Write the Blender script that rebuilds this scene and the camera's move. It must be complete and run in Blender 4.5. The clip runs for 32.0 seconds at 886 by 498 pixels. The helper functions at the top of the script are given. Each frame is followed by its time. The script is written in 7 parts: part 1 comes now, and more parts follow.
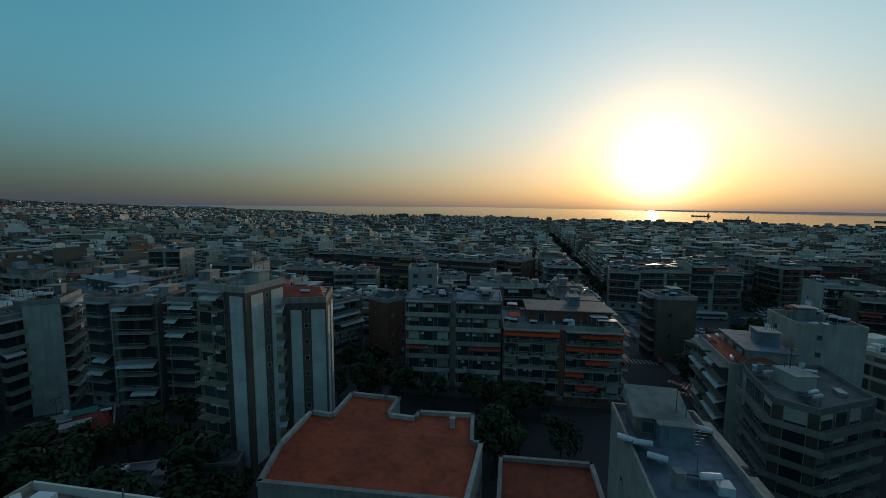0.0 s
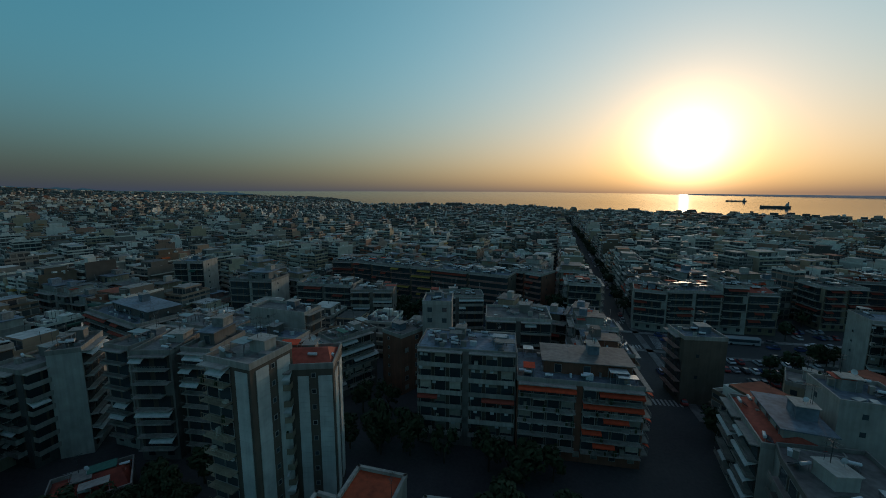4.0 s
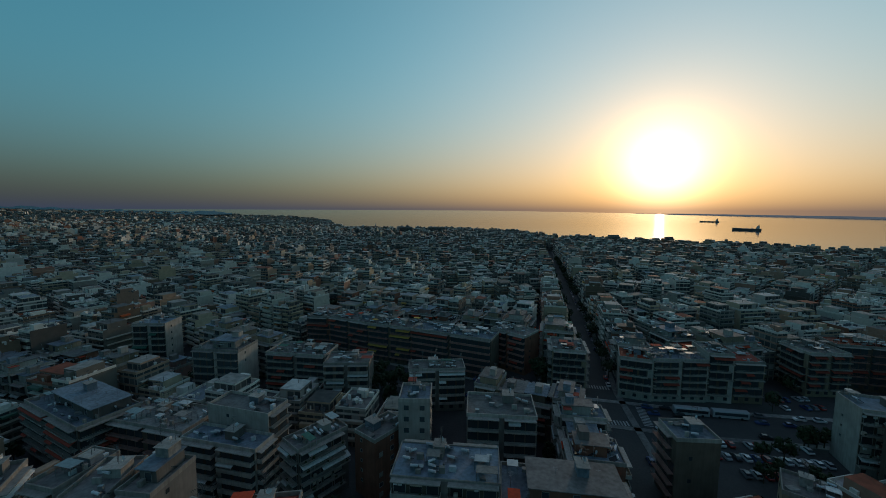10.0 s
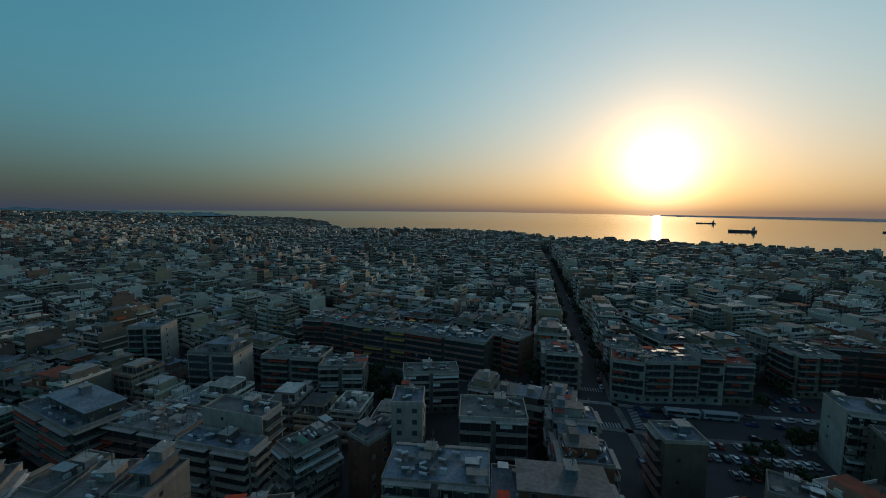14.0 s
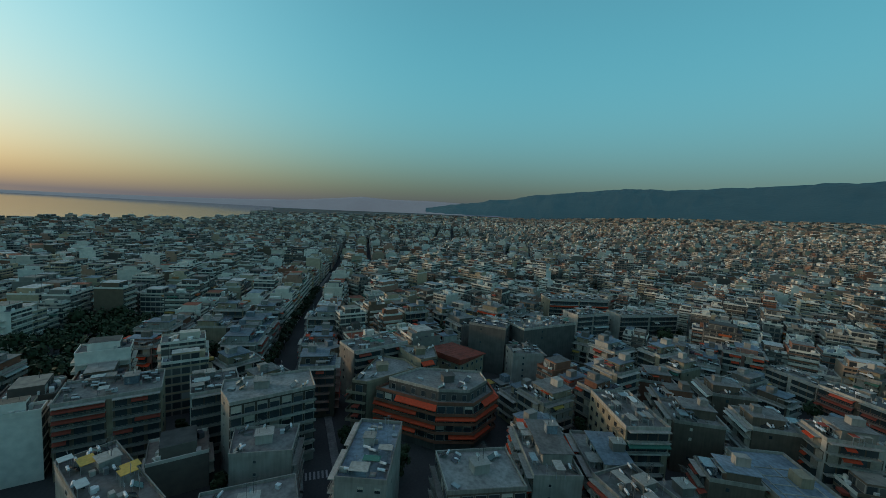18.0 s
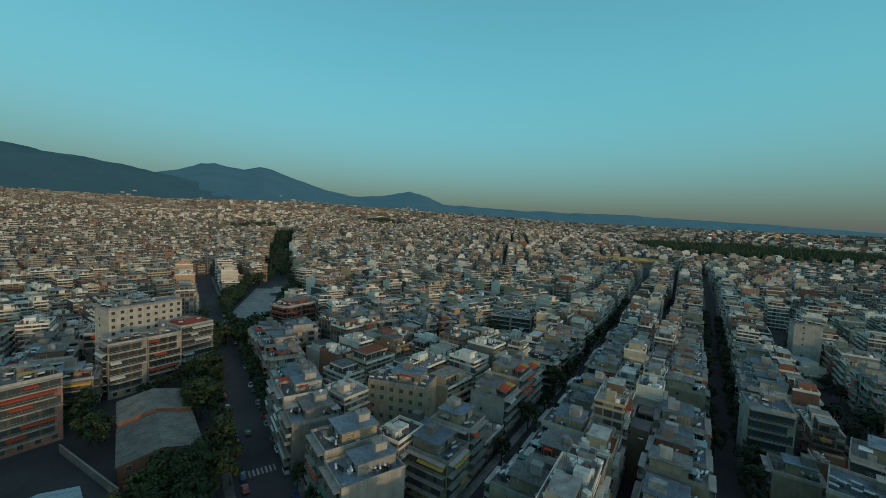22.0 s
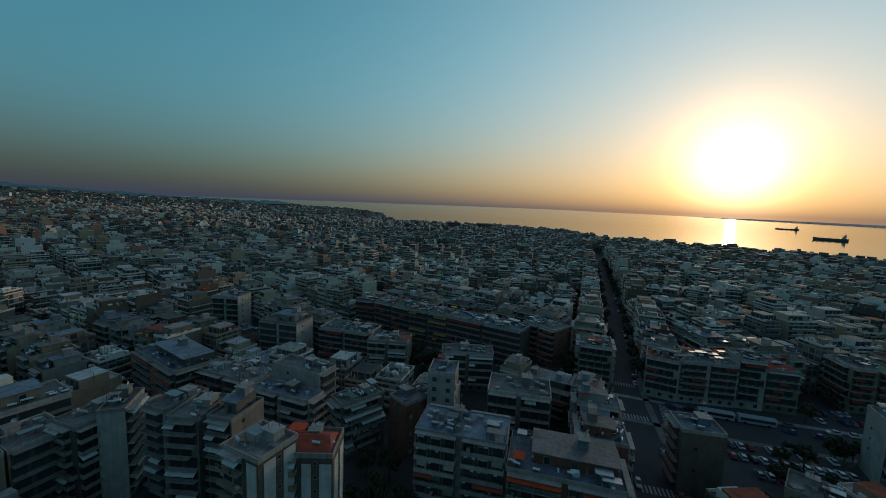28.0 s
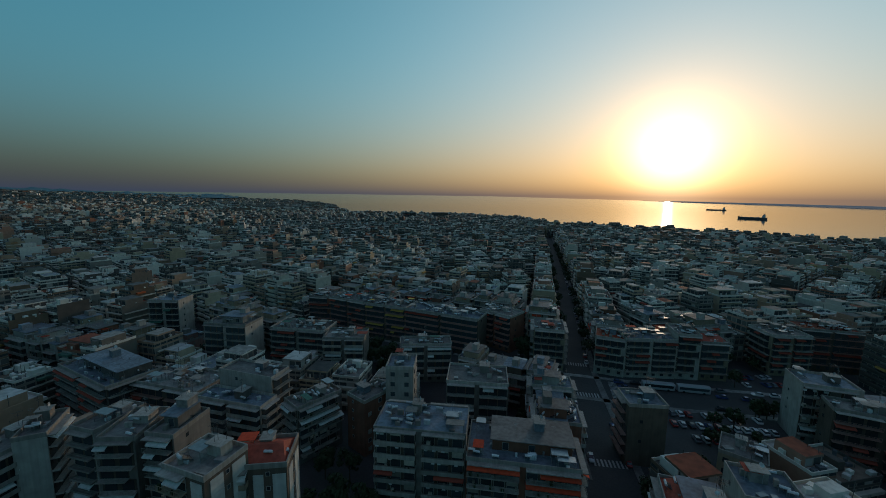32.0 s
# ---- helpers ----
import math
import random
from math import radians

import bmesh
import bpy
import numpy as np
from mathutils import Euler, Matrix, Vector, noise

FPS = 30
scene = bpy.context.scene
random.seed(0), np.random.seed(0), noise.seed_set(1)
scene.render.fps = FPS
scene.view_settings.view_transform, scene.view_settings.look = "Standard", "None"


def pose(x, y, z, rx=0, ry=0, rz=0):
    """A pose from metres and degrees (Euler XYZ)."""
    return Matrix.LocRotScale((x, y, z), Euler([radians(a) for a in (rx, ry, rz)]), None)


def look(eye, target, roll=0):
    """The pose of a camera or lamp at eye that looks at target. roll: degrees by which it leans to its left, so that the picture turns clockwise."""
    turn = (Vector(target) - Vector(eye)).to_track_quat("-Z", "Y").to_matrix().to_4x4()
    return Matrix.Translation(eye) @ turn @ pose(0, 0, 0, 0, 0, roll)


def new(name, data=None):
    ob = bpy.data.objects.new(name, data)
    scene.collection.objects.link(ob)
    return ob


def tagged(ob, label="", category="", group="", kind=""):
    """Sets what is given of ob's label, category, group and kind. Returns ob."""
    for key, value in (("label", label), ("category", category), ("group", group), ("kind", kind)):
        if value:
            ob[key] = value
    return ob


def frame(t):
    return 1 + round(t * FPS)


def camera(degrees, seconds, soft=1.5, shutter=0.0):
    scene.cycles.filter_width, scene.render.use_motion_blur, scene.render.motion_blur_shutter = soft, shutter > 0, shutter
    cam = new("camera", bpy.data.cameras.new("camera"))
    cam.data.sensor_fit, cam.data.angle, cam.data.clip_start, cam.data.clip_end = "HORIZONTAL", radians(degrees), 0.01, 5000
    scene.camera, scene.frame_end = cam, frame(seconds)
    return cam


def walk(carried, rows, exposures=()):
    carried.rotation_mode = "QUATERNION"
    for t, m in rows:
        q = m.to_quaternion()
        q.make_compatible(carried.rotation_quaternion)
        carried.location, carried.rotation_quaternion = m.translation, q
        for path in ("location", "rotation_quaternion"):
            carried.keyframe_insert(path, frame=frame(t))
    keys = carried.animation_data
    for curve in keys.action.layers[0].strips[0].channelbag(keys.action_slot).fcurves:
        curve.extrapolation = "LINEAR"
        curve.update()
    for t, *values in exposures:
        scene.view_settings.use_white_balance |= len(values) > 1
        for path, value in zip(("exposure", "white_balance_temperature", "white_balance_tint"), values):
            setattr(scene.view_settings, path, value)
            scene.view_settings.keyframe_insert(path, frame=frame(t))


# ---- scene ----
cam = camera(97.79, 32.0, soft=0.5)
PATH = [
    (0, (-0.00, -0.17, 43.54), (-1.35, 99.27, 33.09), 0.38),
    (0.5, (0.31, 0.05, 45.28), (-1.61, 99.51, 35.13), 0.33),
    (1, (0.66, 0.30, 47.11), (-0.70, 99.78, 37.04), 0.40),
    (1.5, (0.91, 0.38, 48.88), (-1.41, 99.70, 37.46), 0.39),
    (2, (1.25, 0.65, 50.51), (-1.41, 99.75, 37.37), 0.42),
    (2.5, (1.34, 1.39, 52.17), (-1.11, 100.39, 38.28), 0.37),
    (3, (1.55, 2.41, 53.85), (-4.46, 101.13, 39.08), 0.28),
    (3.5, (1.77, 3.53, 55.49), (-4.89, 102.18, 40.55), 0.16),
    (5.5, (2.38, 8.88, 62.58), (-7.01, 107.66, 50.13), 0.21),
    (6, (2.23, 10.00, 64.32), (-7.15, 108.82, 52.20), 0.48),
    (6.5, (2.41, 10.83, 66.23), (-6.60, 109.76, 54.76), 0.37),
    (7, (2.33, 11.57, 67.78), (-5.89, 110.59, 56.41), 0.42),
    (7.5, (2.44, 12.28, 69.85), (-4.46, 111.42, 58.77), 0.56),
    (8, (2.68, 12.86, 71.59), (-3.61, 112.04, 60.52), 0.51),
    (8.5, (2.45, 13.43, 72.87), (-0.80, 112.89, 62.97), 0.41),
    (9, (2.54, 13.75, 74.79), (-0.68, 113.20, 64.80), 0.77),
    (9.5, (2.66, 14.16, 75.99), (1.24, 113.72, 66.73), 0.56),
    (10, (2.72, 14.20, 76.21), (-0.04, 113.64, 65.95), 0.30),
    (10.5, (2.83, 14.21, 76.49), (-2.55, 113.62, 67.05), 0.01),
    (11, (2.97, 14.17, 76.82), (-0.88, 113.63, 67.15), 0.22),
    (11.5, (3.14, 14.07, 77.13), (-0.31, 113.59, 67.94), 0.08),
    (12, (3.33, 13.91, 77.37), (-0.82, 113.33, 67.41), 0.27),
    (12.5, (3.53, 13.69, 77.52), (-0.72, 113.15, 68.05), -0.01),
    (13, (3.74, 13.43, 77.55), (0.28, 112.88, 67.70), 0.61),
    (13.5, (3.96, 13.16, 77.45), (1.79, 112.67, 67.83), 0.32),
    (14, (4.20, 12.94, 77.28), (2.01, 112.42, 67.36), 0.34),
    (14.5, (4.50, 12.80, 77.05), (12.87, 111.93, 66.84), 1.02),
    (15, (4.94, 12.81, 76.70), (44.13, 104.19, 65.97), 2.09),
    (15.5, (5.62, 13.11, 76.17), (87.23, 69.77, 64.84), 1.80),
    (17.5, (7.37, 16.60, 74.91), (106.42, 7.60, 64.52), 2.54),
    (18, (7.02, 16.14, 74.85), (101.00, -16.58, 65.06), 3.42),
    (18.5, (6.58, 15.05, 74.46), (73.31, -58.76, 64.48), 3.10),
    (19, (6.23, 12.99, 73.60), (32.96, -82.99, 65.04), 3.68),
    (19.5, (6.17, 10.57, 72.62), (-10.39, -87.86, 66.61), 3.06),
    (20, (6.35, 8.89, 72.04), (-15.83, -88.44, 66.15), 2.81),
    (20.5, (6.57, 8.07, 71.86), (-3.73, -91.21, 65.76), 2.26),
    (21, (6.80, 7.66, 71.92), (-8.94, -90.89, 65.66), 2.31),
    (21.5, (7.27, 7.23, 72.12), (-48.99, -75.17, 65.40), 3.57),
    (22, (8.00, 6.59, 72.35), (-81.89, -36.81, 66.32), 2.70),
    (22.5, (8.69, 5.94, 72.52), (-87.20, -21.73, 66.30), 2.43),
    (23, (9.19, 5.53, 72.63), (-84.28, -29.37, 65.97), 2.33),
    (23.5, (9.59, 5.41, 72.73), (-83.82, -29.68, 66.14), 2.17),
    (24, (9.87, 5.52, 72.85), (-89.43, -4.38, 66.47), 2.20),
    (24.5, (9.95, 5.66, 73.01), (-88.26, 23.21, 66.14), 1.89),
    (25, (9.83, 5.62, 73.20), (-79.43, 50.19, 66.34), 0.11),
    (25.5, (9.59, 5.39, 73.28), (-65.03, 71.54, 65.74), 0.79),
    (26, (9.23, 5.06, 73.22), (-42.77, 90.10, 65.27), 1.83),
    (26.5, (8.79, 4.64, 73.16), (-16.17, 101.19, 65.64), 4.23),
    (28.5, (8.86, 0.20, 77.60), (-0.16, 99.02, 65.26), 1.40),
    (29, (8.81, 0.33, 77.67), (11.17, 99.49, 64.94), 1.83),
    (29.5, (8.83, 0.64, 77.68), (8.80, 99.80, 64.70), 1.21),
    (30, (8.95, 1.03, 77.70), (3.81, 100.00, 64.33), 0.51),
    (30.5, (9.14, 1.42, 77.70), (3.27, 100.37, 64.50), 0.26),
    (31, (9.33, 1.78, 77.68), (5.33, 100.82, 64.43), 0.61),
    (31.5, (9.49, 2.11, 77.64), (6.36, 101.16, 64.24), 0.61),
    (32, (9.61, 2.39, 77.60), (5.52, 101.31, 63.59), 0.86),
]
EXPOSURES = [(0, -0.45, 6500, 11), (1.2, -0.45, 6500, 11), (2.1, -0.62, 6500, 11), (3, -0.66, 6500, 11), (15, -0.66, 6500, 11), (17.5, -0.05, 6800, 8), (19, 0.35, 7200, 5), (23, 0.35, 7200, 5), (25, 0.3, 7600, 7), (26.5, -0.2, 7000, 10), (28.5, -0.66, 6500, 11), (32, -0.66, 6500, 11)]
walk(cam, [(t, look(eye, target, roll)) for t, eye, target, roll in PATH], EXPOSURES)

W_SUN = radians(27.6)
E_SUN = radians(5.3)
SUN_DIR = Vector((math.sin(W_SUN) * math.cos(E_SUN), math.cos(W_SUN) * math.cos(E_SUN), math.sin(E_SUN)))

# ---- world and sun ----
world = bpy.data.worlds.new("sky")
scene.world = world
world.use_nodes = True
nt = world.node_tree
nt.nodes.clear()
out = nt.nodes.new("ShaderNodeOutputWorld")
back = nt.nodes.new("ShaderNodeBackground")
sky = nt.nodes.new("ShaderNodeTexSky")
sky.sky_type = "NISHITA"
sky.sun_disc = False
sky.sun_elevation = E_SUN
sky.sun_rotation = W_SUN
sky.air_density = 1.0
sky.dust_density = 1.0
sky.ozone_density = 2.5
back.inputs["Strength"].default_value = 0.10
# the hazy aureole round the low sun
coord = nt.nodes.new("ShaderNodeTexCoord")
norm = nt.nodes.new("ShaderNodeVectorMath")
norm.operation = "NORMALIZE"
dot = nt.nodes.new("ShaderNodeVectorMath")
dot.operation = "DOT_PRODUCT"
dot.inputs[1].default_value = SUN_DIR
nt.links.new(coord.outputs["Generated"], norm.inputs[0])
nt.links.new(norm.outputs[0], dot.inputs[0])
up = nt.nodes.new("ShaderNodeSeparateXYZ")
nt.links.new(norm.outputs[0], up.inputs[0])


def wmath(op, a, b=None):
    n = nt.nodes.new("ShaderNodeMath")
    n.operation = op
    for i, v in enumerate((a, b)):
        if v is None:
            continue
        if hasattr(v, "is_linked"):
            nt.links.new(v, n.inputs[i])
        else:
            n.inputs[i].default_value = v
    return n.outputs[0]


def wadd(base, value, tint):
    """base + value * tint"""
    sc = nt.nodes.new("ShaderNodeVectorMath")
    sc.operation = "SCALE"
    sc.inputs[0].default_value = tint
    nt.links.new(value, sc.inputs["Scale"])
    if base is None:
        return sc.outputs[0]
    pl = nt.nodes.new("ShaderNodeVectorMath")
    pl.operation = "ADD"
    nt.links.new(base, pl.inputs[0])
    nt.links.new(sc.outputs[0], pl.inputs[1])
    return pl.outputs[0]


# the clear air above, cyan at this hour, over the sky model
cast = nt.nodes.new("ShaderNodeVectorMath")
cast.operation = "MULTIPLY"
cast.inputs[1].default_value = (0.30, 0.36, 0.38)
nt.links.new(sky.outputs["Color"], cast.inputs[0])
rise = wmath("MAXIMUM", up.outputs[2], 0.0)
# the thick air low over the land dims the sky behind it
thick = wmath("POWER", 2.718, wmath("MULTIPLY", rise, -15.0))
dim = nt.nodes.new("ShaderNodeVectorMath")
dim.operation = "SCALE"
nt.links.new(cast.outputs[0], dim.inputs[0])
nt.links.new(wmath("SUBTRACT", 1.0, wmath("MULTIPLY", thick, 0.72)), dim.inputs["Scale"])
last = dim.outputs[0]
clear = wmath("SUBTRACT", 1.0, wmath("POWER", 2.718, wmath("MULTIPLY", rise, -3.0)))
clear = wmath("MULTIPLY", clear, wmath("POWER", 2.718, wmath("MULTIPLY", rise, -2.6)))
clear = wmath("MULTIPLY", clear, wmath("SUBTRACT", 1.0, wmath("POWER", 2.718, wmath("MULTIPLY", rise, -12.0))))
last = wadd(last, clear, (1.8, 11.9, 17.0))
veil = wmath("SUBTRACT", wmath("POWER", 2.718, wmath("MULTIPLY", rise, -6.0)), wmath("MULTIPLY", thick, 0.6))
last = wadd(last, veil, (1.25, 1.3, 0.65))
# the dusty layer along the horizon
dust = wmath("POWER", 2.718, wmath("MULTIPLY", rise, -13.0))
last = wadd(last, dust, (0.6, 0.95, 1.8))
toward = wmath("MAXIMUM", dot.outputs["Value"], 0.0)
# mauve added to the unseen sky overhead, to redden the light on the town
last = wadd(last, wmath("POWER", rise, 3.0), (1.5, 0.75, 1.6))
# the warm belt a few degrees over the horizon, strongest towards the sun
belt = wmath("SUBTRACT", wmath("POWER", 2.718, wmath("MULTIPLY", rise, -6.5)), wmath("POWER", 2.718, wmath("MULTIPLY", rise, -30.0)))
last = wadd(last, belt, (0.1, 0.0, -0.35))
last = wadd(last, wmath("MULTIPLY", belt, wmath("POWER", toward, 4)), (8.8, 2.45, 0.1))
last = wadd(last, wmath("MULTIPLY", belt, wmath("POWER", toward, 2)), (1.6, 2.0, 0.6))
# the sage haze from the horizon up to a dozen degrees
sage = wmath("SUBTRACT", wmath("POWER", 2.718, wmath("MULTIPLY", rise, -6.0)), wmath("POWER", 2.718, wmath("MULTIPLY", rise, -14.0)))
last = wadd(last, sage, (1.1, 0.0, -2.2))
# the blue of the open sky over the sun
last = wadd(last, wmath("MULTIPLY", wmath("POWER", toward, 3), wmath("SUBTRACT", 1.0, wmath("POWER", 2.718, wmath("MULTIPLY", rise, -6.0)))), (-0.9, 2.0, 4.0))
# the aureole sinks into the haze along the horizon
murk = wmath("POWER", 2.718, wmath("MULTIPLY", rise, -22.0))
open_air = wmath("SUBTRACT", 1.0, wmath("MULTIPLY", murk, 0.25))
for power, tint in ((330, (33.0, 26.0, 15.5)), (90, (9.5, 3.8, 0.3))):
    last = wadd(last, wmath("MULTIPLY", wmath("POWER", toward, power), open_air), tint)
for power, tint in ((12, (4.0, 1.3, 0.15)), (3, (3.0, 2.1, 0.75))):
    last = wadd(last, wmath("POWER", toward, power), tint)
low = nt.nodes.new("ShaderNodeVectorMath")
low.operation = "MULTIPLY"
nt.links.new(last, low.inputs[0])
# away from the sun the belt is a dull mauve grey
away = wmath("MULTIPLY", belt, wmath("SUBTRACT", 1.0, toward))
nt.links.new(wadd(wadd(None, murk, (-0.45, -0.44, -0.34)), away, (-0.42, -0.36, -0.22)), low.inputs[1])
sink = nt.nodes.new("ShaderNodeVectorMath")
sink.operation = "ADD"
nt.links.new(last, sink.inputs[0])
nt.links.new(low.outputs[0], sink.inputs[1])
last = sink.outputs[0]
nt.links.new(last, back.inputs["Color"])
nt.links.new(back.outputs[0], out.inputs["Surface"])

lamp = bpy.data.lights.new("sun", "SUN")
lamp.energy = 0.88
lamp.angle = radians(0.6)
lamp.color = (1.0, 0.76, 0.52)
sun = new("sun", lamp)
sun.matrix_world = look(SUN_DIR * 200, (0, 0, 0))

# ---- materials ----


class Nodes:
    """A small helper that wires a material."""

    def __init__(self, name):
        self.mat = bpy.data.materials.new(name)
        self.mat.use_nodes = True
        self.tree = self.mat.node_tree
        self.bsdf = self.tree.nodes["Principled BSDF"]
        self.bsdf.inputs["Specular IOR Level"].default_value = 0.3

    def node(self, kind, **props):
        n = self.tree.nodes.new(kind)
        for key, value in props.items():
            if key == "op":
                n.operation = value
            elif key == "blend":
                n.data_type, n.blend_type = "RGBA", value
            elif key == "attr":
                n.attribute_name = value
        return n

    def link(self, a, b):
        self.tree.links.new(a, b)

    def math(self, op, a, b=None):
        n = self.node("ShaderNodeMath", op=op)
        for i, v in enumerate((a, b)):
            if v is None:
                continue
            if hasattr(v, "is_linked"):
                self.link(v, n.inputs[i])
            else:
                n.inputs[i].default_value = v
        return n.outputs[0]

    def mix(self, fac, a, b, blend="MIX"):
        n = self.node("ShaderNodeMix", blend=blend)
        for i, v in ((0, fac), (6, a), (7, b)):
            if hasattr(v, "is_linked"):
                self.link(v, n.inputs[i])
            elif i == 0:
                n.inputs[i].default_value = v
            else:
                n.inputs[i].default_value = (*v, 1) if len(v) == 3 else v
        return n.outputs[2]

    def noise(self, scale, detail=3.0, coord="Object", stretch=None):
        t = self.node("ShaderNodeTexCoord")
        n = self.node("ShaderNodeTexNoise")
        n.inputs["Scale"].default_value = scale
        n.inputs["Detail"].default_value = detail
        src = t.outputs[coord]
        if stretch:
            m = self.node("ShaderNodeMapping")
            m.inputs["Scale"].default_value = stretch
            self.link(src, m.inputs[0])
            src = m.outputs[0]
        self.link(src, n.inputs["Vector"])
        return n.outputs["Fac"]

    def ramp(self, src, *stops):
        n = self.node("ShaderNodeValToRGB")
        while len(n.color_ramp.elements) < len(stops):
            n.color_ramp.elements.new(0.5)
        for e, (p, c) in zip(n.color_ramp.elements, stops):
            e.position, e.color = p, (*c, 1)
        self.link(src, n.inputs[0])
        return n.outputs[0]

    def bump(self, src, strength, distance=0.02):
        b = self.node("ShaderNodeBump")
        b.inputs["Strength"].default_value = strength
        b.inputs["Distance"].default_value = distance
        self.link(src, b.inputs["Height"])
        self.link(b.outputs[0], self.bsdf.inputs["Normal"])

    def done(self, colour, rough=0.8, metal=0.0):
        if hasattr(colour, "is_linked"):
            self.link(colour, self.bsdf.inputs["Base Color"])
        else:
            self.bsdf.inputs["Base Color"].default_value = (*colour, 1)
        self.bsdf.inputs["Roughness"].default_value = rough
        self.bsdf.inputs["Metallic"].default_value = metal
        return self.mat


def grey(v):
    return (v, v, v)


def plaster(name, colour, vary=0.25, rough=0.85, streak=0.2):
    """Painted render with grime, rain streaks and a tint that changes from house to house."""
    k = Nodes(name)
    info = k.node("ShaderNodeObjectInfo")
    dim = tuple(c * (1 - vary) for c in colour)
    base = k.mix(info.outputs["Random"], colour, dim)
    blotch = k.ramp(k.noise(0.35, 5), (0.3, grey(0.72)), (0.65, grey(1.0)))
    drip = k.ramp(k.noise(1.0, 4, stretch=(1.6, 1.6, 0.12)), (0.35, grey(1 - streak)), (0.6, grey(1.0)))
    fine = k.noise(6.0, 4)
    c = k.mix(1.0, base, blotch, "MULTIPLY")
    c = k.mix(0.8, c, drip, "MULTIPLY")
    k.bump(fine, 0.25, 0.03)
    return k.done(c, rough)


def plain(name, colour, rough=0.7, metal=0.0, vary=0.2, scale=1.5):
    k = Nodes(name)
    info = k.node("ShaderNodeObjectInfo")
    a = k.mix(info.outputs["Random"], tuple(min(1, c * (1 + vary)) for c in colour), tuple(c * (1 - vary) for c in colour))
    g = k.ramp(k.noise(scale, 4), (0.3, grey(0.75)), (0.7, grey(1.0)))
    return k.done(k.mix(1.0, a, g, "MULTIPLY"), rough, metal)


def roofing(name, colour, rough=0.75):
    """Weathered flat roof: patches of felt and paint, puddle stains, dirt."""
    k = Nodes(name)
    info = k.node("ShaderNodeObjectInfo")
    base = k.mix(info.outputs["Random"], colour, tuple(c * 0.6 for c in colour))
    patch = k.ramp(k.noise(0.22, 2), (0.38, grey(0.72)), (0.56, grey(1.0)))
    stain = k.ramp(k.noise(1.1, 6), (0.3, grey(0.55)), (0.62, grey(1.0)))
    c = k.mix(1.0, base, patch, "MULTIPLY")
    c = k.mix(0.85, c, stain, "MULTIPLY")
    k.bump(k.noise(8, 3), 0.3, 0.02)
    return k.done(c, rough)


WALL = {
    "white": plaster("white_render", (0.478, 0.432, 0.386), vary=0.4),
    "cream": plaster("cream_render", (0.386, 0.304, 0.212), vary=0.35),
    "grey": plaster("grey_render", (0.248, 0.216, 0.193), vary=0.35),
    "brown": plaster("brown_render", (0.156, 0.115, 0.0874)),
    "stone": plaster("dark_render", (0.129, 0.115, 0.106), vary=0.15),
    "brick": plaster("brick_red_render", (0.276, 0.115, 0.0736)),
    "pink": plaster("pink_render", (0.405, 0.221, 0.184)),
}
M_TRIM = plaster("white_trim", (0.478, 0.428, 0.377), vary=0.45, streak=0.3)
# wall behind balconies: brown paint, darkened further to hold the recess shade
M_BACK = plaster("brown_balcony_wall_shade", (0.14, 0.105, 0.08), vary=0.5)
M_PANEL = plaster("pale_panel", (0.60, 0.58, 0.54), vary=0.05, streak=0.15)
M_ROOF = roofing("grey_felt_roof", (0.26, 0.24, 0.225))
M_ROOF2 = roofing("pale_screed_roof", (0.36, 0.335, 0.31))
M_ROOF3 = roofing("blue_grey_membrane_roof", (0.24, 0.29, 0.34))
M_REDROOF = roofing("rust_red_roof", (0.42, 0.07, 0.025))
M_TILE = roofing("terracotta_tiles", (0.46, 0.085, 0.05))
M_DARK = plain("dark_recess", (0.05, 0.05, 0.052), 0.6)
M_AWN = {
    "orange": plain("orange_canvas", (0.66, 0.075, 0.03), 0.9),
    "red": plain("red_canvas", (0.38, 0.07, 0.045), 0.9),
    "white": plain("white_canvas", (0.62, 0.62, 0.60), 0.9),
    "green": plain("green_canvas", (0.06, 0.17, 0.13), 0.9),
    "yellow": plain("yellow_canvas", (0.55, 0.33, 0.08), 0.9),
}
M_METAL = plain("grey_metal", (0.35, 0.36, 0.37), 0.45, 0.7)
M_MAST = plain("dark_mast", (0.10, 0.10, 0.10), 0.5, 0.6)
M_FRAME = plain("window_frame", (0.30, 0.28, 0.26), 0.6)
M_TANK = plain("white_tank", (0.62, 0.63, 0.64), 0.4)
M_SHUT = plain("roller_shutter", (0.36, 0.31, 0.26), 0.7, 0.0, 0.65)
M_TRUNK = plain("bark", (0.09, 0.07, 0.05), 0.9)


def glass(name, tint=(0.025, 0.03, 0.034)):
    k = Nodes(name)
    info = k.node("ShaderNodeObjectInfo")
    c = k.mix(info.outputs["Random"], tint, tuple(t * 2.4 for t in tint))
    k.bsdf.inputs["Specular IOR Level"].default_value = 0.6
    return k.done(c, 0.12)


M_GLASS = glass("window_glass")


def foliage(name, a, b):
    k = Nodes(name)
    geo = k.node("ShaderNodeNewGeometry")
    c = k.mix(geo.outputs["Random Per Island"], a, b)
    c = k.mix(k.noise(0.4, 2), c, tuple(v * 0.6 for v in a))
    return k.done(c, 0.75)


M_LEAF = foliage("leaves", (0.024, 0.042, 0.015), (0.05, 0.068, 0.024))


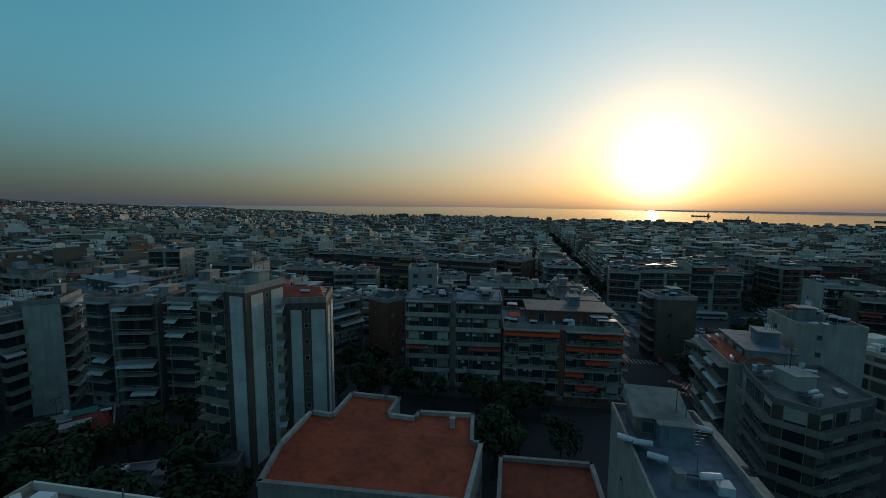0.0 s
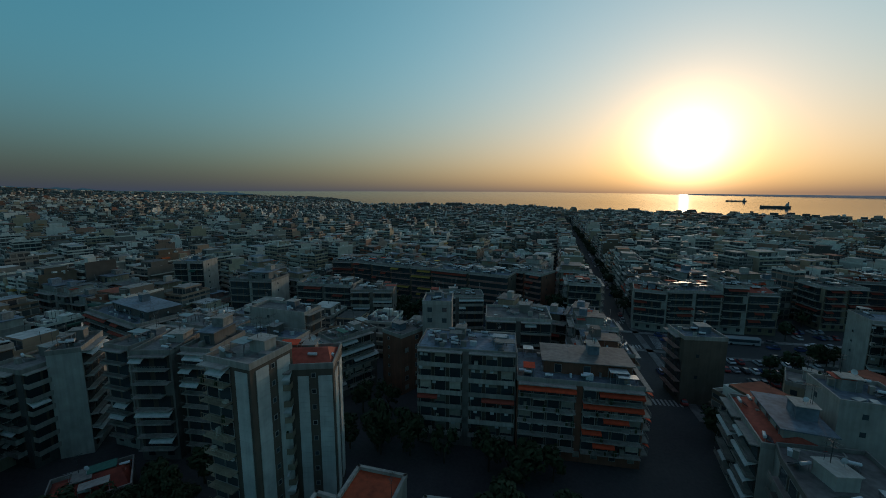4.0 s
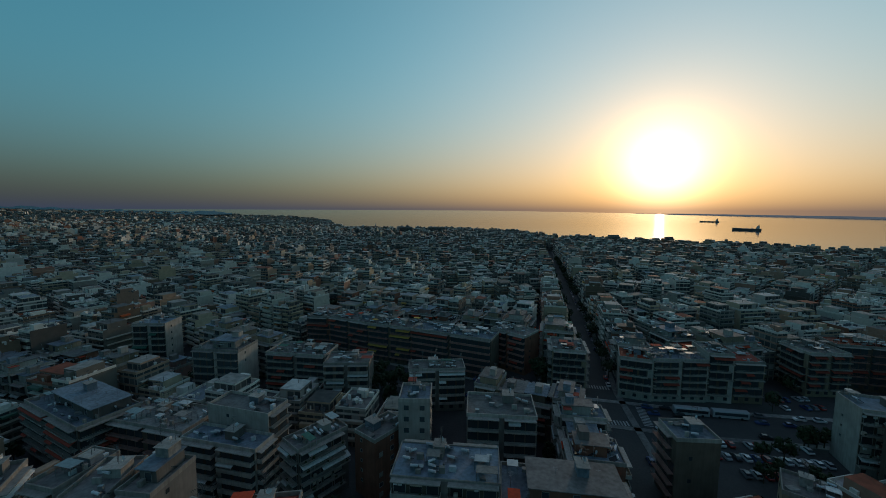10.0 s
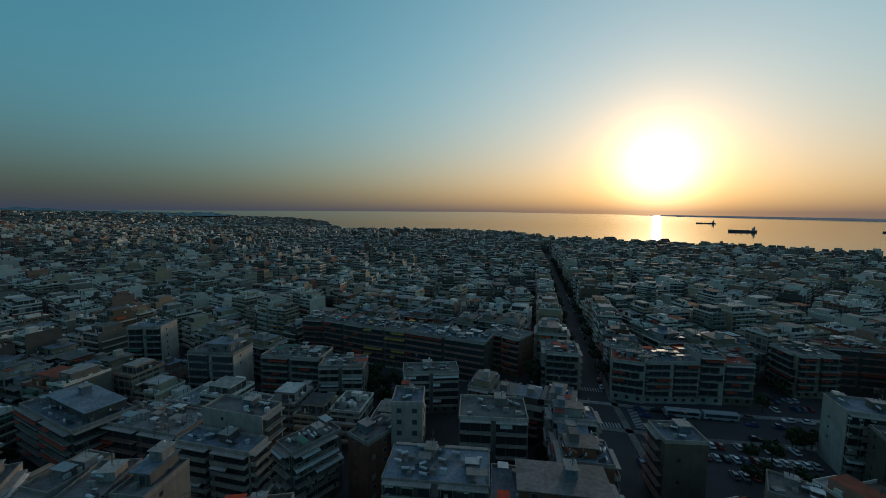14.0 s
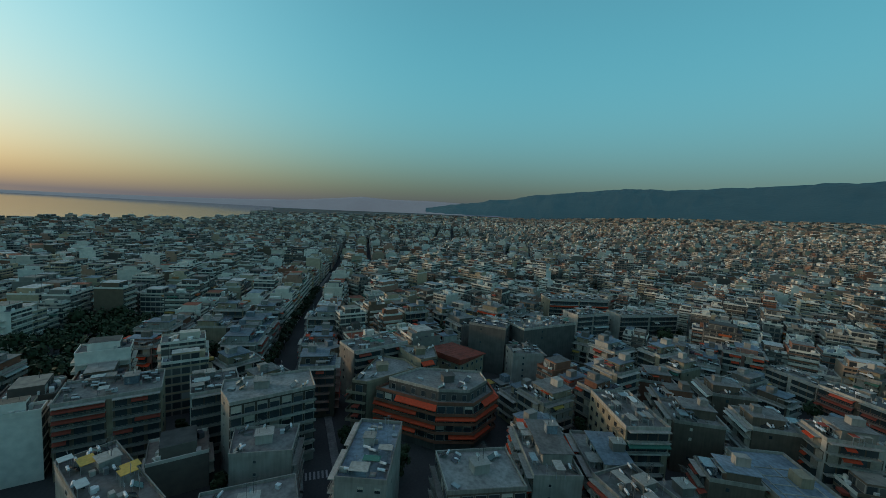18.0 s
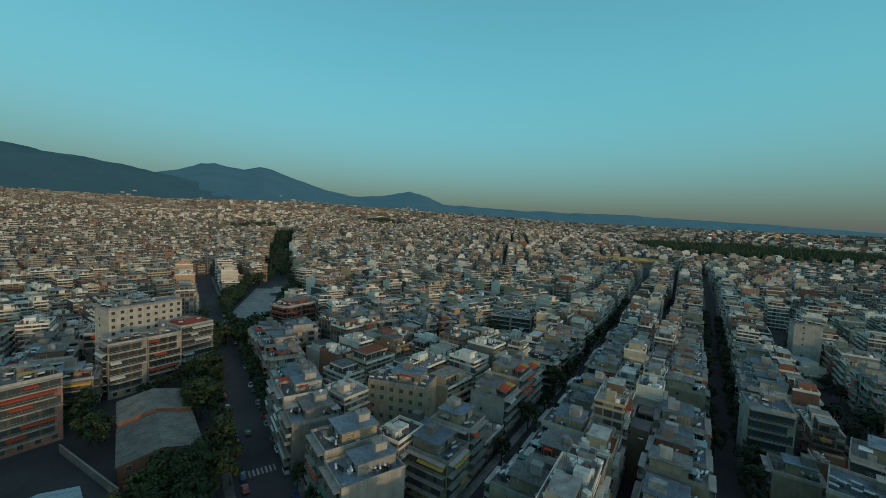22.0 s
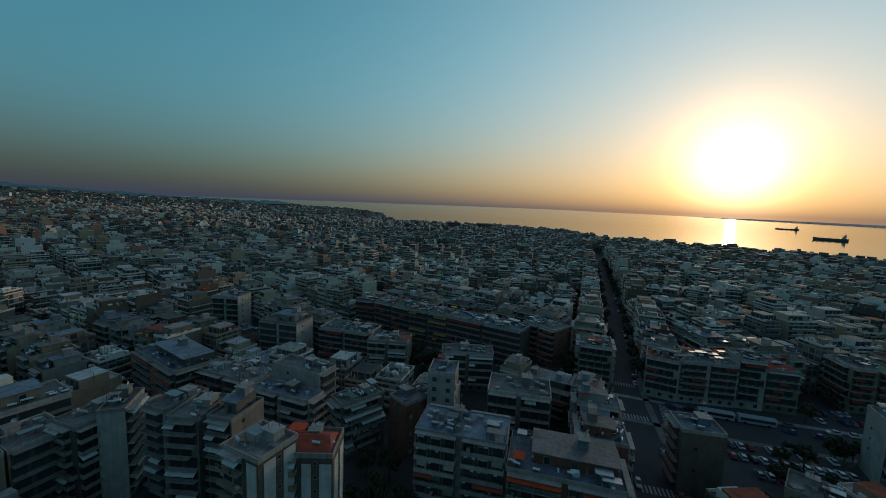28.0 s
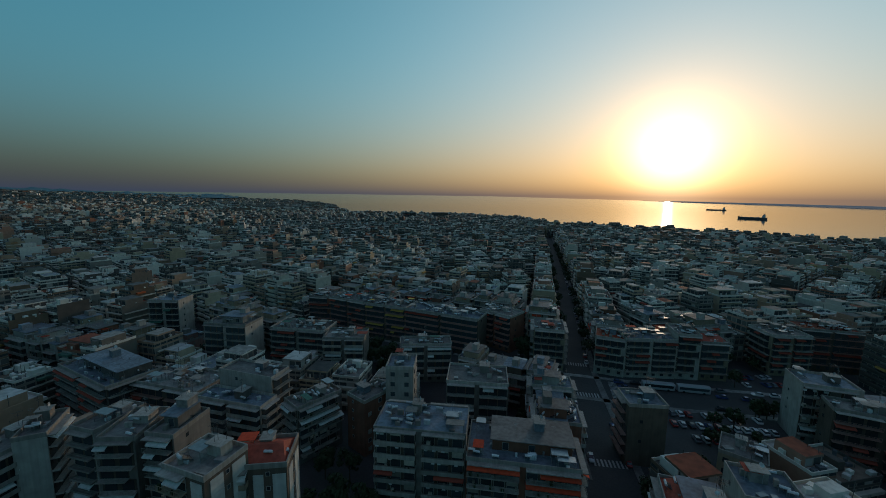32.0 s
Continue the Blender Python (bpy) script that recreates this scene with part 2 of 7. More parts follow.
def far_facade():
    """Walls of the far houses: bays with shutters and panes, balcony bands, by metres along the wall."""
    k = Nodes("far_facade")
    uv = k.node("ShaderNodeUVMap")
    sep = k.node("ShaderNodeSeparateXYZ")
    k.link(uv.outputs[0], sep.inputs[0])
    tint = k.node("ShaderNodeAttribute", attr="tint").outputs["Color"]
    u = k.math("DIVIDE", sep.outputs[0], 2.7)
    v = k.math("DIVIDE", sep.outputs[1], 3.0)
    fu, fv = k.math("FRACT", u), k.math("FRACT", v)
    cell = k.node("ShaderNodeCombineXYZ")
    k.link(k.math("FLOOR", u), cell.inputs[0])
    k.link(k.math("FLOOR", v), cell.inputs[1])
    rnd = k.node("ShaderNodeTexWhiteNoise")
    rnd.noise_dimensions = "2D"
    k.link(cell.outputs[0], rnd.inputs["Vector"])
    inside = k.math("MULTIPLY", k.math("GREATER_THAN", fu, 0.08), k.math("LESS_THAN", fu, 0.9))
    inside = k.math("MULTIPLY", inside, k.math("MULTIPLY", k.math("GREATER_THAN", fv, 0.12), k.math("LESS_THAN", fv, 0.8)))
    pane = k.ramp(rnd.outputs["Value"], (0.0, (0.03, 0.034, 0.038)), (0.65, (0.06, 0.06, 0.06)), (0.88, (0.14, 0.125, 0.11)), (1.0, (0.36, 0.34, 0.31)))
    dirt = k.ramp(k.noise(0.25, 5), (0.3, grey(0.7)), (0.65, grey(1.0)))
    c = k.mix(1.0, k.mix(1.0, tint, (1.07, 1.0, 0.92), "MULTIPLY"), dirt, "MULTIPLY")
    # wall between panes takes a brown with the balcony recess shade in it
    band = k.math("MULTIPLY", k.math("GREATER_THAN", fv, 0.08), k.math("LESS_THAN", fv, 0.86))
    shaded_pier = k.mix(rnd.outputs["Value"], (0.16, 0.135, 0.115), (0.30, 0.26, 0.225))
    c = k.mix(band, c, shaded_pier)
    c = k.mix(inside, c, pane)
    k.bump(k.math("SUBTRACT", 1.0, inside), 0.6, 0.15)
    return k.done(c, 0.75)


def far_tint(name, lo):
    k = Nodes(name)
    tint = k.node("ShaderNodeAttribute", attr="tint").outputs["Color"]
    g = k.ramp(k.noise(0.5, 5), (0.3, grey(lo)), (0.65, grey(1.0)))
    warm = k.mix(1.0, tint, (1.07, 1.0, 0.92), "MULTIPLY")
    return k.done(k.mix(1.0, warm, g, "MULTIPLY"), 0.8)


M_FARWALL = far_facade()
M_FARROOF = far_tint("far_roof", 0.55)
M_FARSLAB = far_tint("far_slab", 0.8)


def asphalt():
    k = Nodes("asphalt")
    c = k.ramp(k.noise(0.06, 6), (0.3, (0.040, 0.041, 0.042)), (0.7, (0.068, 0.067, 0.065)))
    f = k.ramp(k.noise(1.4, 6), (0.3, grey(0.8)), (0.7, grey(1.1)))
    k.bump(k.noise(20, 3), 0.3, 0.01)
    return k.done(k.mix(1.0, c, f, "MULTIPLY"), 0.85)


M_GROUND = asphalt()


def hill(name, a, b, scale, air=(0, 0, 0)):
    """Distant slopes; air: airlight of the haze in front of them, emitted by the slopes."""
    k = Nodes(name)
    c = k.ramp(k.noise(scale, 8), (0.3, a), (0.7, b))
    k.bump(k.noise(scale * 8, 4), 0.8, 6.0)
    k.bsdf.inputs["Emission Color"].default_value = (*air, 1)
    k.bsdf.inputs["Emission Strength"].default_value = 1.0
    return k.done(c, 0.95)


# haze is put into these slopes twice: bluish or pale base colours, faint emission
M_HILL = hill("wooded_hill_haze_glow", (0.012, 0.022, 0.024), (0.022, 0.034, 0.034), 0.006, (0.0085, 0.031, 0.046))
M_PEAK = hill("bare_far_hill_haze_glow", (0.02, 0.05, 0.068), (0.034, 0.068, 0.088), 0.004, (0.011, 0.039, 0.057))
M_SHORE = hill("far_shore_haze_glow", (0.10, 0.11, 0.13), (0.14, 0.145, 0.16), 0.004, (0.072, 0.084, 0.102))


def sea():
    k = Nodes("sea_water")
    w1 = k.noise(0.08, 4, stretch=(1, 1, 1))
    w2 = k.noise(0.6, 3)
    k.bump(k.math("ADD", w1, k.math("MULTIPLY", w2, 0.35)), 0.05, 0.4)
    k.bsdf.inputs["IOR"].default_value = 1.33
    k.bsdf.inputs["Specular IOR Level"].default_value = 0.5
    deep = k.node("ShaderNodeBsdfDiffuse")
    deep.inputs["Color"].default_value = (0.04, 0.06, 0.08, 1)
    both = k.node("ShaderNodeMixShader")
    both.inputs[0].default_value = 0.27
    k.link(k.bsdf.outputs[0], both.inputs[1])
    k.link(deep.outputs[0], both.inputs[2])
    k.link(both.outputs[0], k.tree.nodes["Material Output"].inputs["Surface"])
    return k.done((0.03, 0.055, 0.07), 0.07)


M_SEA = sea()


# ---- mesh helpers ----


class Solid:
    """Gathers boxes and free polygons into one mesh."""

    def __init__(self):
        self.v, self.f, self.m = [], [], []

    def poly(self, pts, m=0):
        n = len(self.v)
        self.v.extend(tuple(p) for p in pts)
        self.f.append(tuple(range(n, n + len(pts))))
        self.m.append(m)

    def hexa(self, lower, upper, m=0):
        """A solid between two four-cornered faces, lower seen from below clockwise."""
        n = len(self.v)
        self.v.extend(tuple(p) for p in (*lower, *upper))
        for q in ((0, 3, 2, 1), (4, 5, 6, 7), (0, 1, 5, 4), (1, 2, 6, 5), (2, 3, 7, 6), (3, 0, 4, 7)):
            self.f.append(tuple(n + i for i in q))
            self.m.append(m)

    def box(self, x0, x1, y0, y1, z0, z1, m=0):
        r = ((x0, y0), (x1, y0), (x1, y1), (x0, y1))
        self.hexa([(x, y, z0) for x, y in r], [(x, y, z1) for x, y in r], m)

    def tube(self, a, b, r0, r1, n=6, m=0):
        a, b = Vector(a), Vector(b)
        ax = (b - a).normalized()
        s = ax.orthogonal().normalized()
        t = ax.cross(s)
        k = len(self.v)
        for c, r in ((a, r0), (b, r1)):
            for i in range(n):
                w = 2 * math.pi * i / n
                self.v.append(tuple(c + s * (r * math.cos(w)) + t * (r * math.sin(w))))
        for i in range(n):
            j = (i + 1) % n
            self.f.append((k + i, k + j, k + n + j, k + n + i))
            self.m.append(m)
        self.f.append(tuple(k + n + i for i in range(n)))
        self.m.append(m)
        self.f.append(tuple(k + i for i in reversed(range(n))))
        self.m.append(m)

    def mesh(self, name, *mats):
        me = bpy.data.meshes.new(name)
        me.from_pydata(self.v, [], self.f)
        for m in mats:
            me.materials.append(m)
        if len(mats) > 1:
            me.polygons.foreach_set("material_index", self.m)
        me.update()
        return me


def part(name, me, parent, label="", kind="", m=None):
    ob = new(name, me)
    ob.parent = parent
    if m is not None:
        ob.matrix_local = m
    tagged(ob, label, kind=kind)
    return ob


# ---- ground, sea and hills ----
def table(az, rows):
    """A smooth value round the compass, from (degrees, value) pairs."""
    a = [r[0] for r in rows]
    b = [r[1] for r in rows]
    return np.interp(az, a, b)


COAST = ((-180, 4900), (-52, 4900), (-46, 4500), (-40, 4100), (-30, 3600), (-22, 3000), (-18.4, 2400), (-17, 1700), (-15.8, 1350), (-7, 1270),
         (0, 1300), (7, 1160), (15, 975), (24, 900), (34, 930), (40, 905), (46, 900), (53, 930), (58, 1020), (65, 1200), (75, 1210), (80.5, 1550),
         (82, 1900), (83, 4900), (180, 4900))
RISE = ((-180, 105), (-168, 125), (-152, 125), (-135, 150), (-115, 130), (-95, 105), (-67, 90), (-50, 50), (-27, 10), (-18, 0), (82, 0), (95, 12),
        (103, 25), (122, 45), (137, 85), (154, 105), (170, 100), (180, 105))


def compass(x, y):
    return np.degrees(np.arctan2(x, y))


def height(x, y):
    r = np.hypot(x, y)
    g = np.clip((r - 330) / 1870, 0, 1)
    return table(compass(x, y), RISE) * g ** 1.25


def land_sheet():
    rings = np.concatenate([[0, 30, 80, 150], np.arange(220, 2400, 45), np.arange(2400, 4990, 160)])
    az = np.radians(np.arange(-180, 180, 1.0))
    n = len(az)
    verts = []
    for r in rings:
        x, y = r * np.sin(az), r * np.cos(az)
        z = height(x, y)
        wet = r > table(np.degrees(az), COAST)
        z = np.where(wet, -7.0, z)
        verts.append(np.stack([x, y, z], 1))
    v = np.concatenate(verts)
    f = []
    for i in range(len(rings) - 1):
        for j in range(n):
            k = (j + 1) % n
            f.append((i * n + j, i * n + k, (i + 1) * n + k, (i + 1) * n + j) if i else (j, (i + 1) * n + k, (i + 1) * n + j))
    me = bpy.data.meshes.new("ground")
    me.from_pydata(v.tolist(), [], f)
    me.materials.append(M_GROUND)
    me.update()
    return tagged(new("ground", me), "dark grey asphalt ground of the whole city", "ground", kind="structure")


land_sheet()


def sea_sheet():
    """Water that lifts a little towards the far rim, where the horizon closes it."""
    rings = [300, 800, 1500, 2400, 3200, 4000, 4600, 4960]
    az = np.radians(np.arange(-60, 85.1, 1.0))
    v, f = [], []
    for r in rings:
        lift = max(0, (r - 2400) / 2560) ** 1.6 * 62
        for a in az:
            v.append((r * math.sin(a), r * math.cos(a), -1.2 + lift * float(np.interp(math.degrees(a), (5, 48), (1.0, 0.25)))))
    n = len(az)
    for i in range(len(rings) - 1):
        for j in range(n - 1):
            f.append((i * n + j, i * n + j + 1, (i + 1) * n + j + 1, (i + 1) * n + j))
    me = bpy.data.meshes.new("water")
    me.from_pydata(v, [], f)
    me.materials.append(M_SEA)
    for p in me.polygons:
        p.use_smooth = True
    me.update()
    return tagged(new("water", me), "calm sea that mirrors the orange evening sky", "water", kind="structure")


sea_sheet()


def slope(a, s, e, r1, rough, base):
    """Height of a hillside at the share s of the way up to its crest."""
    z = base + (75 + r1 * math.tan(radians(e)) - base) * (s ** 0.8)
    return z + rough * (noise.noise(Vector((a * 0.35, s * 5, 3.0))) + 0.5 * noise.noise(Vector((a * 1.3, s * 9, 7.0)))) * (0.3 + s) * (1 if s < 0.99 else 0.35)


def ridge(name, az0, az1, crest, r0, r1, material, label, rough=0.0, base=-10.0):
    """A range of hills seen from the town: its crest rises by the given degrees."""
    az = np.arange(az0, az1 + 0.01, 0.4)
    rows = 9
    v, f = [], []
    for a in az:
        e = table(a, crest)
        w = radians(a)
        for k in range(rows):
            s = k / (rows - 1)
            r = r0 + (r1 - r0) * s
            z = slope(a, s, e, r1, rough, base)
            v.append((r * math.sin(w), r * math.cos(w), z))
    for i in range(len(az) - 1):
        for k in range(rows - 1):
            a, b = i * rows + k, (i + 1) * rows + k
            f.append((a, b, b + 1, a + 1))
    # a back slope gives the range its body
    n = len(v)
    for i, a in enumerate(az):
        w = radians(a)
        x, y, z = v[i * rows + rows - 1]
        v.append((x * 1.04, y * 1.04, base))
    for i in range(len(az) - 1):
        f.append((i * rows + rows - 1, (i + 1) * rows + rows - 1, n + i + 1, n + i))
    me = bpy.data.meshes.new(name)
    me.from_pydata(v, [], f)
    me.materials.append(material)
    for p in me.polygons:
        p.use_smooth = True
    me.update()
    return tagged(new(name, me), label, "mountain", kind="structure")


HILLS = ((106, 0.3), (112, 1.3), (116, 1.9), (122, 3.0), (133, 4.3), (141, 4.4), (150, 5.0), (157, 5.45), (164, 6.0), (173, 6.6), (181, 7.2), (188, 6.8), (196, 6.0),
         (205, 5.1), (211, 4.1), (216, 3.1), (223, 2.1), (232, 0.9))
PEAKS = ((196, 3.2), (204, 3.9), (209.5, 5.2), (212, 6.25), (213.5, 6.5), (215, 6.1), (216.8, 6.0), (218.6, 6.6), (219.6, 6.5), (222.5, 5.5), (227, 4.2), (231, 3.5), (235, 3.85), (239, 4.7),
         (241.5, 4.1), (244, 3.05), (255, 2.65), (269, 2.5), (286, 1.7), (296, 1.0), (308, 0.2), (318, -0.3), (330, -0.6))
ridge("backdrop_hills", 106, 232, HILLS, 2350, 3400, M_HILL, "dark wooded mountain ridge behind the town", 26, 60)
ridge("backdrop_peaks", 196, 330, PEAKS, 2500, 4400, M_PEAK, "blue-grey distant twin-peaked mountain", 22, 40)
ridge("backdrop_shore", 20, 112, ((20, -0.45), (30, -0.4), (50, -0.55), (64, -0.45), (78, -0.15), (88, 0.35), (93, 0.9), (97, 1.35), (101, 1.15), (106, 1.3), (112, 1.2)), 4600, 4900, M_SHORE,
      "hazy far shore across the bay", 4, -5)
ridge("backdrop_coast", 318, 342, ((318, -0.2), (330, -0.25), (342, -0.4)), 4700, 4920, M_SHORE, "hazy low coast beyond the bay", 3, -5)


# ---- houses ----
FACES = {"front": (-1, -1, 1, 0), "right": (1, -1, 0, 1), "back": (1, 1, -1, 0), "left": (-1, 1, 0, -1)}


class Wall:
    """One side of a house: u runs along it, n stands out from it, z goes up."""

    def __init__(self, side, w, d):
        sx, sy, ux, uy = FACES[side]
        self.o = Vector((sx * w / 2, sy * d / 2, 0))
        self.u = Vector((ux, uy, 0))
        self.n = Vector((uy, -ux, 0))
        self.length = w if ux else d

    def at(self, u, n, z):
        return self.o + self.u * u + self.n * n + Vector((0, 0, z))

    def box(self, solid, u0, u1, n0, n1, z0, z1, m=0):
        lo = [self.at(u, n, z0) for u, n in ((u0, n0), (u0, n1), (u1, n1), (u1, n0))]
        up = [self.at(u, n, z1) for u, n in ((u0, n0), (u0, n1), (u1, n1), (u1, n0))]
        solid.hexa(lo, up, m)

    def turn(self, u, n, z):
        m = Matrix((( self.u.x, self.n.x, 0, 0), (self.u.y, self.n.y, 0, 0), (0, 0, 1, 0), (0, 0, 0, 1)))
        m.translation = self.at(u, n, z)
        return m


def window_mesh(w, h, name, drop=0.0):
    """A framed pane, set back in its frame; drop: how much of it a roller blind covers."""
    s = Solid()
    ring = []
    for a, b, n in ((w / 2, h, 0.0), (w / 2, h, 0.09), (w / 2 - 0.09, h - 0.09, 0.09), (w / 2 - 0.09, h - 0.09, 0.03)):
        lo = h - b
        ring.append(((-a, n, lo), (a, n, lo), (a, n, b), (-a, n, b)))
    s.v = [p for r in ring for p in r]
    for k in range(3):
        for i in range(4):
            j = (i + 1) % 4
            s.f.append((k * 4 + j, k * 4 + i, k * 4 + 4 + i, k * 4 + 4 + j))
            s.m.append(0)
    cut = 0.09 + (h - 0.18) * (1 - drop)
    n = len(s.v)
    a = w / 2 - 0.09
    s.v += [(-a, 0.03, cut), (a, 0.03, cut)]
    s.f.append((12, n, n + 1, 13))
    s.m.append(1)
    if drop:
        s.f.append((n, 15, 14, n + 1))
        s.m.append(2)
    return s.mesh(name, M_FRAME, M_GLASS, M_SHUT)


WINDOW = [window_mesh(1.3, 1.3, "window"), window_mesh(1.3, 1.3, "window_blind", 0.5), window_mesh(1.3, 1.3, "window_shut", 0.95)]
DOOR = [window_mesh(2.55, 2.45, "balcony_door"), window_mesh(2.55, 2.45, "balcony_blind", 0.35), window_mesh(2.55, 2.45, "balcony_shut", 0.8)]
PENT = window_mesh(1.5, 2.0, "penthouse_window")
SMALL = window_mesh(0.8, 0.9, "small_window")


def heater_mesh():
    """A solar water heater: tilted panel, legs and a lying tank."""
    return heater_solid().mesh("water_heater", M_TANK, M_GLASS, M_METAL)


def heater_solid():
    s = Solid()
    s.hexa([(-0.9, -0.9, 0.25), (0.9, -0.9, 0.25), (0.9, 0.7, 1.25), (-0.9, 0.7, 1.25)], [(-0.9, -0.95, 0.33), (0.9, -0.95, 0.33), (0.9, 0.65, 1.33), (-0.9, 0.65, 1.33)], 1)
    s.tube((-0.8, 0.85, 1.45), (0.8, 0.85, 1.45), 0.27, 0.27, 8, 0)
    for x in (-0.8, 0.8):
        s.tube((x, -0.85, 0), (x, -0.85, 0.3), 0.03, 0.03, 4, 2)
        s.tube((x, 0.75, 0), (x, 0.75, 1.3), 0.03, 0.03, 4, 2)
    return s


def antenna_mesh():
    s = Solid()
    s.tube((0, 0, 0), (0, 0, 3.6), 0.045, 0.03, 5)
    s.tube((-0.1, -0.9, 3.4), (0.1, 0.9, 3.4), 0.025, 0.025, 4)
    for i in range(7):
        y = -0.8 + i * 0.27
        s.tube((-0.42, y, 3.4), (0.42, y, 3.4), 0.018, 0.018, 4)
    s.tube((0, -0.5, 2.6), (0.05, 0.5, 2.6), 0.02, 0.02, 4)
    for i in range(4):
        y = -0.45 + i * 0.3
        s.tube((-0.3, y, 2.6), (0.3, y, 2.6), 0.018, 0.018, 4)
    return s.mesh("antenna", M_MAST)


def dish_mesh():
    s = Solid()
    s.tube((0, 0, 0), (0, 0, 0.7), 0.04, 0.04, 5)
    for i in range(10):
        a, b = 2 * math.pi * i / 10, 2 * math.pi * (i + 1) / 10
        s.poly([(0, 0.0, 0.9), (0.5 * math.cos(a), -0.18, 0.9 + 0.5 * math.sin(a)), (0.5 * math.cos(b), -0.18, 0.9 + 0.5 * math.sin(b))])
        s.poly([(0, 0.05, 0.9), (0.5 * math.cos(b), -0.15, 0.9 + 0.5 * math.sin(b)), (0.5 * math.cos(a), -0.15, 0.9 + 0.5 * math.sin(a))])
    s.tube((0, 0, 0.9), (0, -0.5, 0.9), 0.02, 0.02, 4)
    return s.mesh("satellite_dish", M_TANK)


HEATER, ANTENNA, DISH = heater_mesh(), antenna_mesh(), dish_mesh()


def roof_box_mesh(a, b, h, material):
    """A small plant box with a lid that overhangs a little."""
    s = Solid()
    s.hexa([(-a, -b, 0), (a, -b, 0), (a, b, 0), (-a, b, 0)], [(-a * 0.96, -b * 0.96, h), (a * 0.96, -b * 0.96, h), (a * 0.96, b * 0.96, h), (-a * 0.96, b * 0.96, h)])
    s.box(-a - 0.06, a + 0.06, -b - 0.06, b + 0.06, h, h + 0.07)
    return s.mesh("roof_box", material)


ROOFBOX = [roof_box_mesh(0.5, 0.4, 0.9, M_TANK), roof_box_mesh(0.9, 0.5, 0.6, M_METAL), roof_box_mesh(0.35, 0.35, 1.4, M_TRIM), roof_box_mesh(1.2, 0.8, 0.5, M_ROOF2)]


def balcony_solid(s, wall, u0, u1, z, deep=1.5, front="solid"):
    """A slab with a full parapet, a low one under a rail, or bars."""
    wall.box(s, u0, u1, 0, deep, z - 0.2, z)
    if front == "bars":
        wall.box(s, u0, u1, deep - 0.06, deep, z + 0.86, z + 0.94)
        n = max(3, int((u1 - u0) / 0.5))
        for i in range(n + 1):
            u = u0 + (u1 - u0 - 0.04) * i / n
            wall.box(s, u, u + 0.04, deep - 0.05, deep - 0.01, z, z + 0.86)
        return
    top = 0.85 if front == "solid" else 0.22
    wall.box(s, u0, u1, deep - 0.1, deep, z, z + top)
    wall.box(s, u0, u0 + 0.1, 0, deep - 0.1, z, z + top)
    wall.box(s, u1 - 0.1, u1, 0, deep - 0.1, z, z + top)
    if front == "low":
        wall.box(s, u0, u1, deep - 0.08, deep - 0.03, z + 0.85, z + 0.92)


def awning_solid(s, wall, u0, u1, z, out_=1.7, drop=0.75):
    a = [wall.at(u0, 0.05, z), wall.at(u0, out_, z - drop), wall.at(u1, out_, z - drop), wall.at(u1, 0.05, z)]
    s.hexa([p - Vector((0, 0, 0.04)) for p in a], a)
    wall.box(s, u0, u1, out_ - 0.02, out_ + 0.02, z - drop - 0.28, z - drop)


def house_plan(w, d, H, floors, sides, opt, rng):
    """Where everything on a house goes: balconies, awnings, windows, by side and storey."""
    step = (H - 0.4) / floors
    plan = {"balcony": [], "awning": [], "window": [], "door": [], "small": [], "eave": []}
    for side, style in zip(FACES, sides):
        wall = Wall(side, w, d)
        L = wall.length
        for i in range(floors):
            z = 0.3 + i * step
            if style == "B" and i >= 1:
                cut = rng.random()
                if "slim" in opt and side == "front":
                    spans = [(0.2, L * 0.58)]
                elif "broad" in opt and side == "front":
                    spans = [(0.2, L * 0.36)]
                elif L > 15:
                    spans = [(0.3, L / 2 - 0.7), (L / 2 + 0.7, L - 0.3)]
                elif L > 8 and cut < 0.5:
                    spans = [(0.2, L - 1.8)]
                else:
                    spans = [(0.4, L - 0.4)]
                for u0, u1 in spans:
                    plan["balcony"].append((wall, u0, u1, z))
                    n = max(1, int((u1 - u0 + 0.15) / 2.7))
                    for k in range(n):
                        plan["door"].append((wall, u0 + (k + 0.5) * (u1 - u0) / n, z + 0.02))
                    chance = 0.8 if "orange" in opt else 0.55 if ("red" in opt or "awn" in opt or "yellow" in opt) else 0.2
                    if rng.random() < chance:
                        a = u0 if rng.random() < 0.5 else u0 + (u1 - u0) * rng.uniform(0.1, 0.5)
                        b = u1 if rng.random() < (0.75 if "orange" in opt else 0.4) else min(u1, a + rng.uniform(2.5, 5.0))
                        if b - a > 1.2:
                            plan["awning"].append((wall, a, b, z + step - 0.25))
                    if i == floors - 1:
                        plan["eave"].append((wall, u0, u1, z + step - 0.2))
            elif style == "W" or (style == "B" and i == 0):
                n = max(1, int(L / 3.2))
                for k in range(n):
                    if rng.random() < 0.92:
                        plan["window"].append((wall, (k + 0.5) * L / n, z + 0.85))
            elif style == "P" and i >= 1:
                if L > 7 and rng.random() < 0.7:
                    plan["small"].append((wall, L * 0.34, z + 1.1))
    return plan, step


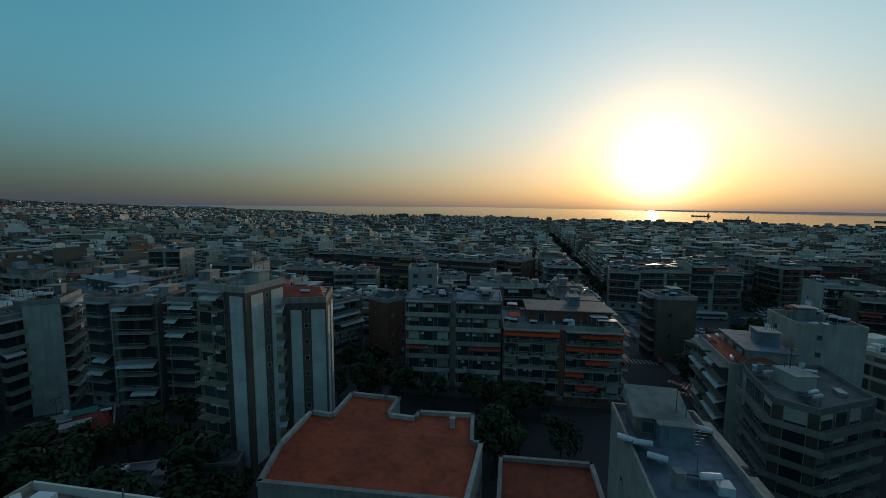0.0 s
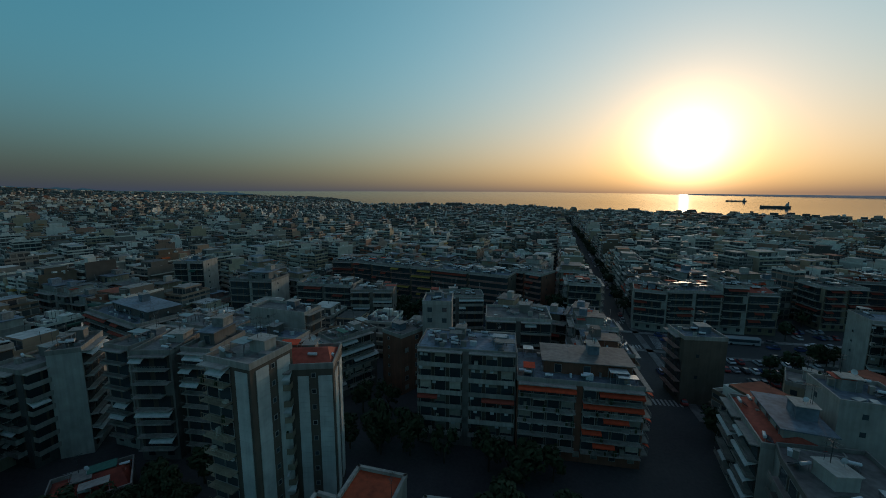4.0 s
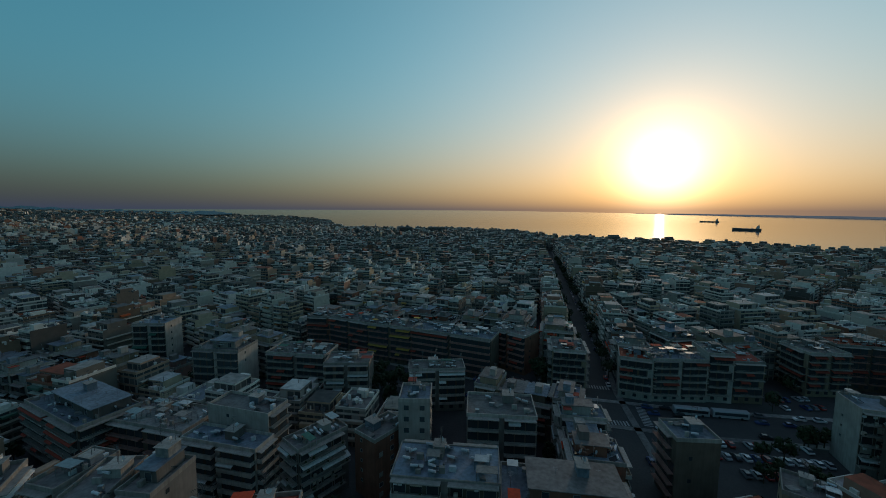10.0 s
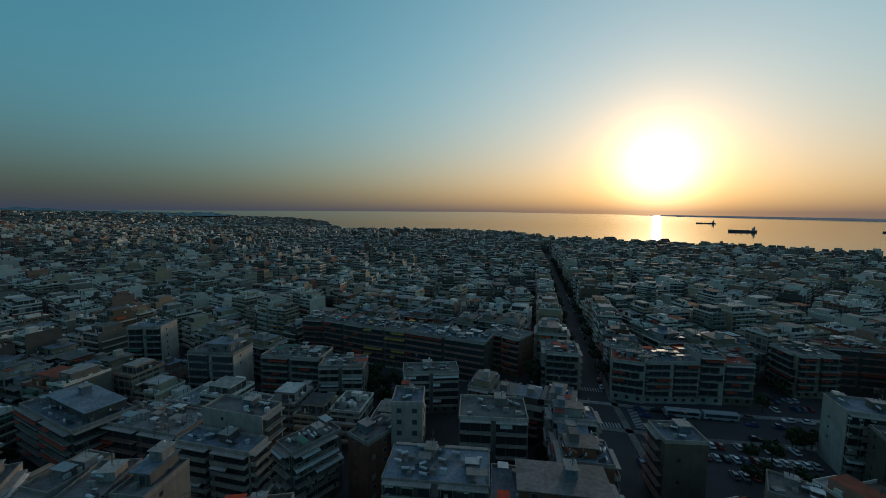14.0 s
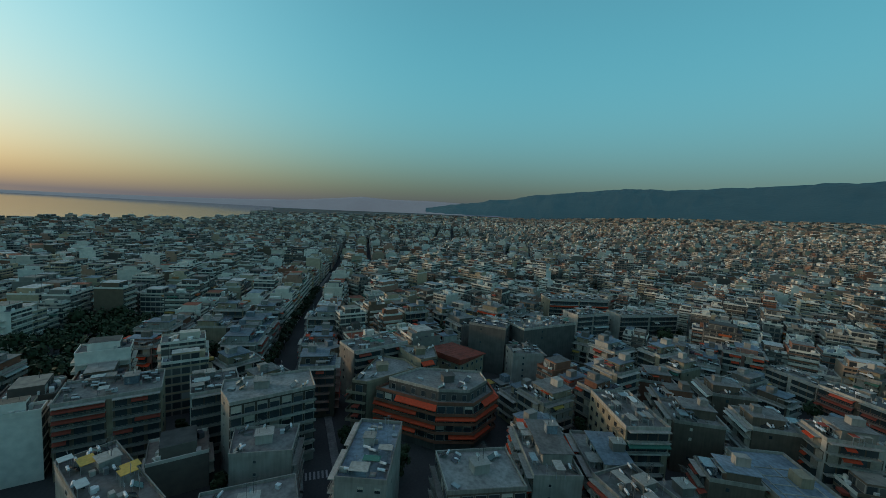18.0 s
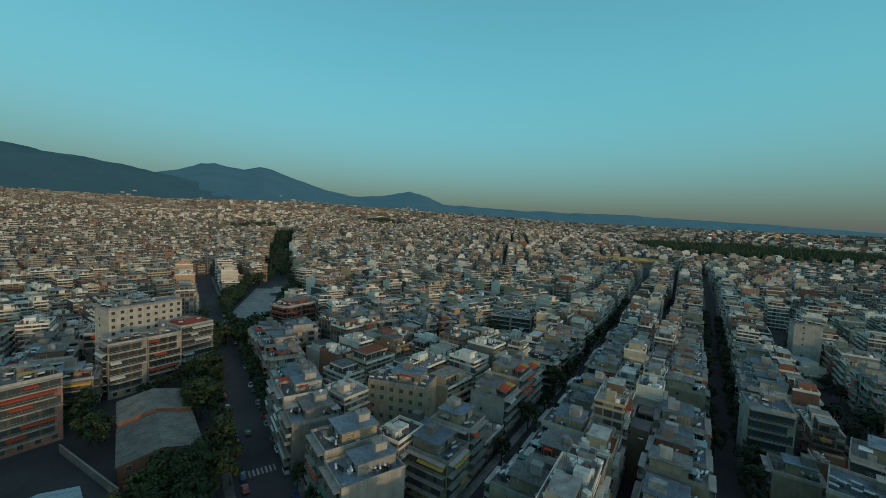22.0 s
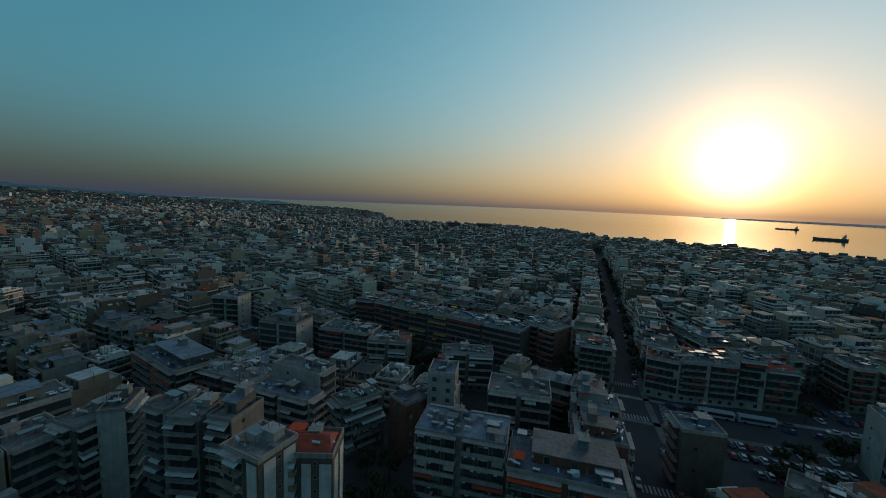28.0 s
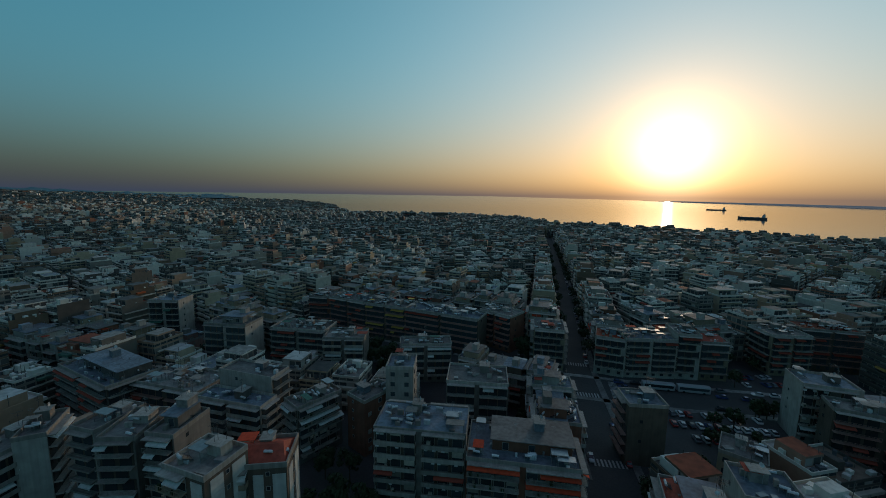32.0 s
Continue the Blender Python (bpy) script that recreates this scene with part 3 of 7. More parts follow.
def roof_parts(w, d, H, opt, rng, wall_mat):
    """Roof deck, parapet and what stands on the roof: a list of name, mesh and place."""
    made = []
    s = Solid()
    s.box(-w / 2 + 0.18, w / 2 - 0.18, -d / 2 + 0.18, d / 2 - 0.18, H - 0.3, H + 0.04)
    deck = M_ROOF2 if "flat" in opt and w > 14 else M_REDROOF if "redroof" in opt else M_ROOF3 if "blueroof" in opt else rng.choice((M_ROOF, M_ROOF, M_ROOF2, M_ROOF3))
    made.append(("roof_deck", s.mesh("roof_deck", deck), None))
    s = Solid()
    h = 0.35 if "flat" in opt or "lowrim" in opt else 0.85
    s.box(-w / 2 - 0.06, w / 2 + 0.06, -d / 2 - 0.06, -d / 2 + 0.18, H - 0.2, H + h)
    s.box(-w / 2 - 0.06, w / 2 + 0.06, d / 2 - 0.18, d / 2 + 0.06, H - 0.2, H + h)
    s.box(-w / 2 - 0.06, -w / 2 + 0.18, -d / 2 + 0.18, d / 2 - 0.18, H - 0.2, H + h)
    s.box(w / 2 - 0.18, w / 2 + 0.06, -d / 2 + 0.18, d / 2 - 0.18, H - 0.2, H + h)
    made.append(("parapet", s.mesh("parapet", M_TRIM), None))
    top = H + 0.04
    if "flat" in opt:
        for _ in range(9):
            x, y = rng.uniform(-w / 2 + 1, w / 2 - 1), rng.uniform(-d / 2 + 1, d / 2 - 1)
            made.append(("roof_vent", rng.choice(ROOFBOX), pose(x, y, top - 0.03, 0, 0, rng.uniform(0, 90))))
        return made
    if "gridroof" in opt:
        for i in range(1, 14):
            x = -w / 2 + 4 + (w - 6) * i / 14
            s = Solid()
            s.box(x - 0.1, x + 0.1, -d / 2 + 2, d / 2 - 2, top, top + 0.2)
            made.append(("roof_beam", s.mesh("roof_beam", M_TRIM), None))
        for i in range(1, 6):
            y = -d / 2 + d * i / 6
            s = Solid()
            s.box(-w / 2 + (6 if i % 2 else 18), w / 2 - 2, y - 0.1, y + 0.1, top, top + 0.19)
            made.append(("roof_beam", s.mesh("roof_beam", M_TRIM), None))
        s = Solid()
        s.box(-w * 0.3, -w * 0.3 + 4, 1, 4, top - 0.05, top + 2.6)
        made.append(("stair_house", s.mesh("stair_house", WALL["cream"]), None))
        return made
    # a set-back top storey, or just the stair head
    if "setback" in opt or "bigpent" in opt:
        f = 0.72 if "setback" in opt else 0.5
        pw, pd = w * f, d * 0.62
        ox, oy = rng.uniform(-0.1, 0.1) * w, d * 0.12
        s = Solid()
        s.box(ox - pw / 2, ox + pw / 2, oy - pd / 2, oy + pd / 2, top - 0.1, top + 2.9)
        made.append(("penthouse", s.mesh("penthouse", wall_mat), None))
        s = Solid()
        s.box(ox - pw / 2 - 0.5, ox + pw / 2 + 0.5, oy - pd / 2 - 0.7, oy + pd / 2 + 0.3, top + 2.9, top + 3.1)
        made.append(("penthouse_roof", s.mesh("penthouse_roof", rng.choice((M_ROOF, M_ROOF3))), None))
        n = min(3, max(1, int(pw / 4)))
        for k in range(n):
            x = ox - pw / 2 + (k + 0.5) * pw / n
            made.append(("penthouse_window", PENT, pose(x, oy - pd / 2, top + 0.2, 0, 0, 180)))
        for k, hue in enumerate(("red", "orange", "yellow") if "canopy" in opt else ()):
            x0, x1, y0, y1 = ox + (k / 3 - 0.5) * pw + 0.15, ox + ((k + 1) / 3 - 0.5) * pw - 0.15, -d / 2 + 0.3, oy - pd / 2
            s = Solid()
            s.hexa([(x0, y0, top + 1.95), (x1, y0, top + 1.95), (x1, y1, top + 2.6), (x0, y1, top + 2.6)], [(x0, y0, top + 2.0), (x1, y0, top + 2.0), (x1, y1, top + 2.65), (x0, y1, top + 2.65)])
            made.append(("roof_canopy", s.mesh("roof_canopy", M_AWN[hue]), None))
        base = top + 3.1
        rx, ry = pw * 0.3, pd * 0.3
    else:
        base, rx, ry, ox, oy = top, w * 0.36, d * 0.34, 0, 0
    sx, sy = ox + rng.uniform(-0.3, 0.3) * rx * 2, oy + rng.uniform(0.2, 0.9) * ry
    a, b, c = rng.uniform(1.0, 1.7), rng.uniform(1.1, 1.9), rng.uniform(1.9, 2.4)
    s = Solid()
    s.box(sx - a, sx + a, sy - b, sy + b, base - 0.1, base + c)
    s.box(sx - a * 0.5, sx + a * 0.5, sy - b - 0.04, sy - b, base, base + 2.0)
    made.append(("stair_house", s.mesh("stair_house", rng.choice((WALL["grey"], WALL["white"], M_ROOF2, M_ROOF3))), None))
    s = Solid()
    s.box(sx - a - 0.25, sx + a + 0.25, sy - b - 0.25, sy + b + 0.25, base + c, base + c + 0.14)
    made.append(("stair_house_roof", s.mesh("stair_house_roof", M_TRIM), None))
    if "redtop" in opt:
        s = Solid()
        e = H + 0.1
        s.hexa([(-w / 2 + 0.3, -d / 2 + 0.3, e), (w / 2 - 0.3, -d / 2 + 0.3, e), (w / 2 - 0.3, d / 2 - 0.3, e), (-w / 2 + 0.3, d / 2 - 0.3, e)],
               [(-w / 2 + 1.6, -0.3, e + 1.8), (w / 2 - 1.6, -0.3, e + 1.8), (w / 2 - 1.6, 0.3, e + 1.8), (-w / 2 + 1.6, 0.3, e + 1.8)])
        made.append(("tiled_roof", s.mesh("tiled_roof", M_TILE), None))
    n_heat = rng.randint(1, 3) + (3 if "solar" in opt else 0)
    for _ in range(n_heat):
        x, y = rng.uniform(-w / 2 + 1.6, w / 2 - 1.6), rng.uniform(-d / 2 + 1.6, d / 2 - 1.6)
        inside = abs(x - ox) < rx + 3 and abs(y - oy) < ry + 2 and base > top
        if abs(x - sx) < a + 1.1 and abs(y - sy) < b + 1.1 or inside:
            continue
        made.append(("water_heater", HEATER, pose(x, y, top, 0, 0, rng.uniform(140, 220))))
    for _ in range(rng.randint(1, 3)):
        made.append(("antenna", ANTENNA, pose(sx + rng.uniform(-a, a) * 0.8, sy + rng.uniform(-b, b) * 0.8, base + c + 0.1, 0, 0, rng.uniform(0, 180))))
    if rng.random() < 0.6:
        made.append(("satellite_dish", DISH, pose(sx + a * 0.5, sy, base + c + 0.1, 0, 0, rng.uniform(0, 360))))
    for _ in range(rng.randint(1, 3)):
        x, y = rng.uniform(-w / 2 + 1, w / 2 - 1), rng.uniform(-d / 2 + 1, d / 2 - 1)
        made.append(("roof_box", rng.choice(ROOFBOX), pose(x, y, top - 0.03, 0, 0, rng.uniform(0, 90))))
    return made


def clutter_mesh(w, d, H, rng, count):
    """All the small things of a roof seen from afar: heaters, tanks, masts, pots, sheets, pergolas."""
    s = Solid()
    top = H + 0.04
    for _ in range(count):
        x, y = rng.uniform(-w / 2 + 0.9, w / 2 - 0.9), rng.uniform(-d / 2 + 0.9, d / 2 - 0.9)
        k = rng.random()
        if k < 0.3:
            h = heater_solid()
            c, n = math.cos(rng.uniform(-0.4, 0.4) + 3.1), len(s.v)
            q = math.sqrt(max(0, 1 - c * c))
            s.v.extend((x + c * a - q * b, y + q * a + c * b, top + e) for a, b, e in h.v)
            s.f.extend(tuple(n + i for i in f) for f in h.f)
            s.m.extend(h.m)
        elif k < 0.62:
            a, b = rng.uniform(0.2, 0.8), rng.uniform(0.2, 0.6)
            s.box(x - a, x + a, y - b, y + b, top - 0.02, top + rng.uniform(0.3, 1.4), rng.choice((0, 2, 3, 3)))
        elif k < 0.84:
            e = top + rng.uniform(2.2, 5.0)
            s.tube((x, y, top), (x, y, e), 0.05, 0.035, 4, 2)
            for j in range(rng.randint(2, 5)):
                z = e - 0.15 - j * 0.3
                s.box(x - 0.55 + 0.06 * j, x + 0.55 - 0.06 * j, y - 0.02, y + 0.02, z, z + 0.035, 2)
        else:
            a, b, e = rng.uniform(1.0, 2.2), rng.uniform(0.8, 1.6), rng.uniform(1.9, 2.4)
            s.box(x - a, x + a, y - b, y + b, top + e, top + e + 0.1, rng.choice((3, 4, 2)))
            for sx in (-1, 1):
                for sy in (-1, 1):
                    s.box(x + sx * (a - 0.08) - 0.05, x + sx * (a - 0.08) + 0.05, y + sy * (b - 0.08) - 0.05, y + sy * (b - 0.08) + 0.05, top, top + e, 2)
    return s.mesh("roof_clutter", M_TANK, M_GLASS, M_METAL, M_TRIM, M_AWN[rng.choice(("orange", "white", "red", "green", "yellow", "white"))])


LOOKS = {"white": "white-rendered", "cream": "cream-rendered", "grey": "grey-rendered", "brown": "brown-rendered", "stone": "dark grey rendered", "brick": "brick-red rendered",
         "pink": "pink-rendered"}
SITES = []
LANDMARKS = []


def house_label(floors, wall, opt, sides):
    s = f"{LOOKS[wall]} {floors}-storey apartment block"
    if "orange" in opt:
        return s + " with orange awnings"
    if "red" in opt.split():
        return s + " with dark red awnings"
    if "redtop" in opt:
        return s + " with a tiled red roof"
    if "setback" in opt:
        return s + " with a set-back top floor"
    if "flat" in opt:
        return f"low {LOOKS[wall]} industrial shed with a flat roof"
    if sides.count("P") >= 3:
        return s + " with blank side walls"
    return s + " with long balconies"


def house(x, y, turn, w, d, H, floors, sides, wall, opt="", fine=True):
    """A house of its own, with each balcony, awning, window and thing on the roof as a part."""
    rng = random.Random(int(x * 13 + y * 7 + w * 31))
    root = new("industrial_shed" if "flat" in opt else "apartment_building")
    tagged(root, house_label(floors, wall, opt, sides), "building", group="apartment buildings of the town")
    root.matrix_world = pose(x, y, 0, 0, 0, turn)
    SITES.append((x, y, radians(turn), w, d))
    LANDMARKS.append((x, y, max(w, d) * 0.55, H))
    mat = WALL[wall]
    s = Solid()
    s.box(-w / 2, w / 2, -d / 2, d / 2, -0.5, H)
    part("wall", s.mesh("wall", mat), root)
    plan, step = house_plan(w, d, H, floors, sides, opt, rng)
    rail = rng.choice(("solid", "low", "low", "bars", "bars"))
    rail_mat = WALL["cream"] if "tower" in opt else WALL["pink"] if wall in ("brown", "brick") and "orange" not in opt else M_TRIM
    s = Solid()
    for wl, u0, u1, z in plan["balcony"]:
        balcony_solid(s, wl, u0, u1, z, 1.5, rail)
        if fine:
            part("balcony", s.mesh("balcony", rail_mat), root)
            s = Solid()
    if s.v:
        part("balcony", s.mesh("balcony_row", rail_mat), root, kind="stuff")
    # thin panels behind the balconies, the recess shade put into their brown
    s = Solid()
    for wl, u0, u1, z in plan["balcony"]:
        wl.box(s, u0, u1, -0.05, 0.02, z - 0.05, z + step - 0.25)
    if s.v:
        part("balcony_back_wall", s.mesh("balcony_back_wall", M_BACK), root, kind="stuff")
    s = Solid()
    for wl, u0, u1, z in plan["eave"]:
        wl.box(s, u0, u1, 0.0, 1.5, z, z + 0.22)
    if s.v:
        part("eave", s.mesh("eave", M_TRIM), root, kind="stuff")
    hue = "white" if "pale" in opt else "orange" if "orange" in opt else "red" if "red" in opt.split() else "yellow" if "yellow" in opt else rng.choice(("white", "white", "green", "red"))
    s = Solid()
    for wl, u0, u1, z in plan["awning"]:
        awning_solid(s, wl, u0, u1, z)
        if fine:
            part("awning", s.mesh("awning", M_AWN[hue]), root, f"{hue} canvas awning")
            s = Solid()
    if s.v:
        part("awning", s.mesh("awning_row", M_AWN[hue]), root, f"{hue} canvas awnings", kind="stuff")
    if fine:
        for kind, stock in (("window", WINDOW), ("door", DOOR), ("small", (SMALL, SMALL, SMALL))):
            for wl, u, z in plan[kind]:
                me = rng.choice((stock[0], stock[0], stock[0], stock[1], stock[2]))
                part("balcony_door" if kind == "door" else "window", me, root, m=wl.turn(u, 0.02 if kind == "door" else 0, z))
    else:
        s = Solid()
        for kind, a, h in (("window", 0.65, 1.3), ("door", 1.27, 2.45), ("small", 0.4, 0.9)):
            for wl, u, z in plan[kind]:
                wl.box(s, u - a, u + a, -0.02, 0.06, z, z + h, 1)
        if s.v:
            part("window", s.mesh("window_set", M_TRIM, M_GLASS), root, kind="stuff")
    if fine:
        # air conditioners, plants and boxes that people keep on their balconies
        s = Solid()
        for wl, u0, u1, z in plan["balcony"]:
            for _ in range(int((u1 - u0) / 2.2)):
                u, k = rng.uniform(u0 + 0.4, u1 - 0.4), rng.random()
                if k < 0.4:
                    wl.box(s, u - 0.4, u + 0.4, 0.04, 0.36, z + 1.75, z + 2.3, 0)
                elif k < 0.75:
                    q = rng.uniform(0.15, 0.35)
                    wl.box(s, u - q, u + q, 1.32 - q, 1.36, z, z + rng.uniform(0.5, 1.3), 1)
                else:
                    q = rng.uniform(0.2, 0.5)
                    wl.box(s, u - q, u + q, 0.3, 0.9, z, z + rng.uniform(0.4, 1.5), 2)
        if s.v:
            part("balcony_clutter", s.mesh("balcony_clutter", M_TANK, M_LEAF, M_SHUT), root, kind="stuff")
    if "tower" in opt:
        strips = {"front": ((0.69, 0.95),) if "slim" in opt else ((0.44, 0.61), (0.76, 0.98)), "right": ((0.12, 0.40), (0.60, 0.92)), "back": ((0.12, 0.40), (0.60, 0.92))}
        for side, spans in strips.items():
            wl = Wall(side, w, d)
            L = wl.length
            n = int(H / 1.05)
            for u0, u1 in spans:
                s = Solid()
                for i in range(n):
                    wl.box(s, L * u0, L * u1, 0, 0.12, 1.5 + i * 1.05 * (H - 2.2) / H, 1.5 + (i + 0.965) * 1.05 * (H - 2.2) / H)
                part("cladding", s.mesh("cladding", M_PANEL), root, "pale ribbed cladding strip")
            if side == "front" and "slim" in opt:
                continue
            for i in range(floors):
                part("stair_window", SMALL, root, m=wl.turn(L * (0.685 if side == "front" else 0.5), 0, 1.6 + i * step))
    for name, me, m in roof_parts(w, d, H, opt, rng, mat):
        part(name, me, root, m=m)
    if "flat" not in opt and "gridroof" not in opt:
        part("roof_clutter", clutter_mesh(w, d, H, rng, 3 if "tower" in opt else 4 if "calm" in opt else int(w * d / 9)), root, kind="stuff")
    return root


# ---- the houses near the flight, one by one ----
def front_house(left, right, d, H, floors, sides, wall, opt="", fine=False):
    """A house given by the two ends of its front and its depth."""
    (x0, y0), (x1, y1) = left, right
    w = math.hypot(x1 - x0, y1 - y0)
    a = math.atan2(y1 - y0, x1 - x0)
    return house((x0 + x1) / 2 - math.sin(a) * d / 2, (y0 + y1) / 2 + math.cos(a) * d / 2, math.degrees(a), w, d, H, floors, sides, wall, opt, fine)


# the pair of clad towers
house(-34.6, 63.6, -16.6, 9.6, 9.0, 30.5, 10, "BGGB", "brown", "tower slim pale calm")
house(-27.7, 70.3, 9.8, 10.8, 9.0, 27, 9, "BGGB", "brown", "tower broad pale redtop calm")
# the block under the blue roof, the stepped block with orange awnings behind the school
front_house((-9.7, 86.4), (12.2, 84.6), 11.5, 22.8, 7, "BPBP", "grey", "solar blueroof lowrim", True)
house(25.8, 89.5, -6.6, 25.5, 15.0, 17.5, 6, "BBBP", "brick", "setback orange blueroof", True)
front_house((6.6, 114.0), (25.4, 112.8), 12.5, 20.5, 6, "BWPP", "grey", "calm")
front_house((-11.6, 111.5), (-3.2, 111.5), 9.5, 25.5, 8, "WWPP", "white", "calm")
house(-16.5, 113.5, 53.0, 12.0, 8.0, 17, 6, "WPPP", "brick", "calm")
front_house((-13.7, 152.5), (7.5, 154.7), 9.0, 16.0, 5, "BPBP", "grey", "awn pale")
# the long row across the avenue, west of the straight street
front_house((44.1, 171.0), (57.4, 168.6), 16.0, 18.0, 6, "BBPB", "cream", "")
front_house((21.2, 198.7), (35.8, 186.5), 13.0, 18.0, 6, "BPBP", "brick", "red")
front_house((-17.4, 195.0), (19.5, 179.7), 13.0, 18.5, 6, "BPBP", "brown", "red blueroof")
front_house((-39.8, 202.8), (-17.5, 195.0), 13.0, 18.5, 6, "BPBP", "brown", "yellow awn")
front_house((-63.0, 213.6), (-39.9, 202.8), 13.0, 18.5, 6, "BPBP", "brown", "red")
front_house((-76.0, 215.5), (-63.2, 213.8), 13.0, 18.0, 6, "BPBP", "brick", "red")
# the row east of it
front_house((70.5, 168.0), (82.0, 163.8), 13.0, 16.5, 5, "BBPP", "white", "red redroof")
front_house((82.3, 164.4), (103.6, 164.2), 14.0, 17.0, 6, "BPBP", "white", "red blueroof")
front_house((103.9, 164.8), (113.2, 163.6), 14.0, 19.5, 6, "BPBP", "white", "")
front_house((113.5, 164.4), (125.0, 163.4), 14.0, 16.5, 5, "BPBP", "cream", "red redtop")
front_house((148.0, 171.0), (164.5, 170.4), 14.0, 18.0, 6, "BPPB", "cream", "red")
front_house((166.5, 179.0), (190.0, 174.0), 13.0, 19.0, 6, "BPBP", "brown", "red redroof")
front_house((59.2, 107.6), (70.0, 107.2), 9.5, 18.5, 6, "PPPB", "brown", "calm")
house(128.0, 125.5, -106.4, 11.3, 15.0, 19.5, 6, "PBPP", "white", "calm")
front_house((118.0, 110.5), (138.0, 102.0), 8.0, 18.0, 6, "BPBP", "brown", "red")
# the long cream block with the ribbed roof, and the blocks round the works
front_house((78.4, -97.5), (29.8, -76.5), 15.5, 12.0, 4, "PBPP", "cream", "gridroof", True)
front_house((48.0, -99.8), (27.2, -90.6), 24.0, 13.8, 5, "PBPP", "cream", "awn")
front_house((-2.8, -152.0), (-16.8, -151.3), 16.0, 18.5, 6, "BPBP", "cream", "red")
front_house((-17.0, -151.2), (-31.8, -150.4), 16.0, 20.5, 7, "BPBP", "white", "")
front_house((-32.1, -150.3), (-47.0, -149.0), 16.0, 20.5, 7, "BPBP", "pink", "awn red")
front_house((67.9, -217.3), (49.2, -196.1), 12.4, 20, 6, "BPPP", "white", "awn")
# the houses along the leafy street
house(-88.5, -95.2, 59.2, 11.3, 13.2, 16, 5, "BPPP", "cream", "setback awn", fine=False)
house(-82.6, -85.3, 59.2, 11.6, 13.2, 18, 6, "BPPP", "white", "bigpent awn pale", fine=False)
house(-76.7, -75.4, 59.2, 11.3, 13.2, 15, 5, "BPPP", "grey", "setback blueroof", fine=False)
house(-69.8, -56.0, 60.8, 11.2, 15.5, 17, 6, "BPPP", "cream", "setback")
house(-64.0, -46.0, 60.8, 11.4, 15.5, 15, 5, "BPPP", "white", "bigpent awn")
# the stepped blocks west of the towers
front_house((-127.9, 123.1), (-97.5, 109.0), 15.0, 17.0, 6, "BBPB", "stone", "setback red blueroof")
front_house((-67.0, 106.1), (-45.2, 101.4), 7.0, 17.0, 6, "BBPP", "white", "blueroof calm")
front_house((-64.5, 113.6), (-45.5, 108.9), 8.0, 22.0, 7, "PBPP", "white", "calm")
front_house((-146.0, 184.5), (-131.0, 185.5), 12.0, 22.0, 7, "BPBP", "white", "calm")
front_house((-46.5, 154.6), (-29.3, 155.6), 12.0, 17.0, 6, "BPBP", "grey", "")
house(-33.1, 109.6, -39.5, 7.6, 14.4, 17, 6, "BBPP", "grey", "awn")
house(-80.6, 119.0, -12.8, 25.8, 13.0, 16, 5, "BPBP", "brown", "red", fine=False)
house(-92.2, 168.2, -5.5, 20.1, 13.0, 19, 6, "BPBP", "white", "bigpent", fine=False)
house(-60.5, 170.4, -7.0, 25.4, 13.0, 17, 6, "BPBP", "grey", "red", fine=False)
house(88.0, 102.2, -36.8, 10.6, 10.0, 10, 3, "WWPP", "cream", "", fine=False)
house(96.0, 53.1, -144.1, 28.0, 10.3, 17, 6, "PBPP", "white", "")
house(88.4, 1.7, -111.0, 10.3, 21.4, 21, 7, "WPPB", "white", "")
house(167.1, -78.5, -132.0, 6.7, 10.0, 13, 4, "WPPP", "pink", "", fine=False)
house(155.2, -77.4, -101.7, 14.2, 12.0, 14, 5, "PBPP", "white", "", fine=False)
house(172.3, -68.4, -130.4, 17.6, 14.0, 22, 7, "PPPP", "stone", "", fine=False)
house(168.7, -94.3, -80.8, 33.1, 14.0, 22, 7, "PBPP", "stone", "", fine=False)
house(225.7, -158.3, -101.6, 41.8, 15.0, 20, 7, "BPBP", "cream", "orange", fine=False)
house(196.9, -144.9, -86.4, 23.9, 13.0, 18, 6, "BPBP", "white", "", fine=False)
house(191.1, -183.2, -94.9, 42.0, 13.0, 18, 6, "BPBP", "white", "", fine=False)
house(134.8, 67.1, -76.5, 22.7, 14.0, 20, 7, "BPBP", "cream", "red", fine=False)
house(135.3, 42.2, -75.6, 12.7, 14.0, 19, 6, "BPBP", "white", "", fine=False)
house(148.5, 11.9, -96.1, 12.4, 12.0, 18, 6, "BBPP", "brown", "red setback", fine=False)
house(159.3, -9.8, -70.6, 23.8, 13.0, 20, 7, "BPBP", "grey", "red", fine=False)
# the cream twin block beside the warehouse, the tall block behind it and its red-roofed neighbour
front_house((-66.5, -167.6), (-79.0, -166.2), 9.0, 21, 7, "BPPB", "white", "calm")
front_house((-79.2, -166.0), (-91.5, -164.8), 9.0, 21, 7, "BPPP", "white", "calm")
front_house((-76.0, -189.0), (-106.0, -189.5), 11.0, 30, 10, "WPPP", "white", "calm")
front_house((-96.0, -173.2), (-110.6, -172.8), 14.0, 20.8, 7, "BPPB", "white", "redtop calm")
front_house((-164.0, -182.0), (-187.0, -181.0), 14.0, 17, 5, "BBBB", "brick", "setback red")
front_house((97.7, -177.3), (72.7, -175.6), 12.0, 14.2, 5, "BPPP", "brown", "red")
front_house((120.4, -184.0), (100.3, -182.6), 12.0, 12, 4, "BPPP", "white", "")
front_house((63.5, -135.9), (47.0, -134.2), 10.0, 13.5, 4, "BPPP", "cream", "")
house(18.3, -155.4, -170.8, 14.4, 11.0, 14, 5, "WWPP", "grey", "", fine=False)
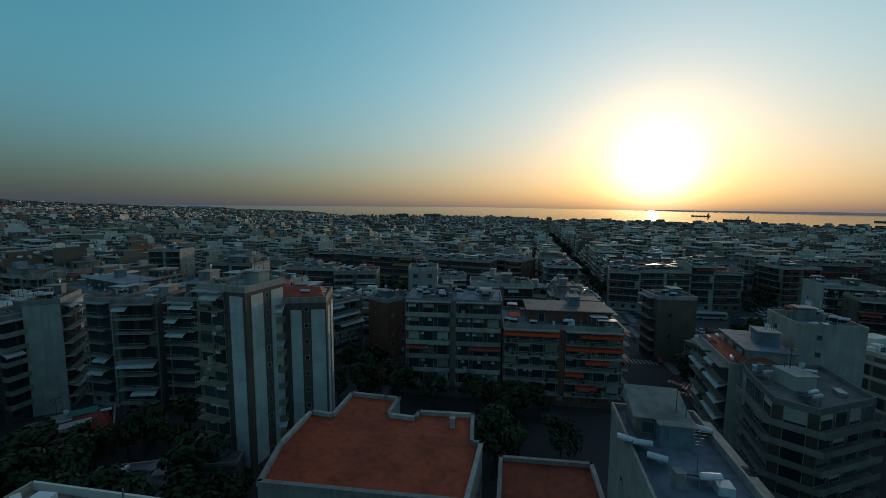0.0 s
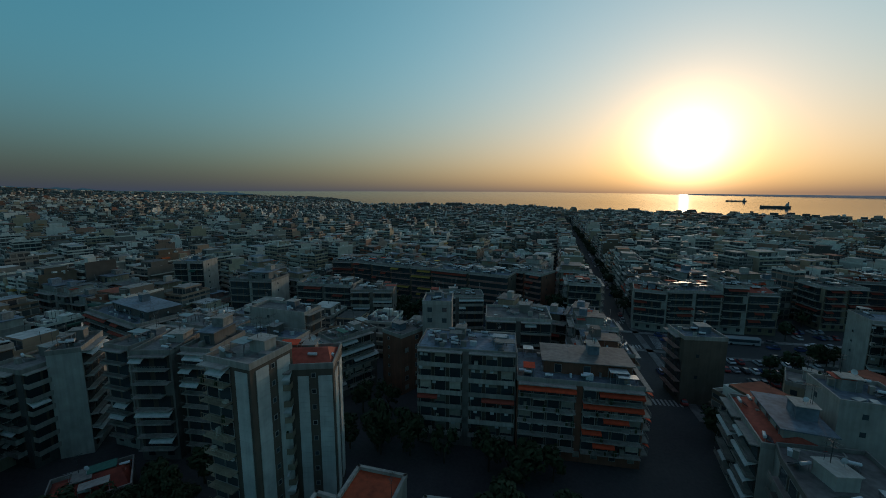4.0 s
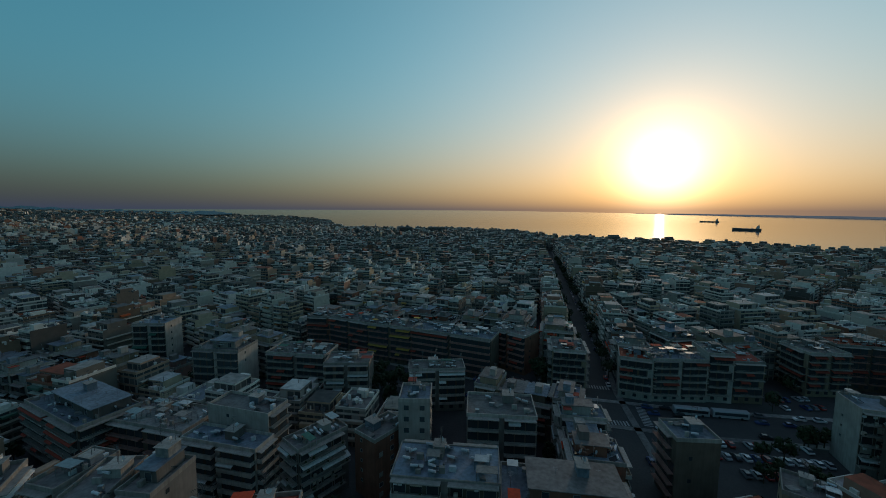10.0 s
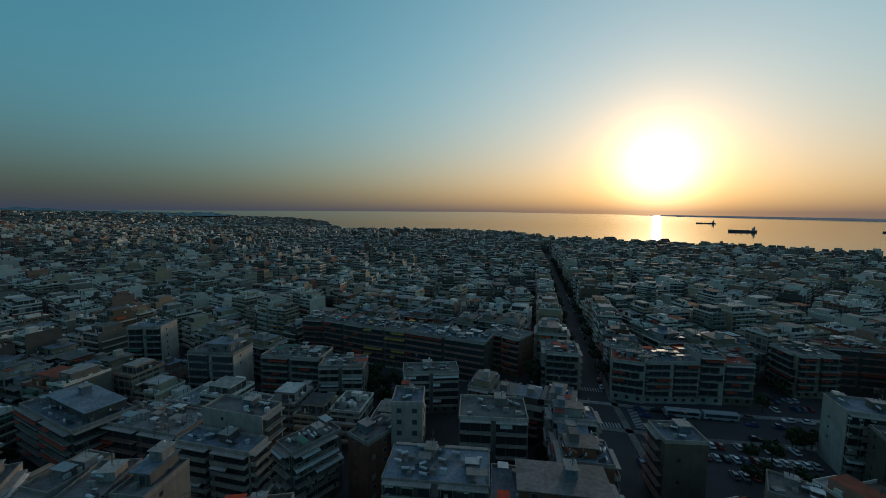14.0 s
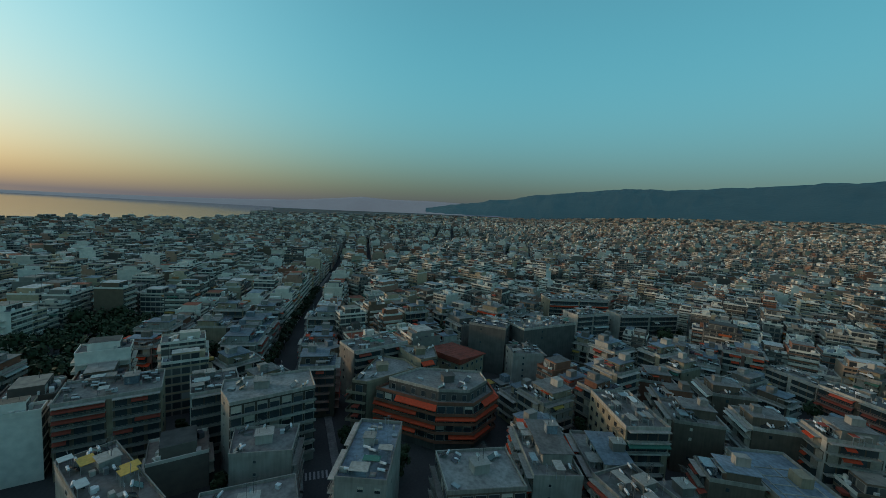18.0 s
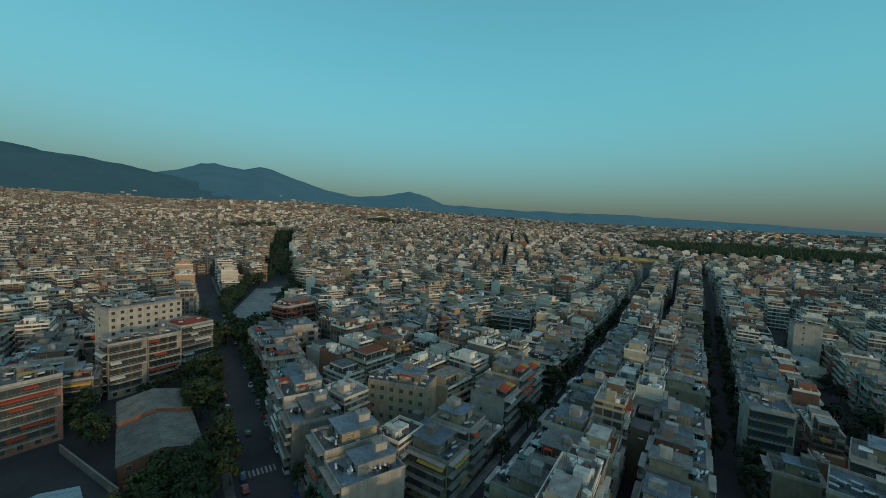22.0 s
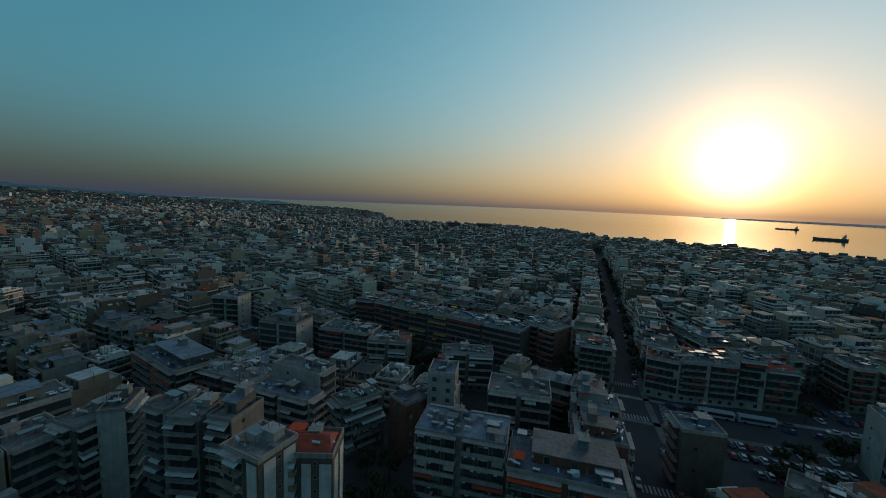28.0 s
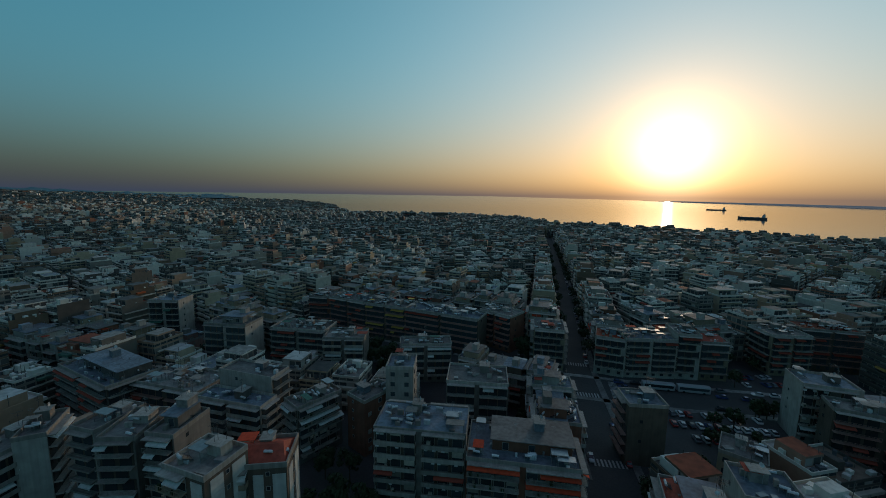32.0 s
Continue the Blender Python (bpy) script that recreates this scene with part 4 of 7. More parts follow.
house(92.8, -75.2, 164.6, 21.7, 12.6, 19, 6, "WBPP", "cream", "", fine=False)
house(84.8, -41.3, 164.3, 20.1, 11.5, 16, 5, "BPPP", "white", "orange setback")
house(66.1, -52.3, -177.1, 14.0, 12.0, 17, 6, "BPPP", "white", "awn")
# the terraces with bright canopies
front_house((-118.0, -28.4), (-131.0, -26.8), 13.0, 13.5, 4, "BPPP", "white", "setback canopy")
front_house((-131.3, -26.8), (-145.0, -25.2), 13.0, 16.5, 5, "BPPP", "cream", "setback canopy orange")
front_house((-145.3, -25.2), (-158.0, -23.7), 13.0, 13.5, 4, "BPPP", "white", "setback canopy")
house(-104.4, -60.5, 99.8, 20.5, 12.0, 19, 6, "WPPP", "cream", "bigpent", fine=False)
house(-144.4, 48.8, 87.4, 11.4, 12.0, 21, 7, "BPBP", "white", "", fine=False)
house(-102.8, 57.2, 69.4, 15.6, 13.0, 20, 7, "WPPP", "cream", "", fine=False)
house(-100.4, 70.8, 75.0, 11.1, 13.0, 19, 6, "BPPP", "cream", "", fine=False)
corner = house(21.3, 33.0, -11.3, 8.4, 17.0, 20.8, 7, "PBPP", "white", "calm blueroof")
front_house((55.2, 83.2), (50.4, 67.0), 11.0, 15.6, 5, "BPPP", "white", "setback redtop")
front_house((63.5, 69.2), (73.5, 66.5), 10.0, 22.5, 7, "PPPP", "white", "calm")
house(-66.0, 63.0, 40.0, 12.0, 9.5, 4.5, 1, "WPPP", "stone", "redtop")
house(-37.5, 58.7, 7.7, 9.1, 8.0, 4, 1, "PPPP", "grey", "flat")
house(-45.1, 50.9, 13.5, 13.0, 9.0, 4, 1, "PPPP", "grey", "flat")


# ---- corner houses on free plans, with balconies that run round their corners ----
def offset(pts, out_):
    """The outline moved outwards, corners mitred; pts run counter-clockwise."""
    n = len(pts)
    made = []
    for i in range(n):
        a, b, c = Vector(pts[i - 1]), Vector(pts[i]), Vector(pts[(i + 1) % n])
        u, v = (b - a).normalized(), (c - b).normalized()
        p, q = Vector((u.y, -u.x)), Vector((v.y, -v.x))
        made.append(b + (p + q) * (out_ / max(0.4, 1 + p.dot(q))))
    return made


def prism(pts, z0, z1, m=0):
    s = Solid()
    n = len(pts)
    s.v = [(p[0], p[1], z0) for p in pts] + [(p[0], p[1], z1) for p in pts]
    for i in range(n):
        j = (i + 1) % n
        s.f.append((i, j, n + j, n + i))
    s.f += [tuple(range(n, 2 * n)), tuple(reversed(range(n)))]
    s.m = [m] * (n + 2)
    return s


def corner_house(label, outline, H, floors, wall, edges, band, awn="", steps=1, lift=3.0, seed=1, deep=1.4, base=0.0):
    """edges: the sides with balconies; steps: how many set-back storeys stand on top."""
    g = random.Random(seed)
    root = tagged(new("apartment_building"), label, "building", group="apartment buildings of the town")
    cx = sum(p[0] for p in outline) / len(outline)
    cy = sum(p[1] for p in outline) / len(outline)
    root.location = (cx, cy, base)
    pts = [Vector((x - cx, y - cy)) for x, y in outline]
    n = len(pts)
    reach = max(p.length for p in pts)
    SITES.append((cx, cy, 0.0, reach * 1.5, reach * 1.5))
    LANDMARKS.append((cx, cy, reach * 0.8, H + base))
    part("wall", prism(pts, -0.5, H).mesh("wall", WALL[wall]), root)
    step = (H - 0.3) / floors
    far = offset(pts, deep)

    def quad(i, a, b):
        """Side i between the offsets a and b."""
        j = (i + 1) % n
        lo, hi = offset(pts, a), offset(pts, b)
        if (i - 1) % n not in edges:
            d = (pts[j] - pts[i]).normalized()
            lo[i], hi[i] = pts[i] + Vector((d.y, -d.x)) * a, pts[i] + Vector((d.y, -d.x)) * b
        if j not in edges:
            d = (pts[j] - pts[i]).normalized()
            lo[j], hi[j] = pts[j] + Vector((d.y, -d.x)) * a, pts[j] + Vector((d.y, -d.x)) * b
        return [hi[i], hi[j], lo[j], lo[i]]

    def bar(s, q, z0, z1, m=0):
        s.hexa([(p.x, p.y, z0) for p in q], [(p.x, p.y, z1) for p in q], m)

    for i in edges:
        d = pts[(i + 1) % n] - pts[i]
        L = d.length
        u = d / L
        turn = Matrix(((u.x, u.y, 0, 0), (u.y, -u.x, 0, 0), (0, 0, 1, 0), (0, 0, 0, 1)))
        back = Solid()
        for k in range(1, floors):
            z = 0.3 + k * step
            s = Solid()
            bar(s, quad(i, 0.0, deep), z - 0.2, z)
            bar(s, quad(i, deep - 0.1, deep), z, z + (0.75 if band != "trim" else 0.5))
            part("balcony", s.mesh("balcony", M_TRIM if band == "trim" else WALL[band]), root)
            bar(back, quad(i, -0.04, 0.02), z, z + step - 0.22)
            if awn and g.random() < 0.75 and L > 3:
                a = g.choice((0.0, 0.0, 0.35))
                b = g.choice((1.0, 1.0, 0.7))
                zz = z + step - 0.22
                q = quad(i, 0.05, deep + 0.35)
                o0, o1, i1, i0 = q
                f = [i0.lerp(i1, a), o0.lerp(o1, a), o0.lerp(o1, b), i0.lerp(i1, b)]
                drop = (0, 0.95, 0.95, 0)
                s = Solid()
                s.hexa([(p.x, p.y, zz - e - 0.05) for p, e in zip(f, drop)], [(p.x, p.y, zz - e) for p, e in zip(f, drop)])
                q = quad(i, deep + 0.33, deep + 0.37)
                o0, o1, i1, i0 = q
                bar(s, [o0.lerp(o1, a), o0.lerp(o1, b), i0.lerp(i1, b), i0.lerp(i1, a)], zz - 1.3, zz - 0.95)
                part("awning", s.mesh("awning", M_AWN[awn]), root, f"{awn} canvas awning")
            c = max(1, int(L / 2.8))
            for j in range(c):
                p = pts[i] + u * ((j + 0.5) * L / c) + Vector((u.y, -u.x)) * 0.02
                m = turn.copy()
                m.translation = (p.x, p.y, z + 0.02)
                part("balcony_door", DOOR[g.choice((0, 0, 0, 1, 2))], root, m=m)
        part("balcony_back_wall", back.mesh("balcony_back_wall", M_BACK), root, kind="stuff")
    for i in range(n):
        if i in edges:
            continue
        d = pts[(i + 1) % n] - pts[i]
        if d.length > 6:
            u = d.normalized()
            m = Matrix(((u.x, u.y, 0, 0), (u.y, -u.x, 0, 0), (0, 0, 1, 0), (0, 0, 0, 1)))
            for k in range(1, floors):
                p = pts[i] + d * 0.4
                m.translation = (p.x, p.y, 0.3 + k * step + 1.0)
                part("window", SMALL, root, m=m.copy())
    top, ring = H, pts
    for t in range(steps + 1):
        part("roof_deck", prism(offset(ring, -0.2), top - 0.2, top + 0.05).mesh("roof_deck", g.choice((M_ROOF, M_ROOF2, M_ROOF))), root)
        outer = far if t == 0 and len(edges) == n else offset(ring, 0.06)
        inner = offset(ring, -0.16)
        for i in range(n):
            j = (i + 1) % n
            s = Solid()
            bar(s, [outer[i], outer[j], inner[j], inner[i]], top - 0.2, top + 0.75)
            part("parapet", s.mesh("parapet", M_TRIM if band == "trim" else WALL[band] if t == 0 else M_TRIM), root)
        if t == steps:
            break
        small = offset(ring, -2.3)
        part("penthouse", prism(small, top, top + lift).mesh("penthouse", WALL[wall]), root)
        for i in range(n):
            d = small[(i + 1) % n] - small[i]
            if d.length < 4:
                continue
            u = d.normalized()
            c = int(d.length / 3.2)
            for j in range(c):
                p = small[i] + u * ((j + 0.5) * d.length / c)
                m = Matrix(((u.x, u.y, 0, 0), (u.y, -u.x, 0, 0), (0, 0, 1, 0), (0, 0, 0, 1)))
                m.translation = (p.x, p.y, top + 0.2)
                part("penthouse_window", PENT, root, m=m)
        ring, top = small, top + lift
    c = sum((Vector(p) for p in ring), Vector((0, 0))) / n
    s = Solid()
    s.box(c.x - 1.6, c.x + 1.6, c.y - 1.9, c.y + 1.9, top, top + 2.3)
    s.box(c.x - 1.85, c.x + 1.85, c.y - 2.15, c.y + 2.15, top + 2.3, top + 2.45)
    part("stair_house", s.mesh("stair_house", WALL[wall]), root)
    for k in range(7):
        i = g.randrange(n)
        p = c.lerp(Vector(ring[i]), g.uniform(0.45, 0.8))
        if abs(p.x - c.x) < 2.6 and abs(p.y - c.y) < 3.0:
            continue
        if k < 4:
            part("water_heater", HEATER, root, m=pose(p.x, p.y, top + 0.05, 0, 0, g.uniform(140, 220)))
        else:
            part("roof_box", g.choice(ROOFBOX), root, m=pose(p.x, p.y, top + 0.02, 0, 0, g.uniform(0, 90)))
    for k in range(3):
        part("antenna", ANTENNA, root, m=pose(c.x + g.uniform(-1.2, 1.2), c.y + g.uniform(-1.5, 1.5), top + 2.4, 0, 0, g.uniform(0, 180)))
    part("satellite_dish", DISH, root, m=pose(c.x + 1, c.y, top + 2.4, 0, 0, g.uniform(0, 360)))
    return root


corner_house("dark corner apartment block with red-orange balconies and awnings", [(129.5, -6), (115, -22.5), (112, -33.5), (118.5, -43.6), (129, -45), (137, -22)], 15, 5, "stone", (0, 1, 2, 3), "brick",
             "orange", 1, 3.2, 4)
corner_house("white stepped corner apartment block with wrapping balconies", [(50, 62.5), (46.8, 53.2), (50.2, 50), (61.5, 53.5), (64.5, 65), (52, 66.2)], 16.3, 6, "white", (0, 1, 2), "grey", "", 0, 3.1, 7)
corner_house("white apartment block with a blank gable and a terrace roof", [(121.7, 38), (113.5, 34.5), (119.5, 13.5), (131.5, 15), (128, 38.5)], 22, 7, "white", (1,), "trim", "", 0, 3, 3)
corner_house("white lower wing with a dark terrace roof", [(112.1, 33), (100.7, 32.4), (99, 18.8), (110.1, 17.4)], 16, 5, "white", (2,), "trim", "", 0, 3, 5)
corner_house("white apartment block with a pale blue-grey roof", [(90.6, -14.2), (77, -12.5), (74, -29.7), (87.9, -31.8)], 16, 5, "white", (0, 1), "trim", "", 0, 3, 9)
corner_house("low white apartment block with a terrace and white sails", [(93, 36.4), (79, 35), (80.5, 16.5), (94.6, 17.8)], 13, 4, "white", (1,), "trim", "white", 0, 3, 10)
corner_house("cream apartment block stepping round a courtyard", [(141.7, -4.3), (133, 1.5), (130.5, -3), (138.8, -22.5), (147, -20), (153.5, -11)], 16.5, 5, "cream", (0, 1), "cream", "red", 0, 3, 6)
corner_house("cream apartment block with a set-back cream top floor", [(147.5, -20.5), (139.5, -24), (141.5, -31), (152, -33), (156, -19)], 19, 6, "cream", (1,), "cream", "orange", 0, 3, 8)


def tiled_hall(x, y, turn, w, d, H, label):
    """A pale hall under a broad, low, tiled red roof."""
    root = tagged(new("community_hall"), label, "building")
    root.matrix_world = pose(x, y, 0, 0, 0, turn)
    s = Solid()
    s.box(-w / 2, w / 2, -d / 2, d / 2, -0.3, H)
    part("wall", s.mesh("wall", WALL["cream"]), root)
    s = Solid()
    e = 0.7
    a, b = w / 2 + e, d / 2 + e
    s.hexa([(-a, -b, H), (a, -b, H), (a, b, H), (-a, b, H)], [(-a, -b, H + 0.25), (a, -b, H + 0.25), (a, b, H + 2.2), (-a, b, H + 2.2)])
    roof = part("roof", s.mesh("roof", M_TILE), root, "dark red tiled roof")
    for i in range(9):
        s = Solid()
        u = -a + (i + 0.5) * 2 * a / 9
        s.hexa([(u - 0.06, -b, H + 0.25), (u + 0.06, -b, H + 0.25), (u + 0.06, b, H + 2.2), (u - 0.06, b, H + 2.2)],
               [(u - 0.06, -b, H + 0.36), (u + 0.06, -b, H + 0.36), (u + 0.06, b, H + 2.31), (u - 0.06, b, H + 2.31)])
        part("roof_rib", s.mesh("roof_rib", M_TILE), roof)
    for side in FACES:
        wl = Wall(side, w, d)
        c = int(wl.length / 3)
        for k in range(c):
            for z in (H - 2.6, H - 6.4):
                part("window", WINDOW[0], root, m=wl.turn((k + 0.5) * wl.length / c, 0, z))
    SITES.append((x, y, radians(turn), w, d))
    LANDMARKS.append((x, y, w * 0.5, H))


tiled_hall(155, -44, 32, 17, 17, 15, "cream community hall with a dark red tiled roof")


# single blocks that stand out of the town: by the shore, among the middle rows
for x, y, turn, w, d, H, fl, sides, wall, opt in ((-126, 1050, 8, 34, 20, 27, 9, "BBBB", "grey", ""), (-45, 1062, 8, 44, 20, 27, 9, "BBBB", "grey", ""),
                                                 (-704, 238, 80, 18, 14, 28, 9, "PPPP", "pink", "orange"), (-283, 101, 83, 12, 14, 26, 8, "PPBP", "white", ""),
                                                 (-120, 75, 68, 30, 13, 20, 6, "BPBP", "cream", "setback"), (-245, -61, 95, 26, 16, 15, 5, "BPBP", "white", "")):
    house(x, y, turn, w, d, H, fl, sides, wall, opt, fine=False)

# the row beside the towers
front_house((-67.6, 75.6), (-59.6, 76.4), 12, 24, 8, "BPPP", "grey", "awn pale calm")
front_house((-58.8, 78.2), (-51.8, 77.6), 11, 24, 8, "BPPP", "grey", "awn pale bigpent")
front_house((-78.2, 80.2), (-71.2, 78.8), 12, 23.4, 8, "BPPP", "white", "awn pale calm")
front_house((-85.6, 74.6), (-80.4, 77.2), 11, 23.6, 8, "PBPP", "white", "calm")
front_house((-96.5, 73.0), (-87.4, 71.2), 11, 21, 7, "BBPP", "stone", "awn pale calm")


def warehouse(x, y, turn, w, d, H):
    """An old brick warehouse: two bays under low pitched sheet roofs, one a little higher."""
    root = tagged(new("brick_warehouse"), "old brick warehouse under grey-brown pitched sheet roofs", "building")
    root.matrix_world = pose(x, y, 0, 0, 0, turn)
    SITES.append((x, y, radians(turn), w, d))
    for k, (v0, v1, h) in enumerate(((-d / 2, -d * 0.08, H), (-d * 0.08 + 0.02, d / 2, H - 1.2))):
        s = Solid()
        s.box(-w / 2, w / 2, v0, v1, -0.4, h)
        s.poly([(-w / 2, v0, h), (w / 2, v0, h), (0, v0, h + 2.2)])
        s.poly([(w / 2, v1, h), (-w / 2, v1, h), (0, v1, h + 2.2)])
        part("wall", s.mesh("wall", WALL["brick"]), root)
        for sx in (-1, 1):
            s = Solid()
            e = w / 2 + 0.4
            lo = [(0, v0 - 0.3, h + 2.22), (sx * e, v0 - 0.3, h - 0.12), (sx * e, v1, h - 0.12), (0, v1, h + 2.22)]
            if sx < 0:
                lo = lo[::-1]
            s.hexa(lo, [(p[0], p[1], p[2] + 0.14) for p in lo])
            roof = part("roof", s.mesh("roof", M_SHEET), root)
            for j in range(9):
                s = Solid()
                v = v0 + (j + 0.5) * (v1 - v0) / 9
                q = [(0, v - 0.05, h + 2.36), (sx * e, v - 0.05, h + 0.02), (sx * e, v + 0.05, h + 0.02), (0, v + 0.05, h + 2.36)]
                if sx < 0:
                    q = q[::-1]
                s.hexa(q, [(p[0], p[1], p[2] + 0.07) for p in q])
                part("roof_seam", s.mesh("roof_seam", M_SHEET), roof)
    for side in FACES:
        wl = Wall(side, w, d)
        n = int(wl.length / 4)
        for j in range(n):
            part("window", WINDOW[0], root, m=wl.turn((j + 0.5) * wl.length / n, 0, 4.2))


M_SHEET = roofing("weathered_sheet_roof", (0.30, 0.26, 0.22))
warehouse(-60.5, -124, -24.3, 19, 42, 7.0)

# the wash house and the plant on the roof of the block nearest to the start
s = Solid()
s.box(-3.0, 1.6, 3.4, 7.0, 20.4, 23.0)
part("wash_house", s.mesh("wash_house", WALL["grey"]), corner)
s = Solid()
s.hexa([(-3.4, 3.0, 23.0), (2.0, 3.0, 23.0), (2.0, 7.4, 23.0), (-3.4, 7.4, 23.0)], [(-3.4, 3.0, 23.1), (2.0, 3.0, 23.1), (2.0, 7.4, 24.5), (-3.4, 7.4, 24.5)])
part("wash_house_roof", s.mesh("wash_house_roof", M_SHEET), corner)
for u in (-1.9, 0.5):
    part("window", WINDOW[0], corner, m=pose(u, 3.4, 21.3, 0, 0, 180))
for u, v in ((-4.2, 1.6), (3.6, 5.0)):
    part("water_heater", HEATER, corner, m=pose(u, v, 20.54, 0, 0, 160))


# ---- the works beside the avenue: a long bent wing, a low annex, a pitched shed and the yard wall ----
def roofed(root, outline, H, wall, roof, rim=0.45):
    """A flat-roofed wing on a free plan, with a parapet along each side."""
    part("wall", prism([Vector(p) for p in outline], -0.4, H).mesh("wall", WALL[wall]), root)
    inner, lid = offset(outline, -0.3), offset(outline, -0.32)
    part("roof_deck", prism(lid, H, H + 0.12).mesh("roof_deck", roof), root)
    n = len(outline)
    for i in range(n):
        j = (i + 1) % n
        q = [outline[i], outline[j], inner[j], inner[i]]
        s = Solid()
        s.hexa([(p[0], p[1], H) for p in q], [(p[0], p[1], H + rim) for p in q])
        part("parapet", s.mesh("parapet", WALL[wall]), root)


def works():
    root = tagged(new("industrial_works"), "low grey industrial works with a bent flat roof", "building")
    root.location = (-3.0, -104.0, 0.0)

    def at(*pts):
        return [(x + 3.0, y + 104.0) for x, y in pts]

    roofed(root, at((-0.3, -130.6), (8.3, -76.0), (-4.9, -75.5), (-10.8, -119.3), (-20.7, -119.7), (-22.7, -132.3)), 8.0, "grey", M_ROOF)
    roofed(root, at((-10.2, -115.5), (-8.6, -104.2), (-19.0, -102.9), (-21.0, -114.6)), 5.6, "cream", M_ROOF, 0.25)
    roofed(root, at((-6.9, -93.0), (-4.6, -77.5), (-11.8, -77.0), (-14.4, -92.6)), 4.6, "grey", M_ROOF, 0.25)
    # the lantern: a raised strip with a row of windows under a sheet roof
    s = Solid()
    s.box(-16.4, -4.2, 5.6, 10.2, -0.3, 6.4)
    part("wall", s.mesh("wall", WALL["cream"]), root)
    s = Solid()
    s.hexa([(-16.8, 5.0, 7.2), (-3.8, 5.0, 7.2), (-3.8, 10.8, 6.4), (-16.8, 10.8, 6.4)], [(-16.8, 5.0, 7.4), (-3.8, 5.0, 7.4), (-3.8, 10.8, 6.6), (-16.8, 10.8, 6.6)])
    part("sheet_roof", s.mesh("sheet_roof", M_METAL), root)
    for k in range(7):
        s = Solid()
        u = -15.6 + k * 1.65
        s.box(u, u + 1.2, 10.18, 10.28, 4.9, 6.1)
        part("window", s.mesh("window", M_GLASS), root)
    # stair houses, chimneys and boxes on the roofs
    for x, y, z, w, d, h, m in ((-9.5, -9.5, 5.6, 3.4, 2.4, 2.3, WALL["brick"]), (-6.6, -13.0, 8.0, 1.2, 1.2, 2.0, WALL["cream"]), (5.2, 8.0, 8.0, 2.2, 1.4, 1.0, M_DARK), (1.6, -6.0, 8.0, 1.4, 1.2, 0.9, M_DARK),
                             (-12.5, -3.0, 5.6, 1.0, 0.9, 1.1, M_METAL), (-7.4, -5.4, 5.6, 1.2, 0.9, 0.8, M_DARK)):
        s = Solid()
        s.box(x, x + w, y, y + d, z, z + h)
        s.box(x - 0.12, x + w + 0.12, y - 0.12, y + d + 0.12, z + h, z + h + 0.15)
        part("roof_box", s.mesh("roof_box", m), root)
    for x, y, dx, dy in ((1.0, -6.0, -5.0, 0.3), (4.8, 8.8, -6.4, 0.4)):
        s = Solid()
        s.tube((x, y, 8.5), (x + dx, y + dy, 8.5), 0.22, 0.22, 8)
        part("duct", s.mesh("duct", M_METAL), root)

    shed = tagged(new("pitched_shed"), "pale grey workshop under a low pitched metal roof", "building")
    shed.matrix_world = pose(-25.3, -98.3, 0, 0, 0, -16)
    w, d, h = 6.6, 11.6, 6.0
    s = Solid()
    s.box(-w, w, -d, d, -0.4, h)
    s.poly([(-w, -d, h), (w, -d, h), (0, -d, h + 1.4)])
    s.poly([(w, d, h), (-w, d, h), (0, d, h + 1.4)])
    part("wall", s.mesh("wall", WALL["cream"]), shed)
    for q in (-1, 1):
        lo = [(0, -d - 0.4, h + 1.42), (q * (w + 0.4), -d - 0.4, h - 0.06), (q * (w + 0.4), d + 0.4, h - 0.06), (0, d + 0.4, h + 1.42)]
        if q < 0:
            lo = lo[::-1]
        s = Solid()
        s.hexa(lo, [(p[0], p[1], p[2] + 0.12) for p in lo])
        roof = part("sheet_roof", s.mesh("sheet_roof", M_METAL), shed)
        for k in range(8):
            v = -d + 1.4 + k * 2.9
            r = [(0, v, h + 1.54), (q * (w + 0.4), v, h + 0.06), (q * (w + 0.4), v + 0.1, h + 0.06), (0, v + 0.1, h + 1.54)]
            if q < 0:
                r = r[::-1]
            s = Solid()
            s.hexa(r, [(p[0], p[1], p[2] + 0.06) for p in r])
            part("roof_seam", s.mesh("roof_seam", M_METAL), roof)
    s = Solid()
    s.box(-1.8, 1.8, d, d + 0.08, 0.0, 3.6)
    part("gate", s.mesh("gate", M_SHUT), shed)

    yard = tagged(new("yard_wall"), "rendered yard wall between works and warehouse", "wall")
    yard.matrix_world = pose(-42.5, -123.0, 0, 0, 0, -2.5)
    s = Solid()
    s.box(-0.15, 0.15, -18.0, 18.0, -0.3, 2.4)
    part("wall", s.mesh("wall", WALL["grey"]), yard)
    s = Solid()
    s.box(-0.22, 0.22, -18.05, 18.05, 2.4, 2.52)
    part("coping", s.mesh("coping", M_TRIM), yard)
    for x, y, w, d in ((2.7, -101.1, 25.2, 54.0), (-20.4, -98.0, 24.0, 26.0), (-12.0, -125.0, 22.0, 15.0)):
        SITES.append((x, y, radians(-12), w, d))
    LANDMARKS.append((2.7, -101.1, 23.0, 9.0))
    LANDMARKS.append((-20.4, -98.0, 12.0, 8.0))


works()


